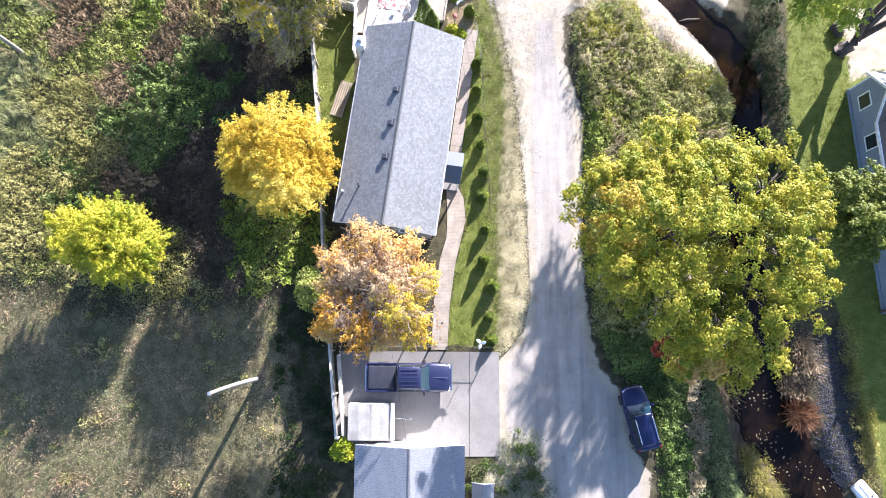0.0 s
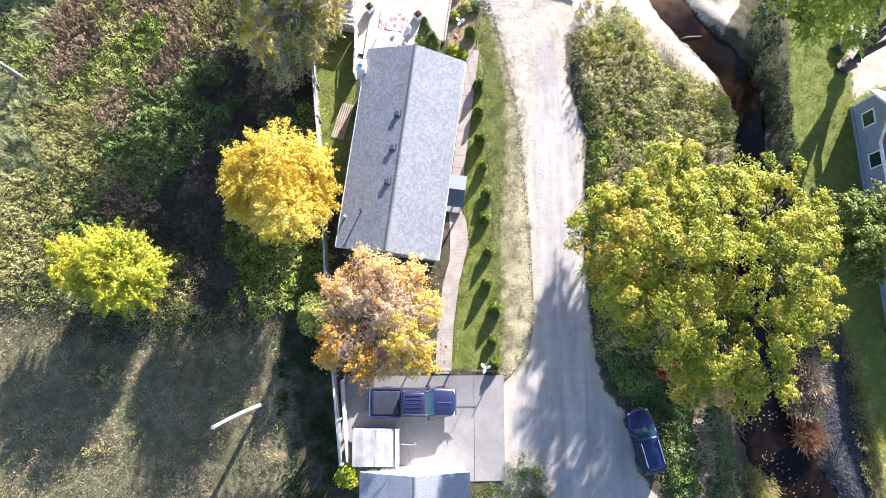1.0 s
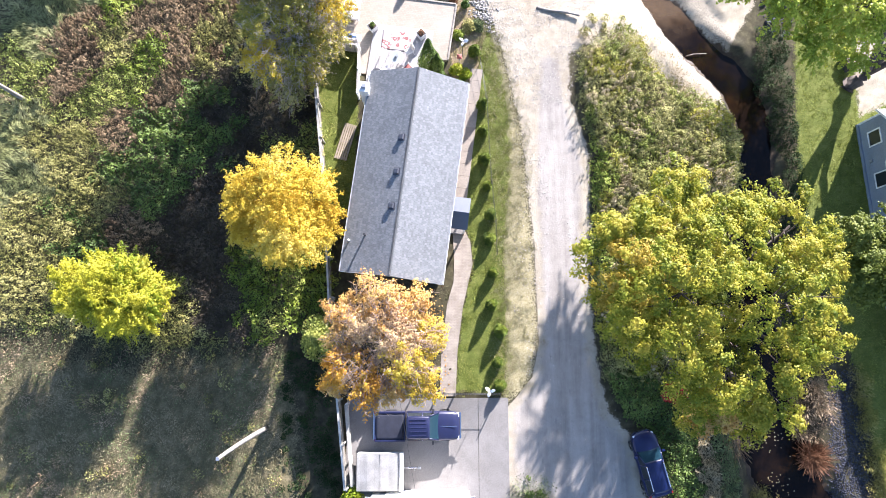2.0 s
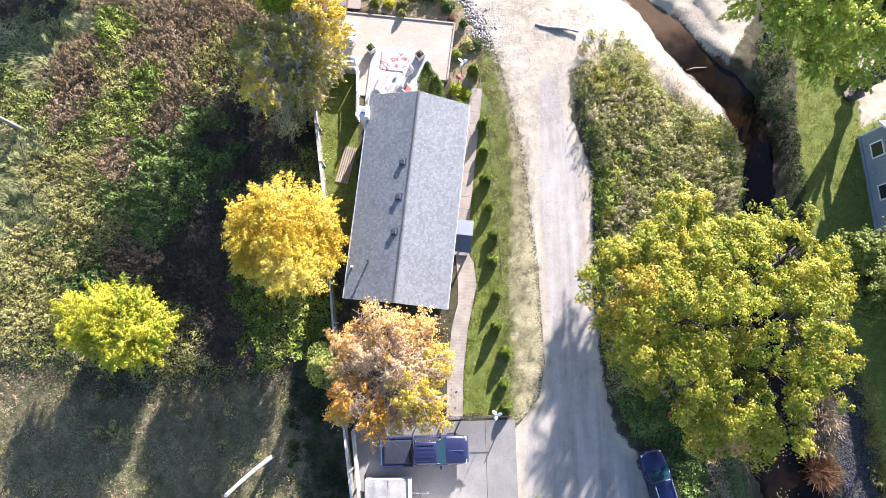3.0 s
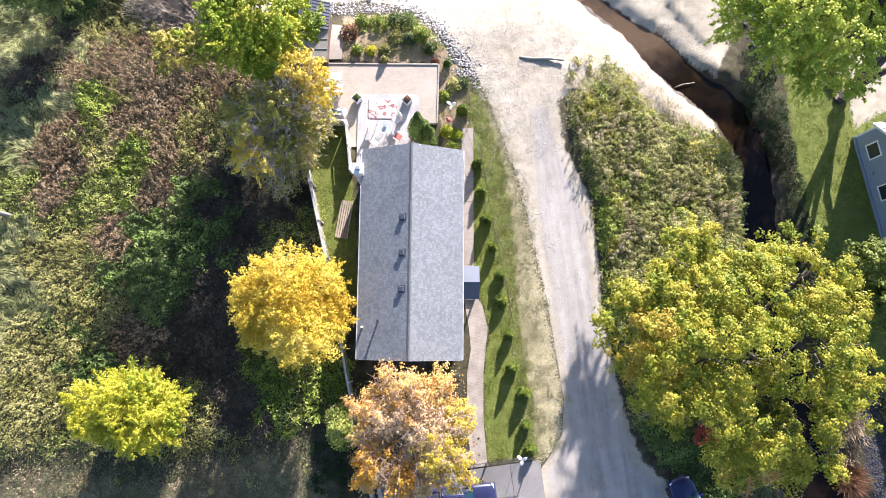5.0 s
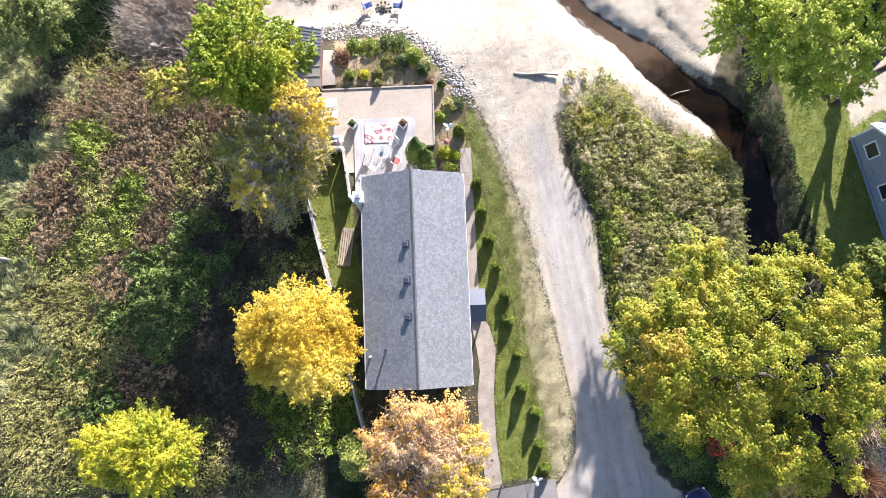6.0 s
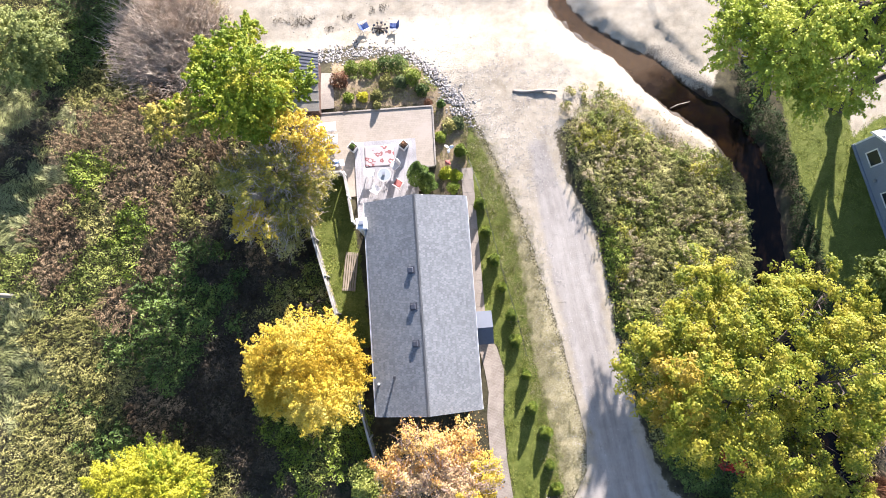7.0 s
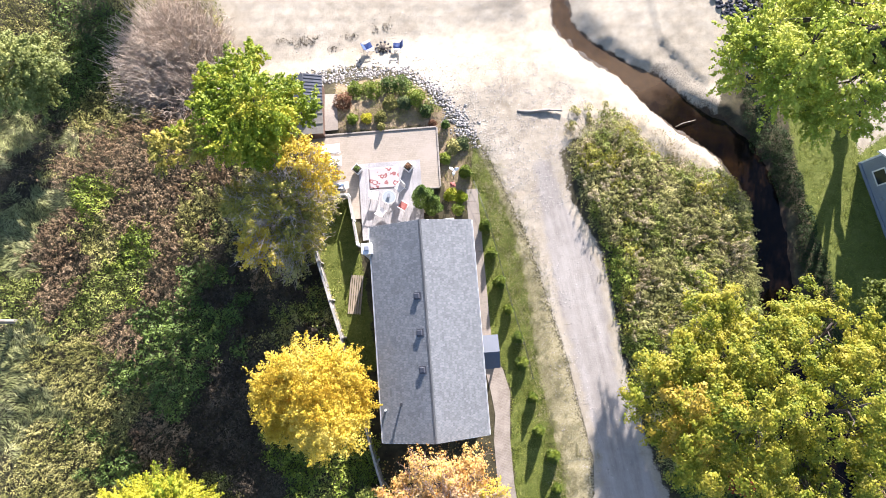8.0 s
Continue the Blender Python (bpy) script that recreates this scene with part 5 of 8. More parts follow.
GREEN = [(-23.6, 27.7), (-24.0, 28.3), (-21.7, 23.1), (-22.6, 22.5), (-13.6, 7.3), (-11.6, 6.9), (-9.8, 6.5), (-13.2, 6.0), (-14.4, 7.6), (-10.6, 8.6)]
DARK = [(-20.4, 18.5), (-18.9, 17.3), (-21.6, 16.6), (-21.7, 14.7), (-17.1, 17.5), (-22.8, 15.1), (-20.5, 14.0), (-20.4, 12.6), (-25.4, 11.2), (-23.9, 36.8), (-22.5, 38.8), (-25.1, 35.7), (-16.9, 21.2), (-22, 42)]
# deep shade round the golden tree, put into dark brown weeds
SHADED = [(-16.6, 12.9), (-17.7, 12.2), (-18.5, 11.2), (-15.4, 11.0), (-12.4, 18.5), (-13.5, 17.3), (-15.3, 20.2), (-16.0, 21.6), (-16.4, 19.7), (-16.7, 10.3), (-27.2, 31.4), (-28.4, 30.4), (-26.2, 33.1), (-15.7, 6.7),
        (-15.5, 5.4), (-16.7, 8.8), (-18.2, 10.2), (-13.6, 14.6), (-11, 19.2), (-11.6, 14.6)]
PALE = [(-30.8, 18.1), (-30.6, 16.0), (-29.5, 14.9), (-30.8, 14.1), (-29.5, 18.9), (-31.1, 17.0), (-25.2, 32.6), (-28.8, 27.2), (-27.3, 28.8), (-29.8, 25.6), (-29.8, 24.0), (-26.7, 30.0), (-33, 24), (-33, 16), (-28.6, 33)]
OLIVE = [(-23.8, 12.8), (-25.1, 13.3), (-30.0, 11.2), (-27.0, 11.6), (-28.5, 9.4), (-23.9, 14.2), (-23.0, 33.8), (-24.4, 33.0), (-26.3, 30.7), (-23.7, 25.3), (-17.4, 22.9), (-23.1, 23.9), (-17.5, 25.0), (-21.8, 34.4),
         (-24.8, 12.0), (-12.0, 16.2), (-12, 24), (-27.5, 7.5), (-24, 5), (-18, 4.6), (-27.2, 39), (-16, 44), (-20, 43)]
LIME = [(-30.9, 23.2), (-25.1, 20.8), (-25.9, 19.4), (-22.5, 21.8), (-24.2, 21.1), (-28.8, 22.6), (-25.2, 22.0), (-23.7, 21.9), (-11.1, 5.3), (-29.6, 3.4), (-11.6, 16.6)]
TAN = [(-26.3, 16.8), (-26.9, 15.6), (-26.2, 17.9), (-28.6, 10.5), (-29.8, 13.2), (-28.6, 17.2), (-30.5, 7.9), (-29.1, 6.3), (-26.4, 15.8)]


def swell(x, y, tall, grain, seed):
    """Height of a ragged sheet of brush over the ground."""
    h = 0.66 + 0.26 * lumps(x, y, 2.3 * grain, seed) + 0.34 * lumps(x, y, 0.95 * grain, seed + 1) + 0.22 * lumps(x, y, 0.42 * grain, seed + 2)
    return tall * np.clip(h, 0.06, 1.5)


def thick_brush(name, label, x, y, tall, leaf, material, seed, grain=1.0, slim=1.0, shag=0.22, lean=0.5, edge=None, comb=0.0):
    """An unbroken ragged sheet of leaves or sprigs that rises and falls in clumps."""
    r = np.random.default_rng(seed)
    k = 1.0 if edge is None else edge
    z = swell(x, y, tall, grain, seed) * k
    e = 0.12
    gx, gy = (swell(x + e, y, tall, grain, seed) * k - z) / e, (swell(x, y + e, tall, grain, seed) * k - z) / e
    z = z * (1 - 0.5 * r.random(len(x)) ** 2) + shag * tall * r.normal(0, 0.5, len(x)) * k
    at = np.stack([x, y, height(x, y) + np.maximum(z, 0.03)], 1)
    a = 2.0 + 2.2 * lumps(x, y, 2.6, seed + 5) + 1.2 * lumps(x, y, 1.0, seed + 6)
    flow = comb * np.stack([np.cos(a), np.sin(a), 0.25 + 0 * a], 1) if comb else None
    v, f = leaf_arrays(at, leaf * 1.4, leaf * slim, lean, 0.5, np.stack([-gx, -gy, 0.35 + 0 * gx], 1), flow)
    return stuff(name, label, "undergrowth", v, f, material)


M["w_tan"] = leafy("tan_dry_stalks", green_stops((0.2, 0.16, 0.085), (0.34, 0.28, 0.16), (0.46, 0.4, 0.26)), 0.6, 0.2, 0.8)
M["w_bank"] = leafy("pale_olive_weeds", green_stops((0.15, 0.158, 0.048), (0.3, 0.295, 0.1), (0.48, 0.445, 0.19)), 0.6, 0.25, 0.75)
M["w_fresh"] = leafy("fresh_green_weeds", green_stops((0.095, 0.125, 0.022), (0.19, 0.225, 0.042), (0.34, 0.35, 0.09)), 0.6, 0.3)
M["w_reed"] = leafy("tan_pink_reeds", green_stops((0.15, 0.11, 0.065), (0.27, 0.2, 0.125), (0.4, 0.31, 0.2)), 0.6, 0.2, 0.8)
M["w_lime"] = leafy("yellow_green_weeds", green_stops((0.14, 0.15, 0.02), (0.28, 0.27, 0.035), (0.44, 0.4, 0.06)), 0.6, 0.3)


def plume_brush(name, label, x, y, tall, per, material, seed, leaf=0.1, slim=0.4, wide=0.2, flow=(0.12, -0.1)):
    """Tall weeds standing close together: every plant a leaning stalk with a plume of small sprigs that narrows to its tip."""
    r = np.random.default_rng(seed)
    n = len(x)
    H = tall * r.uniform(0.7, 1.25, n) * (0.85 + 0.35 * lumps(x, y, 2.2, seed) + 0.25 * lumps(x, y, 0.8, seed + 1))
    lx, ly = flow[0] + 0.25 * lumps(x, y, 1.5, seed + 2) + r.normal(0, 0.14, n), flow[1] + 0.25 * lumps(x, y, 1.5, seed + 3) + r.normal(0, 0.14, n)
    u = 0.25 + 0.78 * r.beta(1.6, 1.1, (n, per))
    w = wide * (1.25 - u) * r.uniform(0.6, 1.4, (n, 1))
    a = r.uniform(0, 2 * np.pi, (n, per))
    d = np.sqrt(r.random((n, per)))
    ox, oy = np.cos(a) * d * w, np.sin(a) * d * w
    px, py = x[:, None] + lx[:, None] * H[:, None] * u ** 1.5 + ox, y[:, None] + ly[:, None] * H[:, None] * u ** 1.5 + oy
    pz = height(x, y)[:, None] + H[:, None] * u
    at = np.stack([px, py, pz], 2).reshape(-1, 3)
    along = np.stack([np.cos(a) * 0.35 + lx[:, None], np.sin(a) * 0.35 + ly[:, None], 0.9 + 0 * a], 2).reshape(-1, 3)
    out = np.stack([np.cos(a) * d, np.sin(a) * d, 0.3 + 0 * a], 2).reshape(-1, 3)
    v, f = leaf_arrays(at, leaf * 1.9, leaf * slim, 0.3, 0.1, out, along)
    return stuff(name, label, "undergrowth", v, f, material)


def wild():
    x, y = scattered(WILD, 245, 5, 0, 0.5)
    k = (np.hypot(x + 17.3, (y - 37.3) * 0.85) > 3.8) & (x > -36) & (rng.random(len(x)) < 1 - 0.6 * smooth01(30.5, 33, -x) - 0.5 * smooth01(40, 44, y))
    x, y = x[k], y[k]
    kinds = [BROWN, GREEN, DARK, SHADED, PALE, OLIVE, LIME, TAN]
    which = np.stack([np.min([np.hypot(x - bx, y - by) for bx, by in k], axis=0) + 1.0 * lumps(x, y, 1.9, i * 3) + 1.0 * lumps(x, y, 0.7, i * 5 + 1) + rng.normal(0, 0.3, len(x)) for i, k in enumerate(kinds)]).argmin(0)
    fringe = 0.25 + 0.75 * smooth01(0.0, 3.0, inside(WILD, x, y) + 0.5 * lumps(x, y, 1.2, 2))
    fringe = np.where(x > -15, np.maximum(fringe, 0.8), fringe)
    for i, name, label, tall, leaf, mat, grain, slim, shag, lean, comb in [
            (1, "green_shrubs", "bright green leafy shrubs", 1.25, 0.11, "w_green", 0.6, 0.8, 0.15, 0.4, 0), (2, "dark_shrubs", "dense dark green leafy shrubs", 1.25, 0.11, "w_dark", 0.6, 0.8, 0.15, 0.4, 0),
            (3, "damp_weeds", "brown weeds and leaf litter, darkened for shade", 0.7, 0.13, "w_shade_debris", 0.6, 0.4, 0.3, 0.7, 0), (4, "long_grass", "pale long grass bent over in swirls", 0.75, 0.26, "w_pale", 0.9, 0.13, 0.2, 0.4, 1.0),
            (5, "weeds", "olive and tan weeds", 1.0, 0.12, "w_olive", 0.6, 0.5, 0.3, 0.7, 0), (6, "lime_weeds", "yellow-green leafy weeds", 1.2, 0.095, "w_fresh", 0.55, 0.75, 0.2, 0.5, 0)]:
        k = which == i
        thick_brush(name, label, x[k], y[k], tall, leaf, M[mat], 61 + i, grain, slim, shag, lean, fringe[k], comb)
    pick = rng.random(len(x)) + 9.0 * (fringe < 0.6)
    for i, share, name, label, tall, per, mat, leaf, slim, wide in [
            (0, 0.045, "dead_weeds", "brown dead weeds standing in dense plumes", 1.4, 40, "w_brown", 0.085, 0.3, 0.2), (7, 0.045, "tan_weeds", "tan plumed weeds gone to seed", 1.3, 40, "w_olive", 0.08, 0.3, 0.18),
            (5, 0.012, "olive_plumes", "olive plumed weeds", 1.45, 40, "w_olive", 0.085, 0.35, 0.2), (3, 0.012, "dark_plumes", "brown plumed weeds, darkened for shade", 1.2, 28, "w_shade_debris", 0.085, 0.35, 0.2)]:
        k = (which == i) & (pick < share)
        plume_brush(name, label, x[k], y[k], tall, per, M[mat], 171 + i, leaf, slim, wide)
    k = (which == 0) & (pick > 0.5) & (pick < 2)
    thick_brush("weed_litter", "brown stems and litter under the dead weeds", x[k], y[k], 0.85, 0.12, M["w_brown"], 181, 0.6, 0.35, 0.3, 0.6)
    k = (which == 7) & (pick > 0.45)
    thick_brush("weed_leaves", "olive leaves under the tan weeds", x[k], y[k], 0.8, 0.12, M["w_olive"], 182, 0.6, 0.45, 0.3, 0.6)


wild()

# dry field, lawn and verge
FIELD_GRASS = [(-36, 6), (-27, 4.5), (-20, 2.6), (-13, 3.4), (-11.3, 3), (-11.0, -16), (-36, -16)]
fx, fy = scattered(FIELD_GRASS, 160, 71)
q = lumps(fx - 0.5 * fy, fy * 0.35, 1.5, 5) + 0.7 * lumps(fx - 0.5 * fy, fy * 0.4, 0.6, 6) + rng.normal(0, 0.25, len(fx))
for name, label, k, tall, leaf, mat, seed in [("field_grass", "dry tan and olive field grass", q < 0.25, 0.3, 0.11, "g_field", 71), ("field_clumps", "greener clumps in the dry field", (q >= 0.25) & (q < 0.8), 0.32, 0.1, "w_grey", 73), ("field_straw", "pale straw tufts in the dry field", q >= 0.8, 0.35, 0.11, "w_reed", 74)]:
    thick_brush(name, label, fx[k], fy[k], tall, leaf, M[mat], seed, 0.5, 0.35, 0.3, 0.6, None, 0.5)
fx, fy = scattered(FIELD_GRASS, 0.55, 72)
k = wobble(fx, fy, 0.5, 3.0) > -0.1
leafy_brush("field_weeds", "low green weeds in the dry field", fx[k][::2], fy[k][::2], 0.4, 0.35, 50, 0.09, M["w_olive"], 75)
k = wobble(fx, fy, 0.6, 1.0) > 0.2
stalky_brush("field_stalks", "brown stalks in the dry field", fx[k], fy[k], 0.5, 0.5, 60, M["w_brown"], 74, 0.5, 0.05)
# fence strip: the house's shade is put into the ivy's colour
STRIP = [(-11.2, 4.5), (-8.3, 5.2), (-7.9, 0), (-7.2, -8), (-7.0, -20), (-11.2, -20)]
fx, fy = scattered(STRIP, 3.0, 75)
leafy_brush("strip_weeds", "green ground ivy along the fence, darkened for shade", fx, fy, 0.4, 0.3, 60, 0.08, M["w_shade_green"], 76)
lx, ly = scattered(LAWN, 210, 81, -0.25, 0.25)
grass("lawn_grass", "short mown lawn grass", lx, ly, 0.07, 0.025, M["g_lawn"], 0.6, (0, 0), 3, 0.03)
lx, ly = scattered(SIDE_YARD, 170, 82, 0.0, 0.1)
grass("yard_grass", "short green yard grass", lx, ly, 0.08, 0.025, M["g_lawn"], 0.6, (0, 0), 2, 0.03)
lx, ly = scattered([(27.2, 36), (26.4, 26), (26.0, 16), (26.4, 10), (28.8, 2), (29.8, -4), (30.8, -12), (38, -12), (38, 36)], 65, 83, 0, 0.3)
k = inside(EAST_SAND, lx, ly) < 0.2
grass("east_grass", "mown green lawn grass", lx[k], ly[k], 0.09, 0.035, M["g_lawn"], 0.6, (0, 0), 3, 0.05)
lx, ly = scattered(STRAW, 150, 84, -0.5, 0.5)
k = lumps(lx, ly, 1.1, 4) + 0.8 * lumps(lx, ly, 0.4, 5) + 0.9 * inside(LAWN, lx, ly) > -1.1 - 0.6 * rng.random(len(lx))
lx, ly = lx[k], ly[k]
grass("verge_straw", "dry straw-coloured verge grass", lx, ly, 0.08, 0.03, M["g_straw"], 0.9, (0, 0), 3, 0.04)
lx, ly = scattered([(-3.6, 7.0), (-0.2, 7.2), (0.2, 6), (-0.6, 2.8), (-0.8, -0.4), (-7.4, -0.4), (-7.8, 5)], 60, 85, 0, 0.1)
grass("yard_straw", "thin dry grass with fallen leaves", lx, ly, 0.08, 0.03, M["g_field"], 0.8, (0, 0), 3, 0.05)

# the overgrown tongue between lane and creek
ISLAND = [(9.8, 24.4), (10.7, 25.4), (12.2, 26.6), (13.4, 27.3), (14.2, 26.4), (15.0, 24.9), (16.1, 23.1), (17.8, 21.7), (19.6, 21.2), (21.0, 20.2), (21.9, 18.4), (21.8, 16), (21.2, 13), (20.7, 9), (19.4, 2), (18.6, -1), (10.8, 0.8), (10.1, 6), (10.2, 12), (10.5, 16.6), (9.8, 20.8), (9.6, 23.0)]
ix, iy = scattered(ISLAND, 300, 91, 0.0, 0.35)
k = rng.random(len(ix)) < np.clip(1.15 - 0.3 * np.maximum(0, iy - 24.4 + 1.2 * lumps(ix, iy, 1.0, 9)), 0.25, 1)
ix, iy = ix[k], iy[k]
rim = 0.25 + 0.75 * smooth01(0.0, 1.1, inside(np.array(ISLAND), ix, iy))
sort = np.stack([1.1 * np.hypot((ix - 10.7) / 1.0, (iy - 11.5) / 8) - 1.1, -0.25 + 0 * ix, 0.08 - 0.05 * (iy - 14), 0.0 + 0 * ix, -0.15 + 0 * ix])
sort = sort + np.stack([0.8 * lumps(ix, iy, 1.7, 31 + i) + 0.6 * lumps(ix, iy, 0.6, 41 + i) for i in range(5)]) + rng.normal(0, 0.22, (5, len(ix)))
which = sort.argmin(0)
for i, name, label, tall, leaf, mat, slim in [(0, "bank_shrubs", "bright green shrubs along the lane", 1.1, 0.11, "w_green", 0.75), (3, "island_leaves", "yellow-green weeds on the creek bank", 1.05, 0.11, "w_lime", 0.7),
                                            (4, "island_brush", "green leafy brush on the creek bank", 1.1, 0.11, "w_fresh", 0.7)]:
    k = which == i
    thick_brush(name, label, ix[k], iy[k], tall, leaf, M[mat], 92 + i, 0.6, slim, 0.2, 0.5, rim[k])
k = (which == 1) | (which == 2)
thick_brush("island_growth", "olive undergrowth on the creek bank", ix[k], iy[k], 1.0, 0.11, M["w_bank"], 96, 0.6, 0.45, 0.25, 0.6, rim[k])
pick = rng.random(len(ix))
for i, share, name, label, mat, tall in [(1, 0.04, "island_shrubs", "olive plumed weeds on the creek bank", "w_bank", 1.2), (2, 0.05, "island_stalks", "tan plumed weeds on the creek bank", "w_tan", 1.15), (3, 0.022, "island_plumes", "pale plumed weeds on the creek bank", "w_tan", 1.25),
                                         (4, 0.015, "green_plumes", "green plumed weeds on the creek bank", "w_fresh", 1.25)]:
    k = (which == i) & (pick < share) & (rim > 0.5)
    plume_brush(name, label, ix[k], iy[k], tall, 40, M[mat], 191 + i, 0.09, 0.34, 0.22, (0.0, -0.1))
ix, iy = scattered([(9.6, 24.0), (9.8, 26.0), (12.4, 26.6), (14.6, 26.4), (16.2, 24.8), (18.2, 22.6), (19.8, 20.6), (20.2, 18.4), (17.4, 21.0), (15.8, 22.6), (14.2, 24.2), (12.6, 25.0)], 4.5, 97, 0, 0.3)
stalky_brush("sand_grass", "sparse pale grass tufts in the sand", ix, iy, 0.25, 0.4, 40, M["w_tan"], 98, 0.6, 0.04)

# brush at the bend of the lane and the lower creek
BEND = [(10.7, 1.2), (18.6, 0.5), (19.4, -3), (20.0, -8), (21.6, -14), (14.8, -14), (15.0, -8.6), (14.6, -5.0), (13.6, -2.6), (12.0, -2.0)]
ix, iy = scattered(BEND, 300, 101, 0.0, 0.25)
rim = 0.3 + 0.7 * smooth01(0.0, 0.8, inside(np.array(BEND), ix, iy))
band = ix - 0.6 * lumps(ix, iy, 1.6, 7) - 0.4 * lumps(ix, iy, 0.5, 8)
for name, label, k, tall, leaf, mat, slim, seed in [
        ("lane_shrubs", "dark green leafy brush beside the parked car", band < 16.9, 1.0, 0.11, "w_dark", 0.75, 102), ("yellow_weeds", "yellowing weeds beside the lane", (band >= 16.9) & (band < 17.9), 1.1, 0.17, "w_tan", 0.22, 104),
        ("grey_brush", "grey-green brush above the creek", band >= 17.9, 1.3, 0.11, "w_grey", 0.6, 103)]:
    thick_brush(name, label, ix[k], iy[k], tall, leaf, M[mat], seed, 0.9, slim, 0.25, 0.55, rim[k])
for poly, name, label, mat, tall, seed in [
        ([(20.6, -6.2), (21.8, -7.0), (23.4, -9.5), (24.2, -13), (22.4, -13), (20.9, -8.7)], "creek_grass", "yellow grass hanging over the creek", "g_yellow", 0.6, 105),
        ([(24.0, 0.6), (25.9, 0.9), (26.5, -1.2), (26.2, -3.3), (24.4, -3.5), (24.1, -1.7)], "bank_grass", "tan and pinkish reed grass on the creek bank", "w_reed", 0.8, 107),
        ([(18.9, -1.6), (19.8, -1.8), (20.0, -4.2), (19.2, -4.0)], "reed_clump", "dry reddish reeds beside the creek", "w_brown", 1.2, 106),
        # sunlit strip of tall grass, its sun put into a brighter yellow
        ([(28.5, 1.4), (29.3, 1.2), (29.7, -1.7), (30.2, -4.2), (30.4, -9.5), (29.2, -9.5), (28.9, -4.2), (28.7, -1.7)], "edge_grass", "tall grass along the lawn edge, yellowed for a sunlit strip", "g_yellow", 0.5, 109)]:
    ix, iy = scattered(poly, 9, seed, 0, 0.2)
    stalky_brush(name, label, ix, iy, 0.32, tall, 80, M[mat], seed + 1, 0.5, 0.035, (-0.15, -0.2))
# east bank of the upper creek, its shade put into the plants' colour
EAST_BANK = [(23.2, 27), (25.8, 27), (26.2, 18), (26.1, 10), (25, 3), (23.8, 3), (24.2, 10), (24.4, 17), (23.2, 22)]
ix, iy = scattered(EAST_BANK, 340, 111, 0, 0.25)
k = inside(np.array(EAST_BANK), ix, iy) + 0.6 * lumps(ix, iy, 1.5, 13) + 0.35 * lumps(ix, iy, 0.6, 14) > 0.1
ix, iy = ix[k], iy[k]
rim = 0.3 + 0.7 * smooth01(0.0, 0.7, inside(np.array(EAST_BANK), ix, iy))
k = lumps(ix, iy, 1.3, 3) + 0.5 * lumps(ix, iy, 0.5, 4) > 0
thick_brush("creek_brush", "brush on the far creek bank, darkened for shade", ix[k], iy[k], 1.1, 0.1, M["w_shade_green"], 112, 0.8, 0.6, 0.25, 0.55, rim[k])
thick_brush("creek_weeds", "green weeds on the far creek bank, darkened for shade", ix[~k], iy[~k], 0.8, 0.1, M["w_shade_green"], 117, 0.8, 0.6, 0.25, 0.55, rim[~k])
# weedy corner beside the garage
ix, iy = scattered([(2.2, -8.2), (4.1, -7.9), (4.2, -6.5), (5.3, -6.0), (6.6, -6.6), (7.1, -9.5), (6.8, -18), (2.0, -18)], 7.5, 113, 0, 0.5)
k = wobble(ix, iy, 1.4) > -0.2
stalky_brush("corner_weeds", "dry grey-green weeds beside the garage", ix[k], iy[k], 0.4, 0.5, 70, M["w_grey"], 114, 0.5, 0.04)
leafy_brush("corner_leaves", "low green weeds beside the garage", ix[~k], iy[~k], 0.35, 0.3, 60, 0.08, M["w_dark"], 119)
ix, iy = scattered([(10.0, 27.6), (13.4, 28.0), (14.6, 27.6), (12.0, 26.6), (9.8, 25.4)], 1.4, 115, 0, 0.3)
leafy_brush("sand_weeds", "sparse green weeds in the sand", ix, iy, 0.3, 0.4, 70, 0.09, M["w_olive"], 116)


# ---- single shrubs ----
def sprays(tall, radius, n, power, seed):
    """Leaf places on a cone or an egg."""
    r = np.random.default_rng(seed)
    u = r.uniform(0, 1, n)
    w = radius * np.sin(np.pi * np.clip(u, 0, 1) ** power) ** 0.8 + 0.02
    a = r.uniform(0, 2 * np.pi, n)
    k = w * np.sqrt(r.uniform(0.55, 1.1, n)) * (1 + 0.2 * np.sin(3 * a + 9 * u))
    return np.stack([np.cos(a) * k, np.sin(a) * k, u * tall], 1)


def shrub(name, label, x, y, tall, radius, material, seed, n=700, leaf=0.08, power=0.55, group="", z=None):
    s = thing(name, label, "shrub", pose(x, y, (ground_at(x, y) if z is None else z) - 0.02, 0, 0, seed * 37), group)
    tube("stem", [(0, 0, -0.05), (0.01, 0, tall * 0.4), (0, 0.01, tall * 0.8)], [radius * 0.09, radius * 0.07, 0.01], M["bark"], s, 6)
    v, f = leaf_arrays(sprays(tall, radius, n, power, seed), leaf * 1.6, leaf, 1.0, 0.5)
    link("foliage", fast_mesh("foliage", v, f), material, s)
    return s


ROW = [(2.42, 20.2), (2.42, 18.2), (2.52, 16.1), (2.7, 14.1), (2.92, 12.1), (2.8, 10.35), (3.0, 7.95), (2.88, 5.7), (3.45, 3.9), (3.22, 1.75), (3.38, 0.2), (1.9, 24.3)]
first = shrub("arborvitae", "young upright arborvitae in a row on the lawn", *ROW[0], 1.15, 0.38, M["thuja_young"], 3, 2200, 0.085, 0.55, "row along the lawn")
for i, (x, y) in enumerate(ROW[1:]):
    k = copy_thing(first, pose(x, y, ground_at(x, y) - 0.02, 0, 0, i * 71))
    k.scale = (0.92 + 0.13 * math.sin(i * 2.1),) * 2 + (0.92 + 0.18 * math.sin(i * 1.3),)
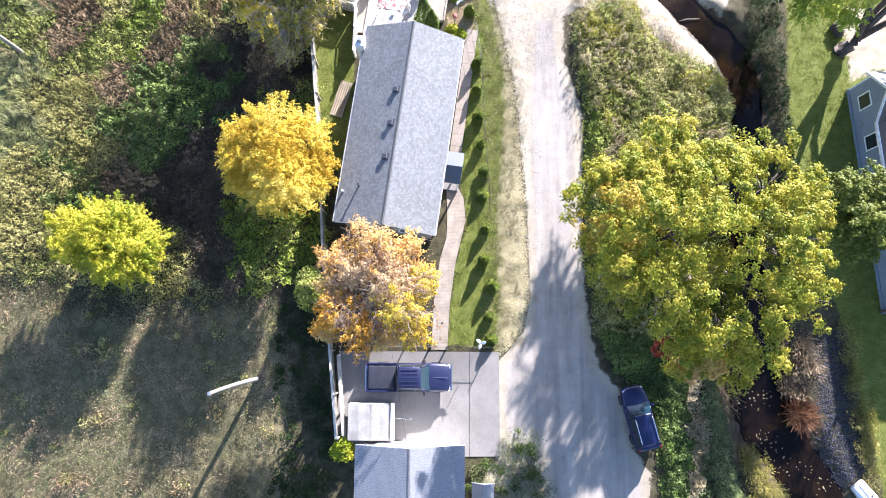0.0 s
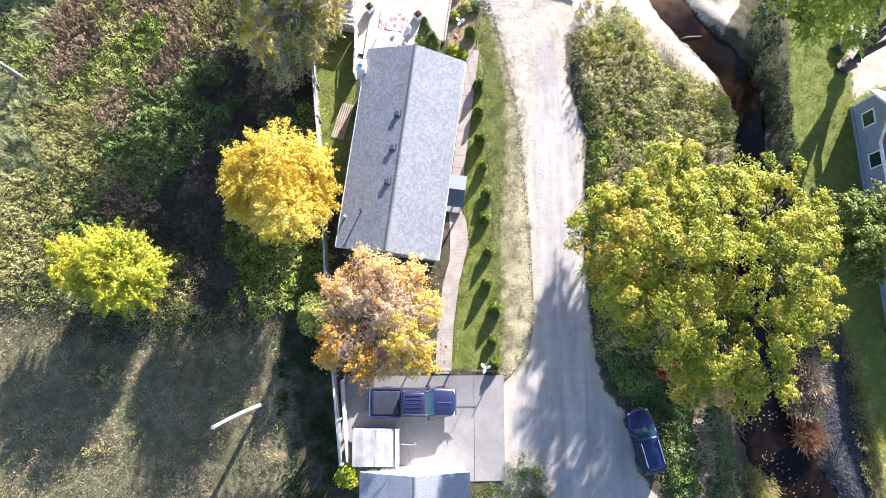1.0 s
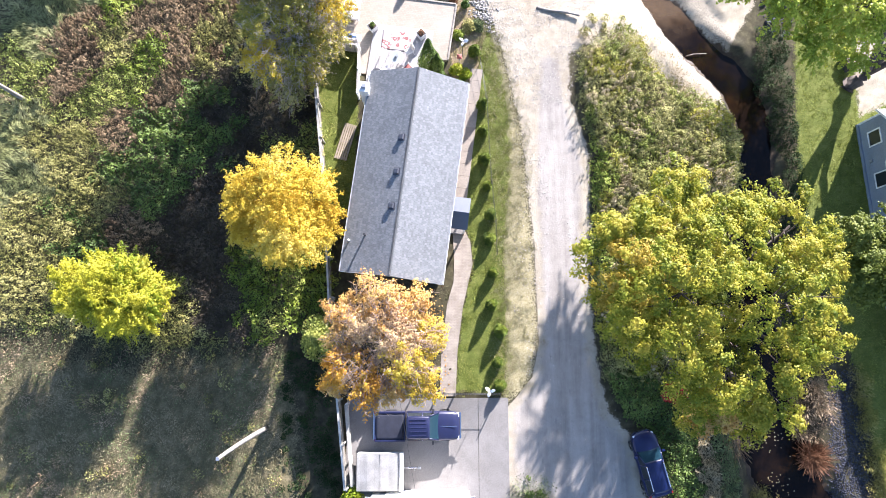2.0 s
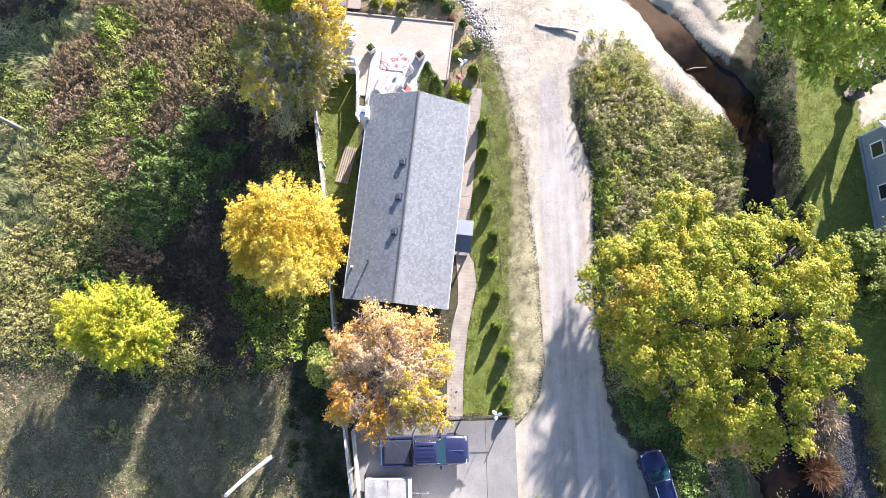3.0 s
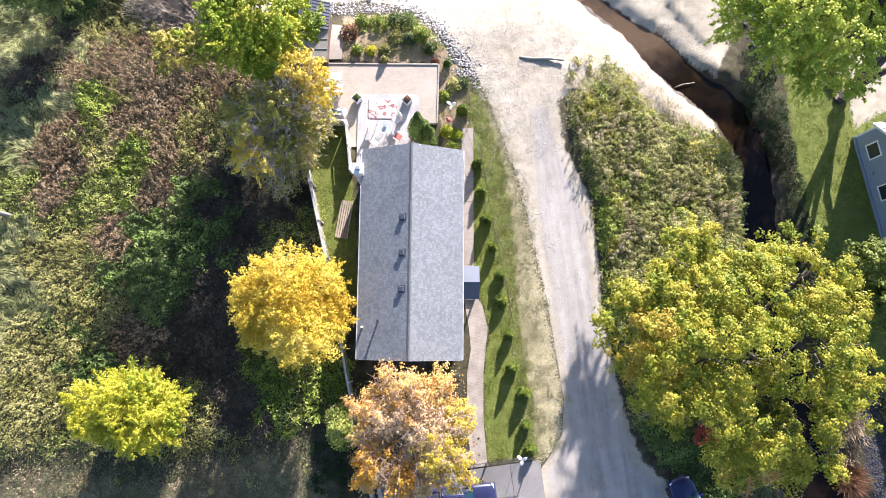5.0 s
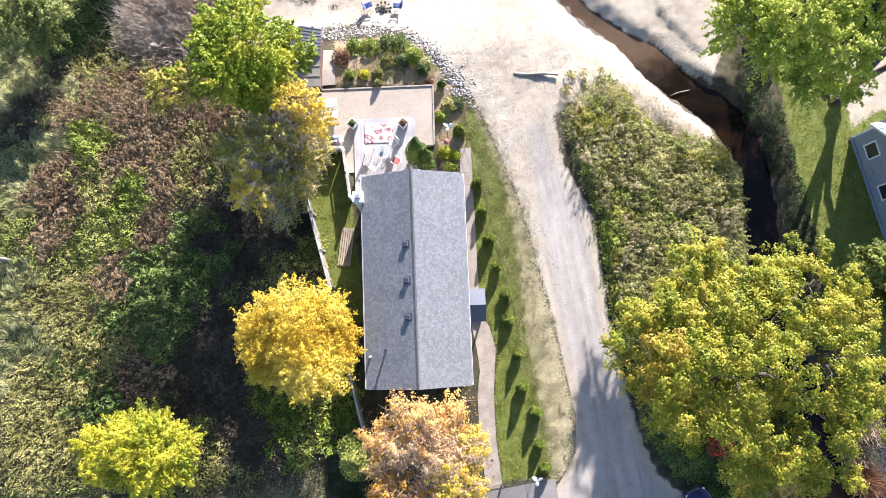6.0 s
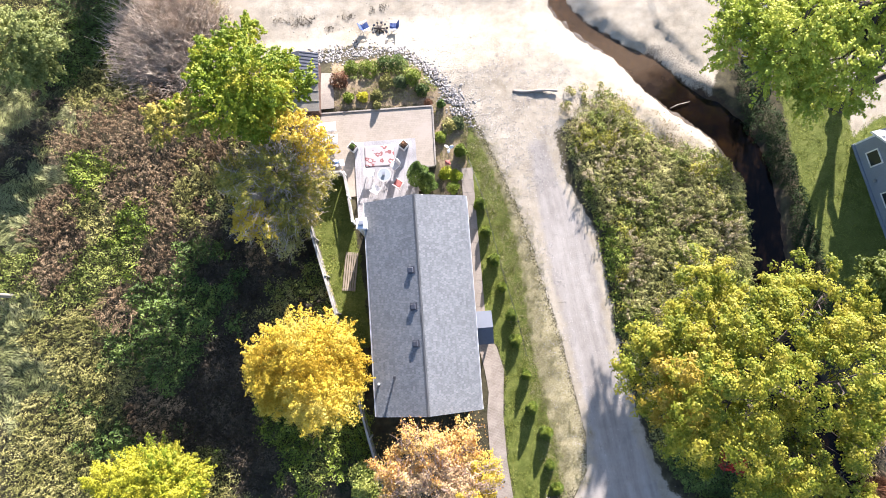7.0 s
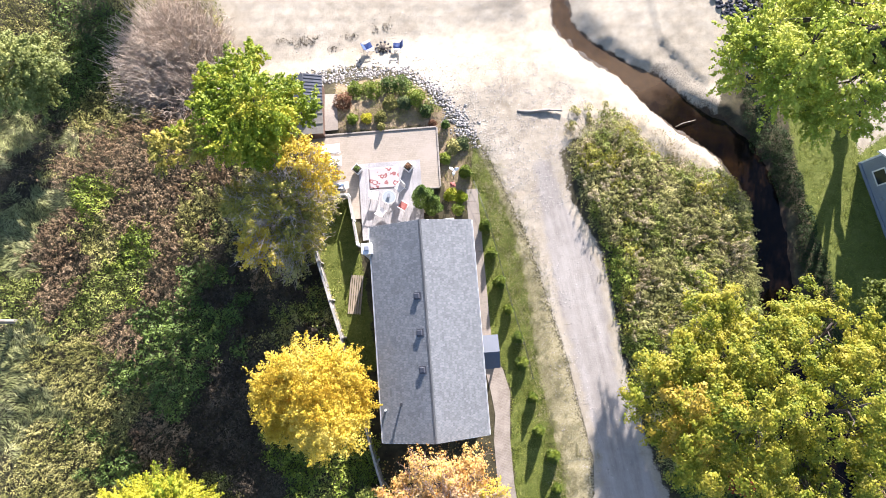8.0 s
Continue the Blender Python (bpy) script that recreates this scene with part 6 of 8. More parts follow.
shrub("arborvitae", "tall dark green arborvitae beside the house", -1.4, 22.75, 5.2, 0.66, M["thuja"], 5, 8000, 0.065, 0.5)
shrub("arborvitae", "dark green arborvitae beside a taller one", -0.85, 22.2, 4.2, 0.56, M["thuja"], 6, 6000, 0.065, 0.5)
shrub("bush", "round yellow-green bush beside the garage", -6.5, -7.0, 1.6, 0.75, M["lime"], 7, 1500, 0.1, 0.8)
shrub("bush", "olive bush under the peach-coloured tree", -8.5, 3.5, 3.5, 1.3, M["w_fresh"], 8, 3600, 0.11, 0.8)
rust = thing("bush", "rust-brown dry bush on the creek bank", "shrub", pose(25.2, -4.9, ground_at(25.2, -4.9)))
br = []
for k in range(420):
    a, s, q = rng.uniform(0, 2 * np.pi), math.sqrt(rng.uniform(0, 1)), rng.uniform(0.7, 1.25)
    p = np.array([0.45 * s * math.cos(a), 0.45 * s * math.sin(a), 0.0])
    e = p + np.array([1.0 * s * math.cos(a), 1.0 * s * math.sin(a), 1.5 - 0.8 * s]) * q + rng.normal(0, 0.12, 3)
    br.append(([p, (p + e) / 2 + np.array([0, 0, 0.2]), e], [0.02, 0.016, 0.006]))
    br.append(([(p + e) / 2, (p + e) / 2 + rng.normal(0, 0.25, 3) + np.array([0, 0, 0.25])], [0.014, 0.006]))
v, f = tube_arrays(br, 3)
tagged(link("stem_clump", fast_mesh("stem_clump", v, f), M["w_rust"], rust, "", True), kind="stuff")

shrub("bush", "red sumac under the maple", 15.0, -0.3, 3.4, 0.7, leafy("red_sumac_leaves", green_stops((0.185, 0.0123, 0.00925), (0.278, 0.0309, 0.0185), (0.308, 0.074, 0.037)), 0.6), 10, 500, 0.14, 1.2)

lx, ly = scattered(GARDEN, 60, 118, 0, 0.2)
k = wobble(lx, ly, 1.2) > -0.3
cx, cy = scattered([(-4.8, 32.4), (-1.6, 32.2), (0.0, 31.0), (1.2, 29.2), (0.3, 28.9), (-1.0, 30.4), (-2.0, 31.0), (-4.8, 31.2)], 170, 120, 0, 0.2)
thick_brush("garden_cover", "low green creeping cover in the garden bed", cx, cy, 0.5, 0.09, M["w_fresh"], 121, 0.45, 0.7, 0.2, 0.5)
cx, cy = scattered([(-3.8, 30.4), (-0.8, 30.0), (0.2, 28.9), (-3.4, 29.4)], 150, 122, 0, 0.3)
thick_brush("garden_herbs", "dull olive herbs in the garden bed", cx, cy, 0.3, 0.08, M["w_olive"], 123, 0.4, 0.5, 0.3, 0.6)
grass("garden_grass", "dry grass and weeds in the garden bed", lx[k], ly[k], 0.12, 0.03, M["w_olive"], 0.7, (0, 0), 3, 0.06)

# ---- vehicles ----
M["navy"] = paint("navy_car_paint", (0.004, 0.009, 0.05), 0.3, 0.0, 0.0)
M["navy_truck"] = paint("dark_blue_truck_paint", (0.012, 0.015, 0.05), 0.35, 0.0, 0.0)
M["cover"] = plain("black_vinyl_cover", (0.008, 0.01, 0.02), (0.013, 0.016, 0.03), 2, 30, 0.75)


def loft(sections, name, material, parent, label=""):
    """A closed skin over cross sections: each a y place and a half outline from the sill up to the middle."""
    bm = bmesh.new()
    rings = []
    for y, half in sections:
        pts = [(x, z) for x, z in half] + [(-x, z) for x, z in half[::-1] if x > 1e-6]
        rings.append([bm.verts.new((x, y, z)) for x, z in pts])
    n = len(rings[0])
    for a, b in zip(rings, rings[1:]):
        for i in range(n):
            j = (i + 1) % n
            bm.faces.new([a[i], a[j], b[j], b[i]])
    bm.faces.new(rings[0])
    bm.faces.new(rings[-1][::-1])
    bmesh.ops.recalc_face_normals(bm, faces=bm.faces)
    ob = part(name, bm, material, parent, label, True)
    return ob


def half_outline(w, z0, z1, crown=0.04):
    return [(w * 0.93, z0), (w, z0 + 0.22), (w * 1.0, z0 + (z1 - z0) * 0.62), (w * 0.95, z1 - 0.05), (w * 0.8, z1), (w * 0.4, z1 + crown), (0.0, z1 + crown * 1.2)]


def quad_part(name, pts, material, parent, label="", th=0.012):
    bm = bmesh.new()
    bm.faces.new([bm.verts.new(p) for p in pts])
    bm.normal_update()
    bmesh.ops.solidify(bm, geom=bm.faces[:], thickness=th)
    bmesh.ops.recalc_face_normals(bm, faces=bm.faces)
    return part(name, bm, material, parent, label)


def wheel(parent, x, y, r, w=0.22):
    out = 1 if x > 0 else -1
    bm = bmesh.new()
    prof = [(r * 0.62, -w / 2), (r * 0.93, -w / 2), (r, -w / 4), (r, w / 4), (r * 0.93, w / 2), (r * 0.62, w / 2)]
    n = 24
    rings = [[bm.verts.new((d, rr * math.cos(2 * math.pi * k / n), rr * math.sin(2 * math.pi * k / n))) for rr, d in prof] for k in range(n)]
    for k in range(n):
        a, b = rings[k], rings[(k + 1) % n]
        for i in range(len(prof) - 1):
            bm.faces.new([a[i], a[i + 1], b[i + 1], b[i]])
    bmesh.ops.recalc_face_normals(bm, faces=bm.faces)
    wh = part("wheel", bm, M["rubber"], parent, "black tyre", True)
    wh.matrix_basis = pose(x, y, r)
    rim = bmesh.new()
    bmesh.ops.create_cone(rim, cap_ends=True, segments=20, radius1=r * 0.63, radius2=r * 0.55, depth=w * 0.8, matrix=pose(0, 0, 0, 0, 90 * out, 0))
    part("rim", rim, M["chrome"], wh, "bright alloy rim", True)
    return wh


def cabin(parent, y_front, y_rear, y_wtop, y_rtop, w, w_top, z_belt, z_roof, paint_mat, glass_split=(), screen="tint", tone="blue-green tinted windscreen"):
    """Pillars, glass and roof over the belt line; y_wtop, y_rtop: where the roof begins and ends."""
    loft([(y_rtop - 0.12, [(w_top * 0.82, z_roof - 0.05), (w_top * 0.7, z_roof - 0.02), (0.0, z_roof)]),
          (y_rtop + 0.05, [(w_top, z_roof - 0.05), (w_top * 0.88, z_roof + 0.0), (0.0, z_roof + 0.03)]),
          (y_wtop - 0.1, [(w_top, z_roof - 0.05), (w_top * 0.88, z_roof), (0.0, z_roof + 0.03)]),
          (y_wtop + 0.04, [(w_top * 0.95, z_roof - 0.06), (w_top * 0.8, z_roof - 0.03), (0.0, z_roof - 0.005)])], "roof", paint_mat, parent)
    zt = z_roof - 0.045
    quad_part("windscreen", [(-w * 0.9, y_front, z_belt), (w * 0.9, y_front, z_belt), (w_top * 0.93, y_wtop, zt), (-w_top * 0.93, y_wtop, zt)], M[screen], parent, tone)
    quad_part("rear_window", [(w * 0.86, y_rear, z_belt), (-w * 0.86, y_rear, z_belt), (-w_top * 0.9, y_rtop - 0.06, zt), (w_top * 0.9, y_rtop - 0.06, zt)], M["glass"], parent)
    for s in (-1, 1):
        cuts = [y_front, *glass_split, y_rear]
        for a, b in zip(cuts, cuts[1:]):
            def top(y):
                return min(max(y, y_rtop - 0.02), y_wtop - 0.02)
            quad_part("side_window", [(s * w * 0.96, a - 0.05, z_belt), (s * w * 0.96, b + 0.05, z_belt), (s * w_top * 0.98, top(b) + 0.04, zt - 0.01), (s * w_top * 0.98, top(a) - 0.04, zt - 0.01)], M["glass"], parent)
        for y in cuts:
            ty = min(max(y, y_rtop), y_wtop)
            tube("pillar", [(s * w * 0.95, y, z_belt - 0.05), (s * w_top * 0.97, ty, zt)], [0.05, 0.045], paint_mat, parent, 6)


def mirrors(parent, y, w, z, material):
    for s in (-1, 1):
        x0, x1 = sorted((s * (w - 0.02), s * (w + 0.22)))
        part("mirror", boxed(x0, x1, y - 0.07, y + 0.07, z, z + 0.16, 0.03), material, parent)


def suv():
    g = ground_at(13.45, -5.2) + 0.03
    c = thing("car", "dark navy sport utility vehicle parked beside the lane", "car", pose(13.45, -4.95, g, 0, 0, 14.4) @ Matrix.Diagonal((0.95, 0.95, 0.95, 1)))
    W = 0.92
    prof = [(-2.3, 0.62, 0.55, 0.9), (-2.22, 0.78, 0.42, 1.0), (-2.05, 0.87, 0.3, 1.06), (-1.6, W, 0.24, 1.08), (0.0, W, 0.24, 1.06), (0.85, W, 0.24, 1.05), (1.4, 0.91, 0.24, 0.99), (1.8, 0.86, 0.27, 0.93), (2.05, 0.76, 0.32, 0.86), (2.2, 0.6, 0.4, 0.78), (2.28, 0.38, 0.48, 0.68)]
    loft([(y, half_outline(w, z0, z1, 0.05)) for y, w, z0, z1 in prof], "body", M["navy"], c)
    cabin(c, 1.0, -2.08, 0.28, -1.75, 0.9, 0.66, 1.05, 1.66, M["navy"], (0.1, -0.85), "tint", "dark teal windscreen")
    for s in (-1, 1):
        tube("roof_rail", [(s * 0.6, 0.1, 1.66), (s * 0.61, 0.0, 1.73), (s * 0.61, -1.55, 1.73), (s * 0.6, -1.65, 1.66)], [0.035] * 4, M["chrome"], c, 8, "bright roof rail")
        part("headlight", boxed(*sorted((s * 0.5, s * 0.74)), 1.92, 2.1, 0.72, 0.85, 0.03), M["lamp"], c, "clear headlight")
        part("tail_light", boxed(*sorted((s * 0.7, s * 0.86)), -2.2, -2.05, 0.85, 1.1, 0.03), M["redlamp"], c)
        for y in (1.4, -1.4):
            wheel(c, s * 0.87, y, 0.36)
    part("grille", boxed(-0.36, 0.36, 2.2, 2.3, 0.5, 0.7, 0.02), M["chrome"], c, "bright grille")
    part("bumper", boxed(-0.5, 0.5, 2.1, 2.3, 0.32, 0.48, 0.05), M["black"], c)
    mirrors(c, 0.72, 0.9, 1.08, M["navy"])
    part("spoiler", boxed(-0.6, 0.6, -2.02, -1.8, 1.6, 1.65, 0.02), M["navy"], c)
    return c


def pickup():
    g = ground_at(-2.2, -2.3) + 0.05
    c = thing("pickup_truck", "dark blue pickup truck with a black bed cover", "truck", pose(-2.22, -2.32, g, 0, 0, -90))
    W = 0.95
    prof = [(0.32, W, 0.4, 1.1), (0.9, W, 0.38, 1.1), (1.3, W, 0.38, 1.12), (1.7, W, 0.38, 1.1), (2.3, 0.93, 0.4, 1.05), (2.68, 0.87, 0.44, 0.98), (2.8, 0.74, 0.5, 0.88)]
    loft([(y, half_outline(w, z0, z1, 0.05)) for y, w, z0, z1 in [(-0.72, W, 0.4, 1.1)] + prof], "body", M["navy_truck"], c)
    cabin(c, 1.42, -0.7, 0.8, -0.58, 0.92, 0.72, 1.1, 1.78, M["navy_truck"], (0.35,))
    for k in range(5):
        x = -0.5 + k * 0.25
        part("roof_rib", boxed(x - 0.03, x + 0.03, -0.45, 0.6, 1.79, 1.825, 0.012), M["navy_truck"], c)
    part("hood_crease", boxed(-0.02, 0.02, 1.55, 2.6, 1.14, 1.165, 0.008), M["chrome"], c)
    bed = bmesh.new()
    for x0, x1, y0, y1 in ((-W, -0.84, -2.8, -0.78), (0.84, W, -2.8, -0.78), (-0.84, 0.84, -2.8, -2.7), (-0.84, 0.84, -0.86, -0.78)):
        box(bed, x0, x1, y0, y1, 0.5, 1.2, 0.025)
    box(bed, -0.84, 0.84, -2.7, -0.86, 0.5, 0.7)
    part("bed", bed, M["navy_truck"], c)
    cover = bmesh.new()
    bmesh.ops.create_grid(cover, x_segments=8, y_segments=10, size=0.5)
    for v in cover.verts:
        x, y = v.co.x, v.co.y
        v.co = (x * 1.76, -1.8 + y * 1.9, 1.2 + 0.03 * (1 - (2 * x) ** 2) - 0.02 * abs(math.sin(y * 9)))
    bmesh.ops.solidify(cover, geom=cover.faces[:], thickness=0.02)
    part("bed_cover", cover, M["cover"], c, "black vinyl bed cover", True)
    for s in (-1, 1):
        part("bed_rail", boxed(*sorted((s * 0.85, s * 0.95)), -2.78, -0.8, 1.2, 1.23, 0.01), M["navy_truck"], c)
        part("headlight", boxed(*sorted((s * 0.55, s * 0.86)), 2.6, 2.76, 0.78, 0.94, 0.03), M["lamp"], c)
        part("tail_light", boxed(*sorted((s * 0.8, s * 0.94)), -2.84, -2.78, 0.75, 1.05, 0.02), M["redlamp"], c)
        for y in (1.85, -1.75):
            wheel(c, s * 0.86, y, 0.38, 0.26)
    part("bumper", boxed(-0.85, 0.85, 2.74, 2.9, 0.48, 0.68, 0.04), M["chrome"], c)
    part("bumper", boxed(-0.9, 0.9, -2.95, -2.8, 0.48, 0.66, 0.04), M["chrome"], c)
    part("grille", boxed(-0.5, 0.5, 2.76, 2.83, 0.7, 0.92, 0.02), M["black"], c)
    mirrors(c, 1.05, 0.93, 1.15, M["black"])
    tube("aerial", [(0.82, 1.45, 1.1), (0.84, 1.35, 1.75)], [0.008, 0.005], M["black"], c, 5)
    return c


suv()
pickup()


def trailer():
    g = ground_at(-4.6, -5.2) + 0.05
    c = thing("utility_trailer", "low white covered utility trailer on the drive", "trailer", pose(-4.62, -5.18, g))
    top = plain("dirty_white_panel", (0.26, 0.255, 0.24), (0.2, 0.195, 0.182), 1.2, 18, 0.6, stain=(0.173, 0.16, 0.136))
    bm = bmesh.new()
    for x0, x1, y0, y1 in ((-1.5, -1.44, -1.17, 1.17), (1.44, 1.5, -1.17, 1.17), (-1.44, 1.44, -1.17, -1.11), (-1.44, 1.44, 1.11, 1.17), (-1.44, 1.44, -1.11, 1.11)):
        box(bm, x0, x1, y0, y1, 0.45, 0.5 if y0 == -1.11 and y1 == 1.11 else 1.1, 0.01)
    part("body", bm, M["siding_white"], c)
    lid = bmesh.new()
    bmesh.ops.create_grid(lid, x_segments=12, y_segments=10, size=0.5)
    for v in lid.verts:
        x, y = v.co.x, v.co.y
        v.co = (x * 2.75 - 0.14, y * 2.36, 1.14 + 0.05 * (1 - (2 * y) ** 2) + 0.012 * math.sin(x * 20))
    bmesh.ops.solidify(lid, geom=lid.faces[:], thickness=0.03)
    part("lid", lid, top, c, "weathered off-white panel")
    part("front_panel", boxed(1.28, 1.5, -1.2, 1.2, 1.1, 1.3, 0.03), M["white"], c, "bright white panel")
    part("lid_seam", boxed(-0.02, 0.02, -1.17, 1.17, 1.185, 1.2, 0.004), top, c)
    tube("tongue", [(1.4, 0.15, 0.5), (2.5, 0.15, 0.5)], [0.04, 0.04], M["chrome"], c, 8)
    part("coupler", boxed(2.42, 2.62, 0.07, 0.23, 0.46, 0.6, 0.03), M["grey"], c)
    tube("jack", [(2.2, 0.05, -0.0), (2.2, 0.05, 0.75)], [0.03, 0.03], M["grey"], c, 8)
    for s in (-1, 1):
        w = wheel(c, s * 1.08, 0.0, 0.32, 0.18)
        w.matrix_basis = pose(0, s * 1.02, 0.32, 0, 0, 90)
    return c


trailer()


# ---- fences, poles, cable ----
def plank_fence():
    f = thing("wooden_fence", "weathered pale board fence along the yard", "fence")
    line = [(-9.6, 22.6), (-8.75, 14.6), (-8.5, 11.6), (-8.15, 6.2), (-7.45, -0.6), (-6.85, -6.2)]
    me = bpy.data.meshes.new("plank")
    bm = boxed(-0.066, 0.066, -0.012, 0.012, 0.0, 1.45, 0.004)
    bm.to_mesh(me)
    bm.free()
    me.materials.append(M["wood_white"])
    k = 0
    for (ax, ay), (bx, by) in zip(line, line[1:]):
        L = math.hypot(bx - ax, by - ay)
        a = math.degrees(math.atan2(by - ay, bx - ax))
        for i in range(int(L / 0.145)):
            t = (i + 0.5) * 0.145 / L
            x, y = ax + (bx - ax) * t, ay + (by - ay) * t
            p = new("plank", me)
            p.parent = f
            p.matrix_world = pose(x, y, ground_at(x, y) + 0.05 + 0.015 * math.sin(k * 1.7), 1.2 * math.sin(k * 0.9), 0.6 * math.sin(k * 2.3), a)
            k += 1
        nx, ny = -(by - ay) / L, (bx - ax) / L
        for z in (0.35, 1.2):
            za, zb = ground_at(ax, ay) + z, ground_at(bx, by) + z
            r = part("rail", boxed(0, L, 0.014, 0.075, -0.045, 0.045, 0.006), M["wood_grey"], f)
            r.matrix_world = Matrix.Translation((ax, ay, za)) @ Matrix.Rotation(math.radians(a), 4, "Z") @ Matrix.Rotation(-math.atan2(zb - za, L), 4, "Y")
        n = max(2, int(L / 2.4))
        for i in range(n + 1):
            x, y = ax + (bx - ax) * i / n + nx * 0.12, ay + (by - ay) * i / n + ny * 0.12
            p = part("post", boxed(-0.05, 0.05, -0.05, 0.05, -0.2, 1.6, 0.012), M["wood_white"], f, "square fence post")
            p.matrix_world = pose(x, y, ground_at(x, y), 0, 0, a)
        cap = part("cap_board", boxed(0, L, -0.05, 0.09, 1.5, 1.535, 0.008), M["wood_white"], f, "pale cap board")
        za, zb = ground_at(ax, ay), ground_at(bx, by)
        cap.matrix_world = Matrix.Translation((ax, ay, za)) @ Matrix.Rotation(math.radians(a), 4, "Z") @ Matrix.Rotation(-math.atan2(zb - za, L), 4, "Y")
    return f


plank_fence()


def white_rail():
    f = thing("board_rail", "low white board rail beside the drive", "rail")
    a, b = Vector((-6.95, -0.9, ground_at(-6.95, -0.9))), Vector((-6.45, -6.1, ground_at(-6.45, -6.1)))
    d = b - a
    ang = math.degrees(math.atan2(d.y, d.x))
    for z in (0.4, 0.85):
        p = part("board", boxed(0, d.length, -0.1, 0.1, z, z + 0.05, 0.01), M["wood_white"], f)
        p.matrix_world = pose(*a, 0, 0, ang)
    for i in range(4):
        p = part("post", boxed(-0.05, 0.05, -0.05, 0.05, -0.2, 0.85, 0.01), M["white"], f)
        p.matrix_world = pose(*(a + d * (i / 3.0)), 0, 0, ang)
    return f


white_rail()


def iron_fence(name, label, ax, bx, y, tall=1.15, gate=False):
    f = thing(name, label, "gate" if gate else "fence", pose(ax, y, 0))
    L = bx - ax
    me = bpy.data.meshes.new("picket")
    bm = boxed(-0.01, 0.01, -0.01, 0.01, 0.05, tall + 0.1, 0.0, 0.6)
    bm.to_mesh(me)
    bm.free()
    me.materials.append(M["black"])
    for i in range(1, int(L / 0.12)):
        p = new("picket", me)
        p.parent = f
        p.matrix_basis = pose(i * 0.12, 0, ground_at(ax + i * 0.12, y))
    za, zb = ground_at(ax, y), ground_at(bx, y)
    for z in (0.15, tall - 0.12):
        rod("rail", (0, 0, za + z), (L, 0, zb + z), 0.018, M["black"], f, 6)
    for x in [0] + [L] + ([] if gate else [k for k in np.arange(2.2, L - 1.0, 2.2)]):
        part("post", boxed(x - 0.03, x + 0.03, -0.03, 0.03, ground_at(ax + x, y) - 0.2, ground_at(ax + x, y) + tall + 0.15, 0.006), M["black"], f)
    return f


iron_fence("iron_fence", "black metal picket fence between lawn and drive", -6.9, -0.85, -0.3)
iron_fence("garden_gate", "black metal picket gate over the path", -0.78, 0.3, -0.3, 1.2, True)
iron_fence("iron_fence", "black metal picket fence along the lawn", 0.36, 3.3, -0.3)


def wire_fence():
    f = thing("wire_fence", "thin wire fence behind the row of shrubs", "fence")
    line = [(2.3, 23.5), (2.75, 20.4), (2.85, 17.5), (3.0, 14.4), (3.25, 11.6), (3.3, 9.2)]
    for z in (0.3, 0.6, 0.9):
        pts = [(x, y, ground_at(x, y) + z) for x, y in line]
        tube("wire", pts, [0.008] * len(pts), M["black"], f, 5)
    for x, y in line:
        tube("post", [(x, y, ground_at(x, y) - 0.2), (x, y, ground_at(x, y) + 1.0)], [0.02, 0.02], M["black"], f, 6)
    return f


wire_fence()


def utility_pole(x, y, tall, bend, label):
    p = thing("utility_pole", label, "pole", pose(x, y, ground_at(x, y) - 0.2))
    u = np.linspace(0, 1, 9)
    tube("pole", np.stack([bend[0] * u ** 2, bend[1] * u ** 2, u * (tall + 0.2)], 1), np.linspace(0.16, 0.1, 9), M["pole"], p, 12)
    part("pole_cap", boxed(bend[0] - 0.09, bend[0] + 0.09, bend[1] - 0.09, bend[1] + 0.09, tall + 0.2, tall + 0.23, 0.01), M["grey"], p)
    for z in (0.72, 0.8):
        tube("bolt", [(bend[0] * z * z - 0.16, bend[1] * z * z, z * tall), (bend[0] * z * z + 0.16, bend[1] * z * z, z * tall)], [0.015, 0.015], M["grey"], p, 6)
    return p


utility_pole(-12.35, -2.5, 9.4, (0.12, -0.25), "bare weathered wooden utility pole in the dry field")
utility_pole(-30.3, 20.4, 7.5, (0.0, 0.1), "bare wooden pole among tall weeds")
cable = thing("overhead_cable", "thin black service cable between house and garage", "cable")
u = np.linspace(0, 1, 13)
tube("wire", np.stack([-4.6 + 2.5 * u, 7.3 - 13.6 * u, 4.6 - 0.3 * u - 1.2 * u * (1 - u)], 1), [0.012] * 13, M["black"], cable, 5)


# ---- patio and deck ----
H_YAW = -math.degrees(math.atan2(1.817, 13.409))
HOUSE = pose(-3.804, 7.26, 0, 0, 0, H_YAW)
PATIO_Z = 0.45


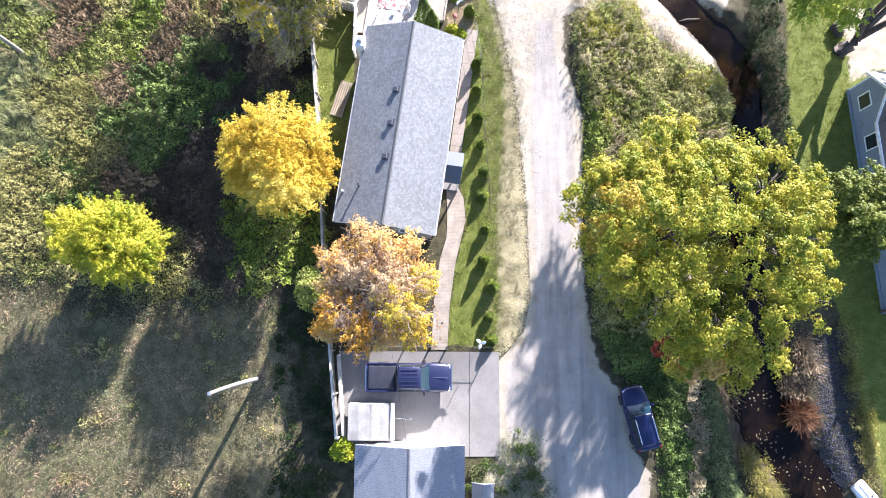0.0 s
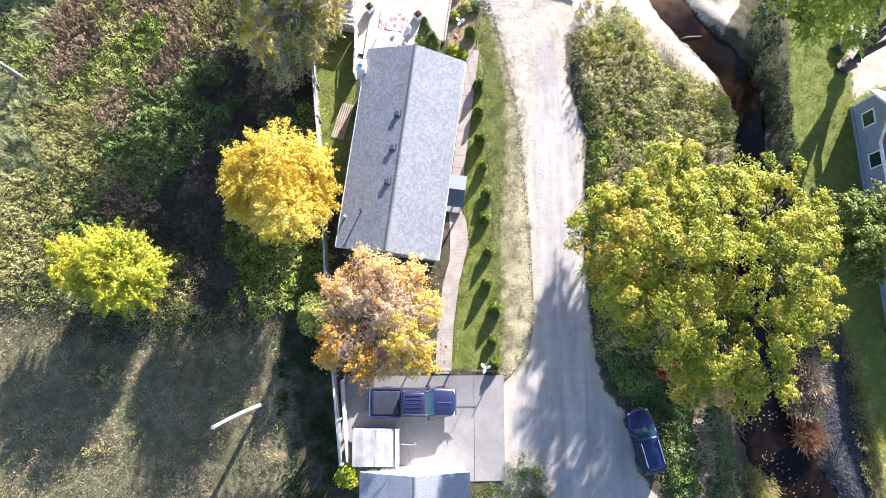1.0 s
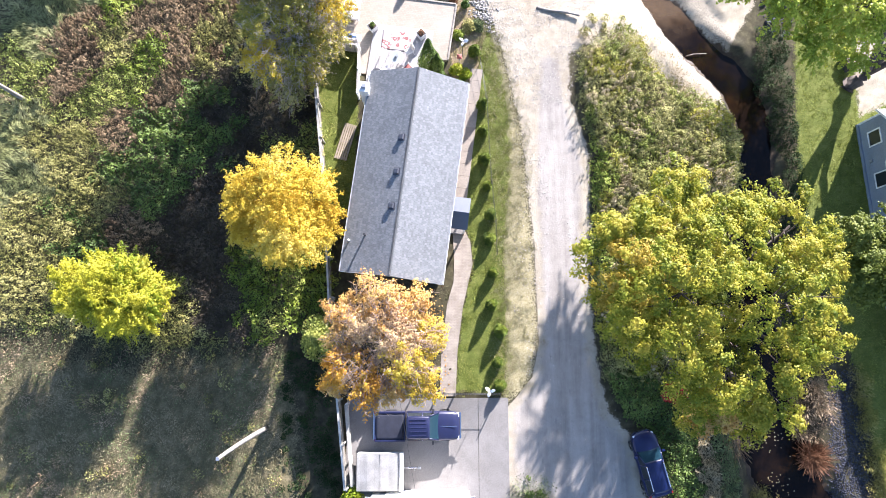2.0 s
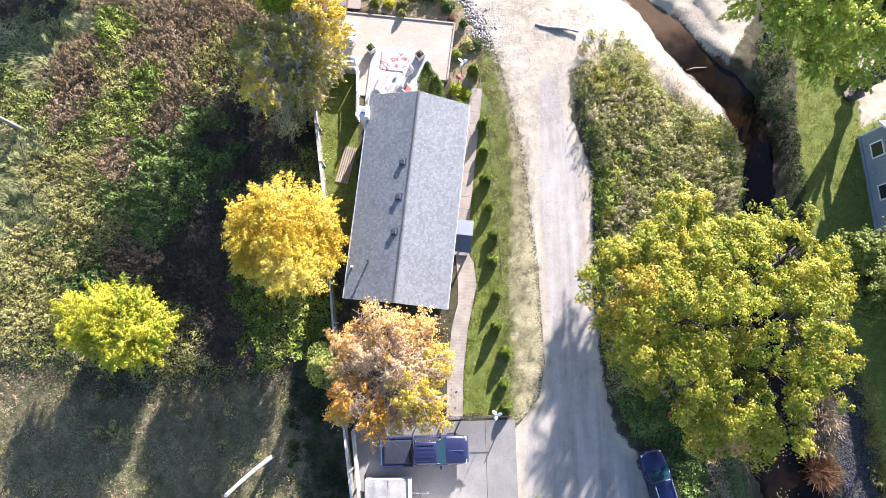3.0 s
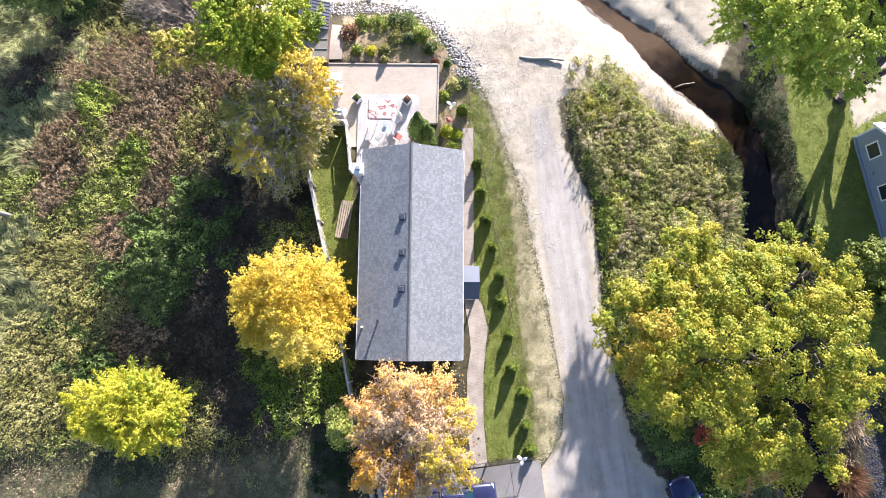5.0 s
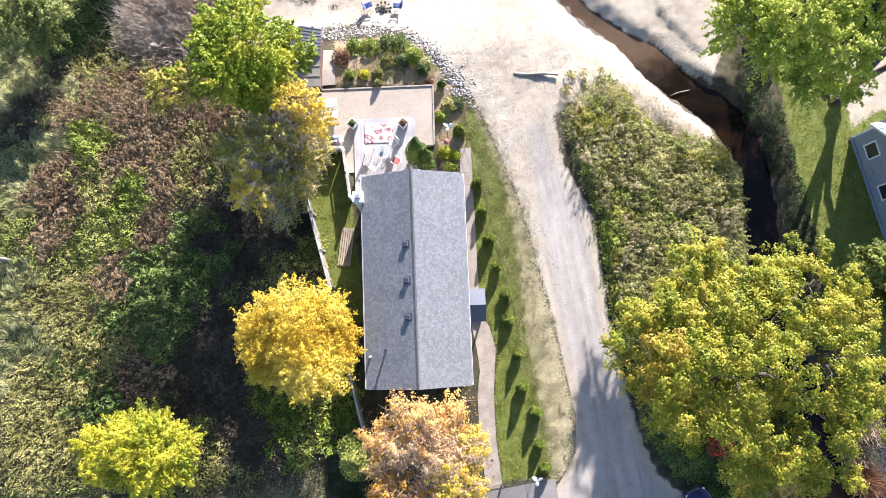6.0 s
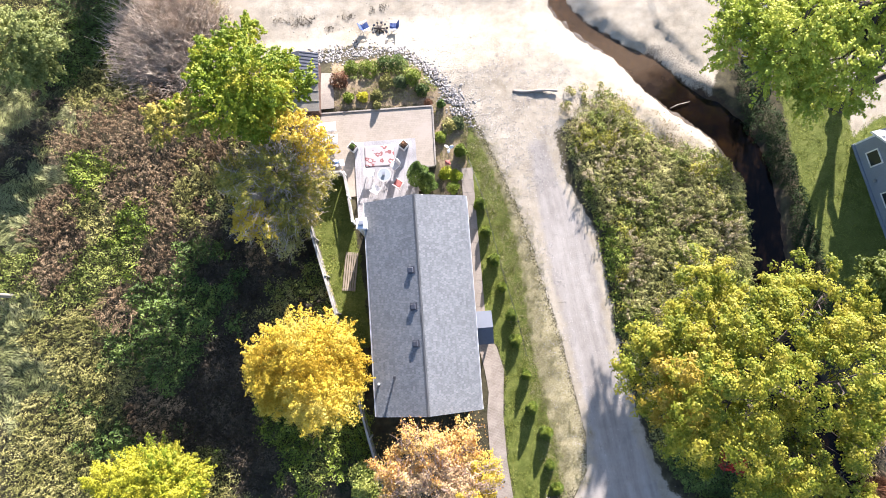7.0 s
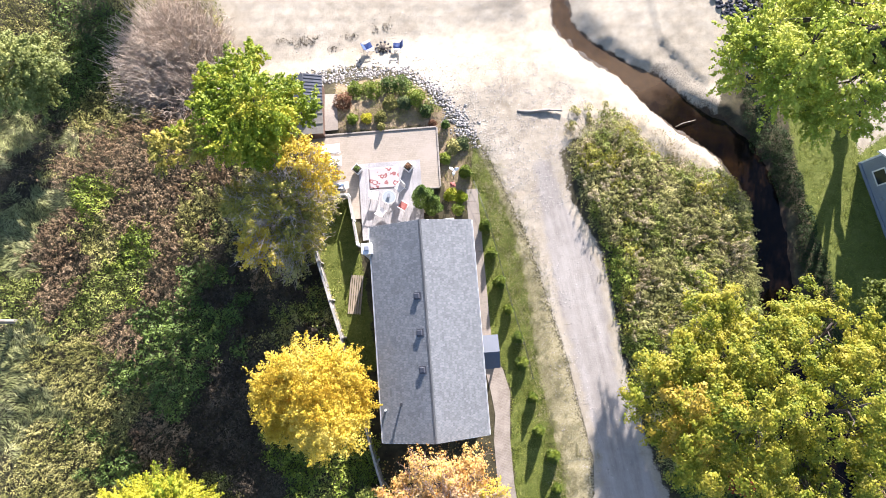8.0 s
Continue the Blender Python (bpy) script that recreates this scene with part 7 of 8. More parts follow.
def patio():
    p = thing("patio", "beige paver patio with a pale raised edge", "patio", kind="structure")
    m, n, l, b = nodes_of("beige_pavers")
    g = n.new("ShaderNodeNewGeometry")
    k = n.new("ShaderNodeTexBrick")
    k.inputs["Scale"].default_value = 1.0
    for nm, v in (("Brick Width", 0.22), ("Row Height", 0.14), ("Mortar Size", 0.006)):
        k.inputs[nm].default_value = v
    k.inputs["Color1"].default_value, k.inputs["Color2"].default_value, k.inputs["Mortar"].default_value = (0.288, 0.243, 0.187, 1), (0.34, 0.292, 0.228, 1), (0.215, 0.18, 0.142, 1)
    mp = n.new("ShaderNodeMapping")
    mp.inputs["Rotation"].default_value = (0, 0, radians(7))
    l.new(g.outputs["Position"], mp.inputs["Vector"])
    l.new(mp.outputs[0], k.inputs["Vector"])
    col = mixed(n, l, step(n, l, noise_node(n, l, 0.6, 5), 0.35, 0.75), k.outputs["Color"], (0.355, 0.3, 0.245))
    l.new(col, b.inputs["Base Color"])
    b.inputs["Roughness"].default_value = 0.9
    bumped(n, l, b, k.outputs["Fac"], -0.4, 0.01)
    pts = PATIO
    bm = bmesh.new()
    top = [bm.verts.new((x, y, PATIO_Z)) for x, y in pts]
    low = [bm.verts.new((x, y, -1.2)) for x, y in pts]
    bm.faces.new(top[::-1])
    for i in range(len(pts)):
        j = (i + 1) % len(pts)
        bm.faces.new([top[i], top[j], low[j], low[i]])
    bmesh.ops.recalc_face_normals(bm, faces=bm.faces)
    part("paving", bm, m, p)
    for (ax, ay), (bx, by) in ((pts[0], pts[1]), (pts[1], pts[2]), (pts[2], pts[3])):
        L, a = math.hypot(bx - ax, by - ay), math.degrees(math.atan2(by - ay, bx - ax))
        n_ = max(1, int(L / 0.45))
        for i in range(n_):
            c = part("kerb_stone", boxed(i * L / n_ + 0.006, (i + 1) * L / n_ - 0.006, -0.02, 0.09, -0.3, 0.06, 0.012), M["kerb"], p)
            c.matrix_world = pose(ax, ay, PATIO_Z, 0, 0, a)
    return p


patio()


def deck():
    d = thing("deck", "pale board deck behind the house", "deck", HOUSE @ pose(0, 0, 0))
    for i in range(31):
        x = -4.2 + i * 0.142
        part("board", boxed(x, x + 0.136, 13.25, 18.75, 0.50, 0.545, 0.005), M["deck"], d)
    for y in (13.4, 15.2, 17.0, 18.6):
        part("joist", boxed(-4.15, 0.18, y - 0.05, y + 0.05, 0.3, 0.5), M["wood_grey"], d)
    return d


deck()


def rail_fence(points, label):
    f = thing("yard_fence", label, "fence")
    for (ax, ay), (bx, by) in zip(points, points[1:]):
        L, a = math.hypot(bx - ax, by - ay), math.degrees(math.atan2(by - ay, bx - ax))
        for i in range(int(L / 0.15)):
            p = part("plank", boxed(-0.065, 0.065, -0.012, 0.012, 0, 1.2, 0.004), M["wood_white"], f)
            t = (i + 0.5) * 0.15 / L
            x, y = ax + (bx - ax) * t, ay + (by - ay) * t
            p.matrix_world = pose(x, y, ground_at(x, y), 0, 0, a)
        for k in range(int(L / 1.7) + 2):
            t = min(1.0, k * 1.7 / L)
            x, y = ax + (bx - ax) * t, ay + (by - ay) * t
            p = part("post", boxed(-0.06, 0.06, -0.06, 0.06, 0, 1.36, 0.015), M["white"], f, "white square post")
            p.matrix_world = pose(x, y, ground_at(x, y), 0, 0, a)
        c = part("cap_board", boxed(0, L, -0.07, 0.07, 1.2, 1.24, 0.008), M["wood_white"], f)
        c.matrix_world = pose(ax, ay, ground_at((ax + bx) / 2, (ay + by) / 2), 0, 0, a)
    return f


rail_fence([(-9.4, 24.55), (-6.65, 24.2)], "pale board fence beside the patio")
rail_fence([(-6.45, 24.15), (-6.5, 20.6)], "pale board fence along the deck")


def chair(m, label, fabric, group):
    """A white metal arm chair: legs, seat, slatted back, arms."""
    c = thing("patio_chair", label, "chair", m, group)
    part("seat", boxed(-0.25, 0.25, -0.24, 0.25, 0.42, 0.46, 0.015), fabric, c)
    bk = boxed(-0.24, 0.24, -0.02, 0.02, 0.0, 0.5, 0.015)
    o = part("backrest", bk, fabric, c)
    o.matrix_basis = pose(0, -0.25, 0.46, 14)
    for s in (-1, 1):
        tube("leg", [(s * 0.26, 0.24, 0), (s * 0.27, 0.24, 0.62)], [0.016, 0.016], M["white"], c, 6)
        tube("leg", [(s * 0.26, -0.3, 0), (s * 0.26, -0.22, 0.45), (s * 0.25, -0.38, 0.96)], [0.016] * 3, M["white"], c, 6)
        tube("arm", [(s * 0.27, 0.26, 0.62), (s * 0.28, 0.0, 0.65), (s * 0.26, -0.28, 0.64)], [0.022] * 3, M["white"], c, 6)
    tube("top_rail", [(-0.25, -0.38, 0.96), (0, -0.4, 0.99), (0.25, -0.38, 0.96)], [0.016] * 3, M["white"], c, 6)
    return c


DECK_Z = 0.545
M["sling"] = plain("white_sling_fabric", (0.66, 0.64, 0.62), (0.55, 0.53, 0.52), 5, 60, 0.8)
M["red"] = plain("faded_red_fabric", (0.259, 0.0555, 0.0432), (0.308, 0.123, 0.105), 4, 60, 0.85)
tx, ty = -3.75, 23.45
for k, (dx, dy, fab, lab) in enumerate(((-0.95, 0.35, "sling", "white metal arm chair at the patio table"), (0.85, 0.55, "sling", "white metal arm chair pushed back from the table"),
                                       (-0.75, -0.85, "sling", "white metal arm chair beside the house"), (0.8, -0.75, "red", "white metal arm chair with a red cushion"))):
    chair(pose(tx + dx, ty + dy, DECK_Z, 0, 0, math.degrees(math.atan2(dy, dx)) + 90), lab, M[fab], "chairs round the patio table")


def patio_table(x, y):
    t = thing("patio_table", "round glass patio table on white legs", "table", pose(x, y, DECK_Z))
    bm = bmesh.new()
    bmesh.ops.create_cone(bm, cap_ends=True, segments=36, radius1=0.45, radius2=0.45, depth=0.015, matrix=pose(0, 0, 0.72))
    glass = M.setdefault("table_glass", glassy("pale_table_glass", (0.3, 0.33, 0.34), 0.12))
    part("tabletop", bm, glass, t, "pale glass top")
    a = np.linspace(0, 2 * np.pi, 33)
    tube("rim", np.stack([0.46 * np.cos(a), 0.46 * np.sin(a), 0 * a + 0.72], 1), [0.018] * 33, M["white"], t, 6)
    for k in range(4):
        c, s = math.cos(k * math.pi / 2 + 0.7), math.sin(k * math.pi / 2 + 0.7)
        tube("leg", [(0.36 * c, 0.36 * s, 0), (0.24 * c, 0.24 * s, 0.4), (0.4 * c, 0.4 * s, 0.71)], [0.016] * 3, M["white"], t, 6)
    bm = bmesh.new()
    bmesh.ops.create_cone(bm, cap_ends=True, segments=18, radius1=0.09, radius2=0.13, depth=0.12, matrix=pose(0.0, 0.08, 0.79))
    part("bowl", bm, M["grey"], t)
    return t


patio_table(tx, ty)


def rug():
    m, n, l, b = nodes_of("red_and_white_rug")
    g = n.new("ShaderNodeNewGeometry")
    v = n.new("ShaderNodeTexVoronoi")
    v.inputs["Scale"].default_value = 2.1
    l.new(g.outputs["Position"], v.inputs["Vector"])
    f = calc(n, l, "MULTIPLY_ADD", noise_node(n, l, 3.2, 2), 0.9, v.outputs["Distance"])
    col = ramp(n, l, f, [(0.6, (0.4, 0.365, 0.355)), (0.63, (0.25, 0.095, 0.09)), (0.8, (0.22, 0.075, 0.075)), (0.83, (0.38, 0.335, 0.325))])
    l.new(col, b.inputs["Base Color"])
    b.inputs["Roughness"].default_value = 0.95
    bm = bmesh.new()
    bmesh.ops.create_grid(bm, x_segments=18, y_segments=14, size=0.5)
    for q in bm.verts:
        x, y = q.co.x, q.co.y
        q.co = (x * 2.1, y * 1.55, 0.006 + 0.006 * math.sin(7 * x) * math.sin(9 * y))
    bmesh.ops.solidify(bm, geom=bm.faces[:], thickness=0.008)
    r = part("outdoor_rug", bm, m, None, "", True)
    r.matrix_world = pose(-3.85, 25.05, DECK_Z + 0.008, 0, 0, H_YAW)
    tagged(r, "red and white patterned outdoor rug on the deck", "rug")


rug()


def planter(x, y, z, label, plant, size=0.5, tall=0.55):
    p = thing("planter", label, "planter", pose(x, y, z, 0, 0, 38))
    part("pot", boxed(-size / 2, size / 2, -size / 2, size / 2, 0, tall, 0.02, 1.15), M["trim"], p, "white square pot")
    part("soil", boxed(-size * 0.5, size * 0.5, -size * 0.5, size * 0.5, tall - 0.03, tall + 0.012, 0.01), M["bark"], p)
    v, f = leaf_arrays(sprays(0.32, 0.15, 220, 0.7, int(x * 10) % 50 + 60) + np.array([0, 0, tall]), 0.12, 0.06, 1.0, 0.5)
    link("plant", fast_mesh("plant", v, f), plant, p)
    return p


planter(-5.55, 25.95, DECK_Z, "white square planter with dark foliage on the deck", M["w_dark"])
planter(-2.0, 25.35, DECK_Z, "white square planter with reddish foliage on the deck", M["w_rust"])


def lounger(x, y, yaw, label):
    c = thing("sun_lounger", label, "lounger", pose(x, y, PATIO_Z, 0, 0, yaw))
    part("mattress", boxed(-0.32, 0.32, -0.95, 0.35, 0.34, 0.42, 0.03), M["sling"], c)
    b = part("backrest", boxed(-0.32, 0.32, 0.0, 0.72, 0.0, 0.08, 0.03), M["sling"], c)
    b.matrix_basis = pose(0, 0.35, 0.36, 35)
    for s in (-1, 1):
        tube("frame", [(s * 0.33, -0.97, 0.32), (s * 0.33, 0.6, 0.32)], [0.02, 0.02], M["white"], c, 6)
        for yy in (-0.8, 0.45):
            tube("leg", [(s * 0.33, yy, 0.0), (s * 0.33, yy, 0.32)], [0.02, 0.02], M["white"], c, 6)
    return c


lounger(-7.4, 27.85, 84, "white cushioned sun lounger on the patio")
lounger(-7.45, 27.0, 80, "white cushioned sun lounger beside another")


def grill():
    c = thing("gas_grill", "grey and white gas grill beside the board fence", "grill", pose(-7.0, 24.95, PATIO_Z, 0, 0, -3))
    part("cart", boxed(-0.38, 0.38, -0.26, 0.26, 0.1, 0.8, 0.02), M["grey"], c)
    bm = bmesh.new()
    bmesh.ops.create_cone(bm, cap_ends=True, segments=20, radius1=0.26, radius2=0.26, depth=0.74, matrix=pose(0, 0, 0.85, 0, 90, 0))
    part("lid", bm, M["chrome"], c, "brushed metal lid", True)
    for s in (-1, 1):
        part("side_shelf", boxed(*sorted((s * 0.4, s * 0.68)), -0.24, 0.24, 0.76, 0.8, 0.012), M["white"], c)
        for yy in (-0.2, 0.2):
            tube("leg", [(s * 0.32, yy, 0), (s * 0.32, yy, 0.12)], [0.025, 0.025], M["black"], c, 6)
    tube("handle", [(-0.25, -0.3, 0.95), (0.25, -0.3, 0.95)], [0.016, 0.016], M["black"], c, 6)
    return c


grill()
ac = thing("cooling_unit", "beige metal cooling unit beside the house", "appliance", HOUSE @ pose(1.9, 14.0, 0.2))
part("casing", boxed(-0.38, 0.38, -0.3, 0.3, 0, 0.7, 0.03), M["siding_white"], ac)
bm = bmesh.new()
bmesh.ops.create_cone(bm, cap_ends=True, segments=20, radius1=0.25, radius2=0.25, depth=0.02, matrix=pose(0, 0, 0.71))
grid = part("fan_grille", bm, M["grey"], ac)
for k in range(6):
    p_ = part("bar", boxed(-0.26, 0.26, -0.008, 0.008, 0.72, 0.735), M["black"], grid)
    p_.matrix_basis = pose(0, 0, 0, 0, 0, k * 30)


def spinner(x, y, tall, label):
    s = thing("wind_spinner", label, "ornament", pose(x, y, ground_at(x, y)))
    tube("pole", [(0, 0, -0.2), (0, 0, tall)], [0.022, 0.018], M["black"], s, 8)
    for k in range(3):
        a = math.radians(120 * k + 15)
        bm = bmesh.new()
        bmesh.ops.create_grid(bm, x_segments=6, y_segments=4, size=0.5)
        for v in bm.verts:
            px, py = v.co.x + 0.5, v.co.y
            w = 0.24 * math.sin(math.pi * min(1, px * 0.9 + 0.1)) ** 0.6
            v.co = (0.03 + px * 0.36, py * w, 0.05 * math.sin(px * 3) + py * 0.08)
        bmesh.ops.solidify(bm, geom=bm.faces[:], thickness=0.008)
        p = part("blade", bm, M["white"], s, "white curved blade", True)
        p.matrix_basis = pose(0, 0, tall, 15, 0, math.degrees(a))
    bm = bmesh.new()
    bmesh.ops.create_uvsphere(bm, u_segments=12, v_segments=8, radius=0.05, matrix=pose(0, 0, tall))
    part("hub", bm, M["grey"], s, "", True)
    return s


spinner(2.55, -0.05, 1.95, "white three-bladed wind spinner on a post beside the drive")
sp = spinner(1.0, 24.1, 2.2, "white wind spinner on a post in the garden bed")
feeder = thing("bird_feeder", "small red-roofed bird feeder on a post", "ornament", pose(0.75, 23.3, ground_at(0.75, 23.3)))
tube("post", [(0, 0, -0.2), (0, 0, 1.3)], [0.025, 0.025], M["wood_grey"], feeder, 8)
part("house", boxed(-0.12, 0.12, -0.12, 0.12, 1.3, 1.5, 0.01), M["wood_grey"], feeder)
part("roof", boxed(-0.18, 0.18, -0.18, 0.18, 1.5, 1.62, 0.01, 0.3), M["red"], feeder)


# ---- small buildings ----
M["slate"] = plain("slate_grey_sheet", (0.085, 0.09, 0.11), (0.065, 0.07, 0.085), 1.5, 20, 0.9)


def garden_shed():
    s = thing("garden_shed", "brown garden shed with a grey metal roof and a beige lean-to", "shed", pose(-7.95, 31.5, 0, 0, 0, -9))
    z0 = ground_at(-7.95, 31.0) - 0.2
    part("wall", boxed(-1.0, 1.0, -0.55, 1.2, z0, 2.1), M["wood_brown"], s, "brown stained boards")
    part("wall", boxed(-1.0, 1.0, -2.5, -0.56, z0, 1.95), M["wood_brown"], s, "brown stained boards")
    for k in range(13):
        part("board", boxed(-1.0 + k * 0.155, -1.0 + k * 0.155 + 0.143, -2.53, -2.5, z0, 1.95, 0.004), M["wood_brown"], s)
    for q in (-1, 1):
        roof = quad_part("roof", [(0, -0.7, 2.75), (q * 1.2, -0.7, 2.25), (q * 1.2, 1.4, 2.25), (0, 1.4, 2.75)], M["slate"], s, "slate-grey metal sheet", 0.04)
        for k in range(9):
            y = -0.64 + k * 0.245
            tube("seam", [(q * 0.02, y, 2.77), (q * 1.2, y, 2.27)], [0.016, 0.016], M["slate"], roof, 5)
    lean = quad_part("lean_to_roof", [(-1.15, -2.7, 1.98), (1.15, -2.7, 1.98), (1.15, -0.6, 2.24), (-1.15, -0.6, 2.24)], M["beige_sheet"], s, "pale beige sheet", 0.04)
    for y, z in ((-2.0, 2.08), (-1.3, 2.165)):
        part("batten", boxed(-1.15, 1.15, y - 0.02, y + 0.02, z - 0.01, z + 0.02, 0.004), M["beige_sheet"], lean)
    part("door", boxed(0.1, 0.85, -2.57, -2.53, z0 + 0.2, 1.85, 0.01), M["wood_brown"], s)
    return s


M["beige_sheet"] = plain("beige_roof_sheet", (0.25, 0.225, 0.185), (0.2, 0.18, 0.15), 1.2, 18, 0.8)
garden_shed()
draped("side_path", [(-6.95, 32.2), (-5.95, 32.0), (-6.35, 29.2), (-7.5, 29.3)], 0.06, M["walk"], "pale concrete path beside the shed", "path", 0.4)


def kennel():
    x, y = 2.75, -9.9
    k = thing("dog_house", "small white-trimmed gabled dog house among weeds", "shed", pose(x, y, ground_at(x, y)))
    part("wall", boxed(-0.5, 0.5, -0.6, 0.6, 0, 0.8, 0.01), M["siding_white"], k)
    for s in (-1, 1):
        quad_part("roof", [(0, -0.75, 1.25), (s * 0.72, -0.75, 0.75), (s * 0.72, 0.75, 0.75), (0, 0.75, 1.25)], M["shingle_light"], k, "pale shingle", 0.04)
        quad_part("barge_board", [(0, 0.76, 1.3), (s * 0.76, 0.76, 0.78), (s * 0.76, 0.76, 0.66), (0, 0.76, 1.18)], M["white"], k, "", 0.04)
    return k


kennel()


def boat():
    x, y = 29.55, -10.65
    b = thing("rowing_boat", "small white boat lying upside down on the rocks", "boat", pose(x, y, ground_at(x, y) + 0.1, 0, 0, 217))
    loft([(-1.5, [(0.5, 0.0), (0.48, 0.25), (0.3, 0.4), (0.0, 0.42)]), (0.0, [(0.62, 0.0), (0.56, 0.3), (0.34, 0.47), (0.0, 0.5)]),
          (1.1, [(0.45, 0.05), (0.4, 0.3), (0.22, 0.44), (0.0, 0.46)]), (1.6, [(0.1, 0.2), (0.08, 0.3), (0.05, 0.36), (0.0, 0.38)])], "hull", M["white"], b)
    tube("keel", [(0, -1.5, 0.43), (0, 0.2, 0.52), (0, 1.6, 0.38)], [0.03] * 3, M["white"], b, 6)
    for yy in (-0.5, 0.0):
        part("fitting", boxed(-0.26, -0.14, yy, yy + 0.14, 0.44, 0.5, 0.02), M["black"], b)
    return b


boat()


# ---- beach ----
def stone_mesh(seed, flat=0.6):
    r = np.random.default_rng(seed)
    bm = bmesh.new()
    bmesh.ops.create_icosphere(bm, subdivisions=1, radius=0.5)
    k = r.uniform(0.75, 1.2, 3) * np.array([1.1, 0.9, flat])
    for v in bm.verts:
        v.co = Vector([c * s for c, s in zip(v.co, k)]) * r.uniform(0.82, 1.12)
    me = bpy.data.meshes.new("rock")
    bm.to_mesh(me)
    bm.free()
    return me


def rock_material(name, a, b_, c):
    m, n, l, b = nodes_of(name)
    info = n.new("ShaderNodeObjectInfo")
    g = n.new("ShaderNodeNewGeometry")
    f = calc(n, l, "FRACT", calc(n, l, "ADD", info.outputs["Random"], g.outputs["Random Per Island"]))
    col = ramp(n, l, f, [(0.1, a), (0.5, b_), (0.9, c)])
    fine = noise_node(n, l, 14, 5, 0.7)
    col = mixed(n, l, 0.5, col, ramp(n, l, fine, [(0.3, (0.3, 0.3, 0.3)), (0.7, (0.7, 0.7, 0.7))]), "OVERLAY")
    l.new(col, b.inputs["Base Color"])
    b.inputs["Roughness"].default_value = 0.85
    bumped(n, l, b, fine, 0.5, 0.02)
    return m


M["rock_pale"] = rock_material("pale_field_stone", (0.11, 0.106, 0.1), (0.225, 0.21, 0.192), (0.38, 0.352, 0.322))
M["rock_dark"] = rock_material("dark_grey_stone", (0.009, 0.011, 0.019), (0.02, 0.023, 0.037), (0.06, 0.062, 0.072))
M["pebble"] = rock_material("mixed_pebbles", (0.17, 0.155, 0.14), (0.29, 0.262, 0.23), (0.4, 0.365, 0.33))


def stones(name, label, poly, count, size, material, seed, lift=0.12, limit=250):
    """A bank of loose stones: the first ones as pieces of their own, the rest in one mesh."""
    ob = thing(name, label, "rocks", kind="structure")
    meshes = [stone_mesh(seed + i) for i in range(6)]
    for me in meshes:
        me.materials.append(material)
    x, y = scattered(poly, count / max(1e-3, abs(area(poly))), seed, 0, 0.4)
    r = np.random.default_rng(seed)
    z = height(x, y)
    rest_v, rest_f, base = [], [], 0
    for i in range(len(x)):
        s = size * r.uniform(0.35, 1.6)
        m = pose(x[i], y[i], z[i] + lift * s, r.uniform(-25, 25), r.uniform(-25, 25), r.uniform(0, 360)) @ Matrix.Diagonal((s, s, s, 1))
        me = meshes[i % 6]
        if i < limit:
            o = new("rock", me)
            o.parent = ob
            o.matrix_world = m
        else:
            c = np.empty(len(me.vertices) * 3)
            me.vertices.foreach_get("co", c)
            mm = np.array(m)
            rest_v.append(c.reshape(-1, 3) @ mm[:3, :3].T + mm[:3, 3])
            rest_f.append(np.array([p.vertices[:] for p in me.polygons]) + base)
            base += len(me.vertices)
    if rest_v:
        tagged(link("loose_rocks", fast_mesh("loose_rocks", np.concatenate(rest_v), np.concatenate(rest_f)), material, ob), kind="stuff")
    return ob


def area(poly):
    p = np.asarray(poly, float)
    return 0.5 * np.sum(p[:, 0] * np.roll(p[:, 1], -1) - p[:, 1] * np.roll(p[:, 0], -1))


RIPRAP = [(-8.0, 34.4), (-3.8, 34.2), (-0.6, 33.3), (1.2, 31.4), (2.6, 29.2), (3.5, 27.0), (3.0, 26.2), (1.9, 27.2), (1.2, 29.2), (0.2, 31.2), (-1.4, 32.6), (-4.0, 32.9), (-8.0, 33.1)]
stones("riprap", "bank of pale grey field stones below the garden", RIPRAP, 1700, 0.14, M["rock_pale"], 201, 0.0)
stones("creek_rocks", "dark blue-grey stones on the creek bank", [(26.9, 1.0), (28.8, 1.2), (29.1, -1.8), (29.4, -6.1), (29.7, -9.6), (27.4, -9.6), (26.5, -7.6), (26.6, -4.5), (26.5, -1.4)], 5200, 0.09, M["rock_dark"], 211)
stones("shore_rocks", "dark stones along the sand spit", [(23.6, 33.5), (26.6, 33.8), (27.4, 31), (26, 26.5), (24.6, 26.5), (24.4, 30)], 420, 0.3, M["rock_dark"], 221)


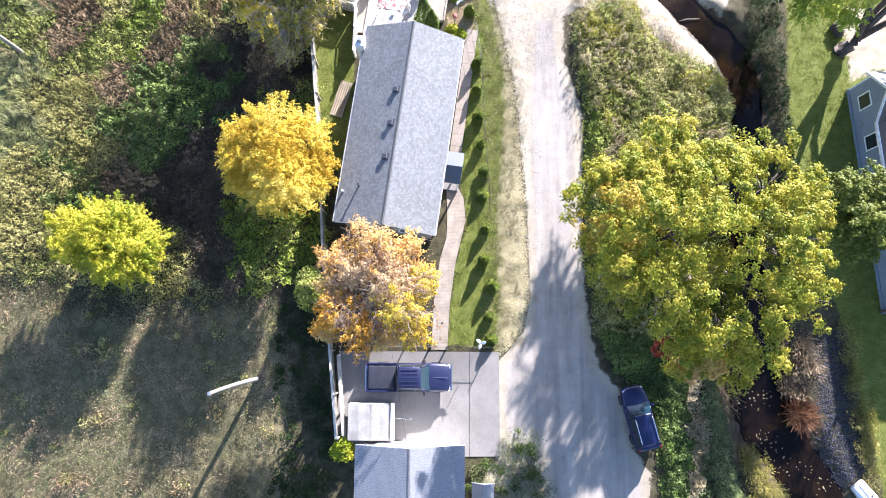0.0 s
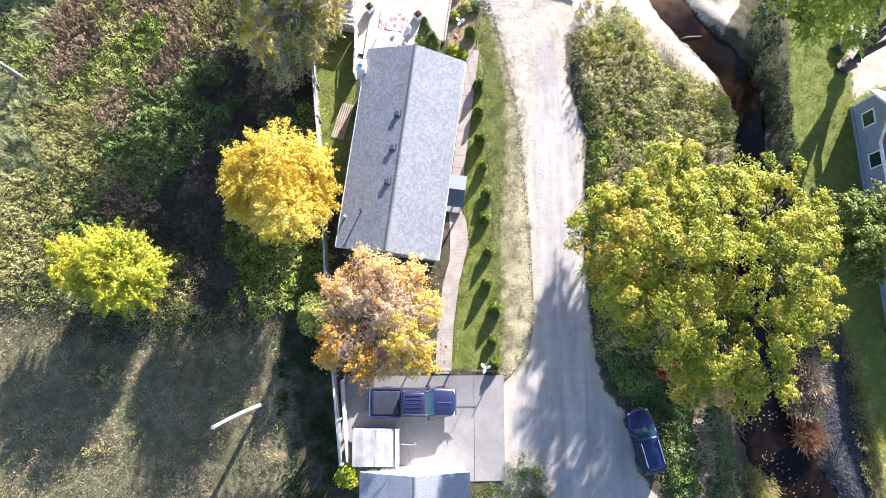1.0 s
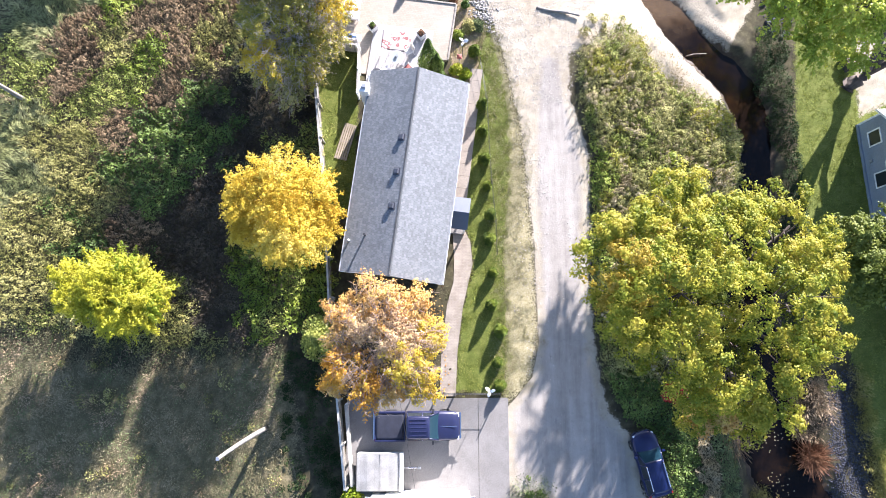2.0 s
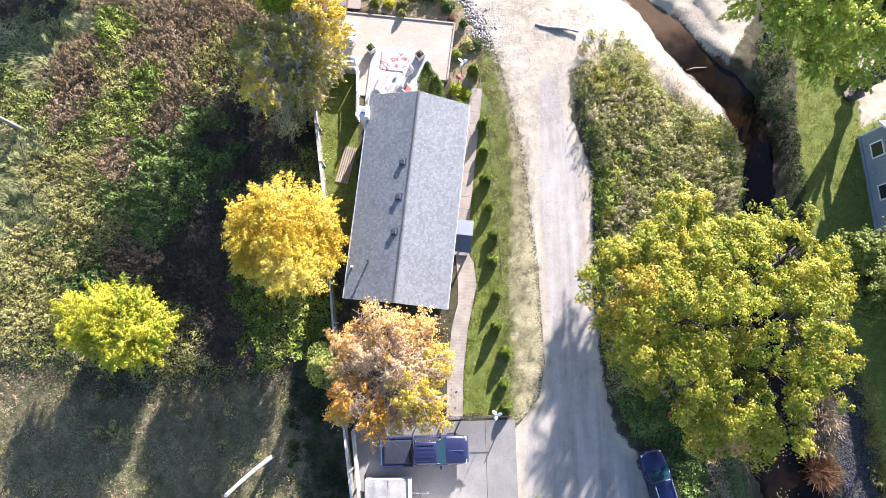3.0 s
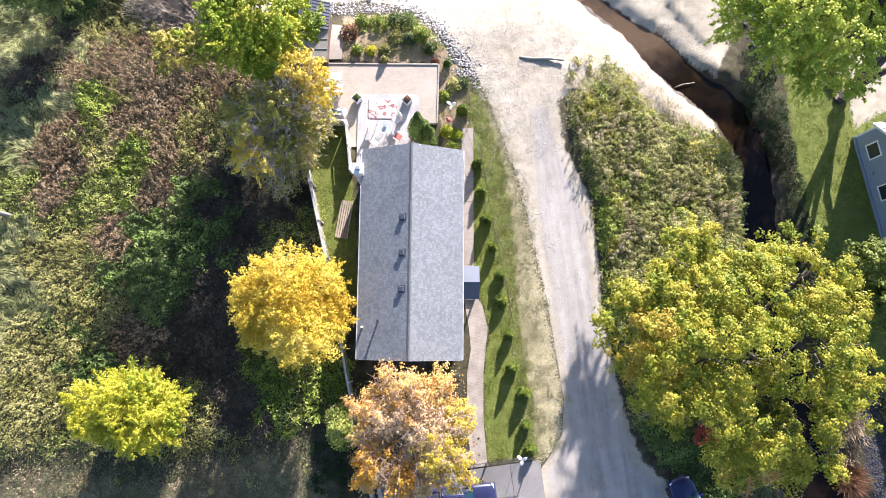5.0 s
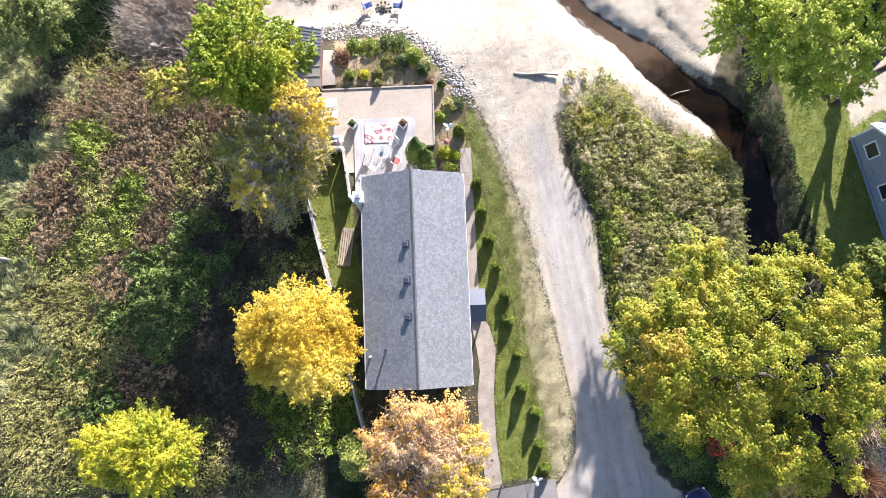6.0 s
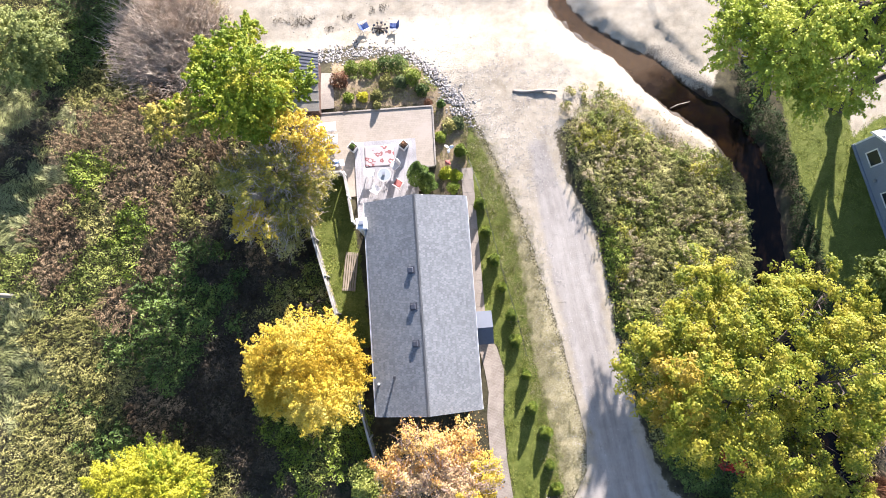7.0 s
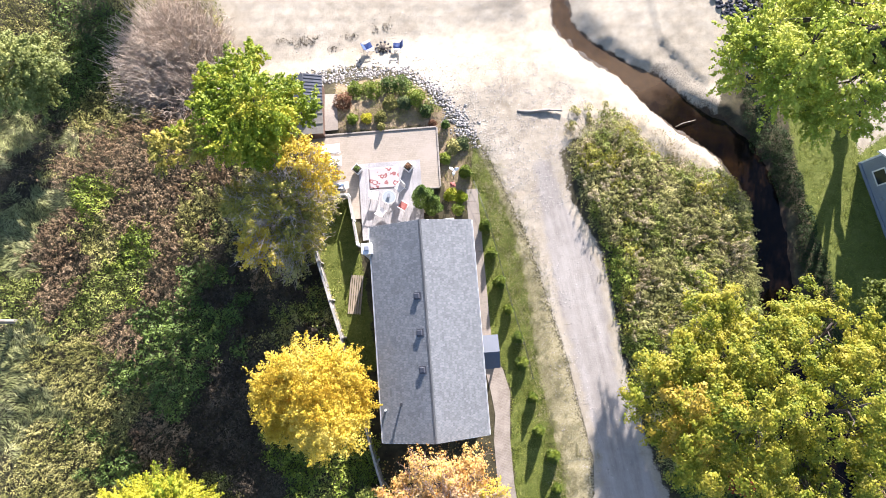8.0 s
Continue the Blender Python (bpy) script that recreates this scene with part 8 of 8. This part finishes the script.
def pebbles():
    """Loose stones strewn over sand and lane."""
    V, F, base = [], [], 0
    r = np.random.default_rng(231)
    oct_v = np.array([(1, 0, 0), (0, 1, 0), (-1, 0, 0), (0, -1, 0), (0, 0, 0.3), (0, 0, -0.4)], float)
    oct_f = np.array([(0, 1, 4), (1, 2, 4), (2, 3, 4), (3, 0, 4), (1, 0, 5), (2, 1, 5), (3, 2, 5), (0, 3, 5)])
    for poly, per, size in (([(2.6, 27.5), (-0.5, 34), (4, 34), (11, 30), (12, 27.5), (9.2, 24), (9, 21), (6.2, 20), (4.6, 22)], 190, 0.026), ([(4.4, 22), (6.8, 22), (7.2, 2), (5.4, 0.8), (4.6, 6), (4.9, 14)], 70, 0.024),
                            ([(6.2, 20), (9, 20), (9.8, 8), (10, 2), (12, -4), (13.5, -9), (7.5, -9), (5, -2), (6, 6)], 16, 0.022), ([(-8, 35), (10, 35), (10, 38), (-10, 38)], 14, 0.03)):
        x, y = scattered(poly, per, 240 + int(size * 1000), 0, 0.4)
        k = wobble(x, y, 0.9, 5.0) + 0.5 * wobble(x, y, 2.7) > r.uniform(-0.9, 0.6, len(x))
        x, y = x[k], y[k]
        n = len(x)
        s = size * r.uniform(0.4, 1.5, n) ** 1.5
        a = r.uniform(0, 2 * np.pi, n)
        q = oct_v[None] * s[:, None, None] * r.uniform(0.6, 1.3, (n, 6, 1))
        c, d = np.cos(a)[:, None], np.sin(a)[:, None]
        q = np.stack([q[..., 0] * c - q[..., 1] * d, q[..., 0] * d + q[..., 1] * c, q[..., 2]], 2)
        q += np.stack([x, y, height(x, y) + 0.02], 1)[:, None]
        V.append(q.reshape(-1, 3))
        F.append((oct_f[None] + (base + 6 * np.arange(n))[:, None, None]).reshape(-1, 3))
        base += 6 * n
    stuff("pebbles", "scattered pale and grey stones on sand and gravel", "stones", np.concatenate(V), np.concatenate(F), M["pebble"])


pebbles()
log = thing("driftwood_log", "long grey driftwood log lying on the stony sand", "log", pose(8.25, 27.75, ground_at(8.25, 27.75) + 0.1, 0, 0, -11))
u = np.linspace(-1.65, 1.65, 12)
tube("trunk", np.stack([u, 0.05 * np.sin(u * 2), 0.02 * np.cos(u * 3)], 1), 0.11 + 0.025 * np.sin(u * 5) - 0.02 * u, M["wood_grey"], log, 9)
tube("stub", [(0.6, 0, 0.03), (0.75, 0.15, 0.12)], [0.05, 0.03], M["wood_grey"], log, 6)
stick = thing("branch", "pale dead branch lying in the shallow creek", "branch", pose(19.0, 24.9, WATER_Z + 0.05, 0, 0, 8))
tube("stem", [(-0.8, 0, 0), (-0.2, 0.06, 0.05), (0.8, -0.03, 0.02)], [0.02, 0.03, 0.015], M["twig"], stick, 6)


def beach_chair(x, y, yaw):
    c = thing("beach_chair", "blue folding chair on white legs in the sand", "chair", pose(x, y, ground_at(x, y) - 0.02, 0, 0, yaw), "chairs at the fire pit")
    blue = M.setdefault("blue", plain("blue_canvas", (0.02, 0.045, 0.16), (0.06, 0.1, 0.24), 5, 60, 0.85))
    s = part("seat", boxed(-0.27, 0.27, -0.25, 0.28, 0.0, 0.03, 0.01), blue, c)
    s.matrix_basis = pose(0, 0, 0.38, 8)
    b = part("backrest", boxed(-0.27, 0.27, -0.015, 0.015, 0.0, 0.62, 0.01), blue, c)
    b.matrix_basis = pose(0, -0.24, 0.38, 22)
    for q in (-1, 1):
        tube("leg", [(q * 0.3, 0.3, 0), (q * 0.29, -0.2, 0.5)], [0.02, 0.02], M["white"], c, 6)
        tube("leg", [(q * 0.3, -0.4, 0), (q * 0.29, 0.15, 0.5)], [0.02, 0.02], M["white"], c, 6)
        part("arm", boxed(*sorted((q * 0.27, q * 0.39)), -0.3, 0.28, 0.56, 0.6, 0.012), M["white"], c, "white arm")
        tube("arm_post", [(q * 0.32, 0.22, 0.3), (q * 0.32, 0.22, 0.57)], [0.018, 0.018], M["white"], c, 6)
    return c


beach_chair(-3.05, 35.5, -75)
beach_chair(-0.95, 35.1, 80)
pit = thing("fire_pit", "dark heap of charred logs in the sand", "fire pit", pose(-2.0, 35.25, ground_at(-2.0, 35.25)))
for k in range(7):
    a = k * 0.9
    tube("charred_log", [(0.42 * math.cos(a), 0.42 * math.sin(a), 0.05), (-0.15 * math.cos(a), -0.15 * math.sin(a), 0.28)], [0.06, 0.05], M["bark"], pit, 7)
for k in range(11):
    a = 2 * math.pi * k / 11
    me = stone_mesh(300 + k % 4)
    me.materials.append(M["rock_dark"])
    o = new("stone", me)
    o.parent = pit
    o.matrix_basis = pose(0.55 * math.cos(a), 0.55 * math.sin(a), 0.06, 0, 0, k * 50) @ Matrix.Diagonal((0.22, 0.22, 0.22, 1))


# ---- garden plants ----
for i, (x, y, h, r, key, lab) in enumerate(((-5.2, 29.75, 0.6, 0.35, "w_green", "low green leafy garden plant"), (-4.2, 29.6, 0.55, 0.35, "lemon", "low yellow leafy garden plant"), (-3.2, 29.5, 0.7, 0.4, "w_olive", "olive green garden plant clump"),
                                            (-4.6, 32.0, 0.9, 0.55, "w_green", "leafy green garden shrub"), (-3.4, 31.7, 1.0, 0.65, "w_green", "leafy green garden shrub"), (-2.2, 31.8, 1.0, 0.6, "w_dark", "dark green garden shrub"),
                                            (-1.2, 31.6, 1.1, 0.65, "w_dark", "dark green garden shrub"), (-0.4, 30.4, 1.0, 0.6, "w_green", "leafy green garden shrub"), (-1.3, 30.2, 0.8, 0.5, "w_grey", "silvery grey garden shrub clump"),
                                            (-2.3, 30.4, 0.7, 0.5, "w_olive", "olive green garden plant clump"), (0.1, 29.3, 0.8, 0.45, "w_dark", "dark green garden shrub"), (-5.6, 31.2, 0.9, 0.6, "w_rust", "rust-brown dry garden shrub"),
                                            (1.25, 28.0, 0.9, 0.26, "thuja", "small dark upright arborvitae"), (1.5, 26.3, 0.7, 0.5, "w_olive", "olive green garden plant clump"), (0.7, 25.6, 0.6, 0.4, "w_green", "low green leafy garden plant"),
                                            (0.55, 22.9, 0.6, 0.45, "lime", "low yellow-green garden plant"), (1.2, 22.6, 0.6, 0.4, "lime", "low yellow-green garden plant"), (0.8, 21.8, 0.5, 0.4, "w_green", "low green leafy garden plant"),
                                            (2.1, 26.4, 0.5, 0.5, "w_grey", "low grey-green garden plant"), (0.35, 28.3, 0.5, 0.25, "w_rust", "reddish plant at the patio corner"), (-3.3, 28.75, 0.9, 0.25, "w_olive", "upright plant beside the patio edge"))):
    shrub("garden_plant", lab, x, y, h * 0.8, r, M[key], 400 + i, int(500 + 900 * r), 0.08, 0.75)


# ---- bare thicket and side yard ----
M["tan_stem"] = plain("tan_bare_stems", (0.55, 0.46, 0.36), (0.42, 0.34, 0.26), 1.5, 20, 0.85)


def thicket():
    r = np.random.default_rng(77)
    t = thing("bare_bush", "large leafless grey-brown thicket above the beach", "shrub", pose(-17.3, 37.2, ground_at(-17.3, 37.2)))
    for c in range(14):
        br = []
        ca, cd = c * 2.4, math.sqrt((c + 0.5) / 14)
        for k in range(190):
            a, d = ca + r.normal(0, 0.45), min(1.1, max(0.02, cd + r.normal(0, 0.16)))
            s = np.array([3.4 * d * math.cos(a), 3.9 * d * math.sin(a), 0.1])
            e = s + np.array([1.1 * d * math.cos(a), 1.1 * d * math.sin(a), r.uniform(1.4, 2.6) * (1.15 - 0.5 * d)]) + r.normal(0, 0.3, 3)
            m = (s + e) / 2 + r.normal(0, 0.12, 3)
            br.append(([s, m, e], [0.03, 0.022, 0.01]))
            for _ in range(2):
                q = m + (e - m) * r.uniform(0, 0.8)
                br.append(([q, q + r.normal(0, 0.35, 3) + [0, 0, 0.25]], [0.016, 0.008]))
        v, f = tube_arrays(br, 3)
        tagged(link("stem_clump", fast_mesh("stem_clump", v, f), M["tan_stem"], t, "", True), kind="stuff")
    return t


thicket()
pallet = thing("board_walk", "weathered tan plank walk on the yard grass", "walkway", pose(-7.4, 17.35, ground_at(-7.4, 17.35), 0, 0, -16))
for k in range(6):
    part("plank", boxed(-0.45 + k * 0.155, -0.45 + k * 0.155 + 0.115, -1.35, 1.35, 0.1, 0.13, 0.005), M["plank_tan"], pallet)
for y in (-1.2, 0.0, 1.2):
    part("runner", boxed(-0.45, 0.45, y - 0.05, y + 0.05, 0.0, 0.1, 0.006), M["wood_grey"], pallet)
pile = thing("firewood_pile", "heap of split firewood at the foot of the tree", "firewood", pose(30.2, 24.0, ground_at(30.2, 24.0), 0, 0, 30))
for k in range(14):
    y, z = -0.5 + (k % 5) * 0.22 + 0.1 * (k // 5), 0.1 + 0.17 * (k // 5)
    tube("log", [(-0.3, y, z), (0.3, y + 0.05 * math.sin(k), z)], [0.1, 0.095], M["bark"], pile, 7)


def fallen_leaves():
    """Leaves afloat on the lower creek and strewn under the trees."""
    r = np.random.default_rng(88)
    x, y = scattered([(20.6, -2.5), (24.2, -3), (24.4, -6.5), (27, -9.5), (28, -14), (23.4, -14), (20.8, -7)], 9.0, 89)
    k = (creek_gap(x, y) < -0.1) & (lumps(x, y, 1.6, 2) + r.normal(0, 0.3, len(x)) > 0.1)
    at = np.stack([x[k], y[k], np.full(k.sum(), WATER_Z + 0.012)], 1)
    at += np.c_[0.25 * lumps(x[k] * 7, y[k] * 7, 1.0, 4), 0.25 * lumps(x[k] * 7, y[k] * 7, 1.0, 5), 0 * x[k]]
    v, f = leaf_arrays(at, 0.11, 0.08, 0.05, 1.0)
    stuff("floating_leaves", "pale tan leaves afloat on the creek", "leaves", v, f, M["w_tan"])
    x, y = scattered([(-8, 6), (-0.5, 6.5), (0, -0.4), (-7.4, -0.4)], 12, 90)
    v, f = leaf_arrays(np.stack([x, y, height(x, y) + 0.06], 1), 0.12, 0.1, 0.2, 1.0)
    stuff("fallen_leaves", "orange leaves fallen under the peach-coloured tree", "leaves", v, f, M["peach"])


fallen_leaves()
x, y = scattered([(-9.5, 37.6), (-4.3, 36.7), (-1.0, 37.6), (-1.0, 37.0), (-4.7, 35.7), (-9.5, 36.4)], 150, 93, 0, 0.4)
k = lumps(x, y * 2.5, 1.2, 3) + 0.6 * lumps(x, y, 0.4, 5) > 0.05
v, f = leaf_arrays(np.stack([x[k], y[k], height(x[k], y[k]) + 0.04], 1), 0.14, 0.05, 0.5, 1.0)
stuff("beach_wrack", "brown washed-up debris in a line on the sand", "debris", v, f, M["w_shade_debris"])
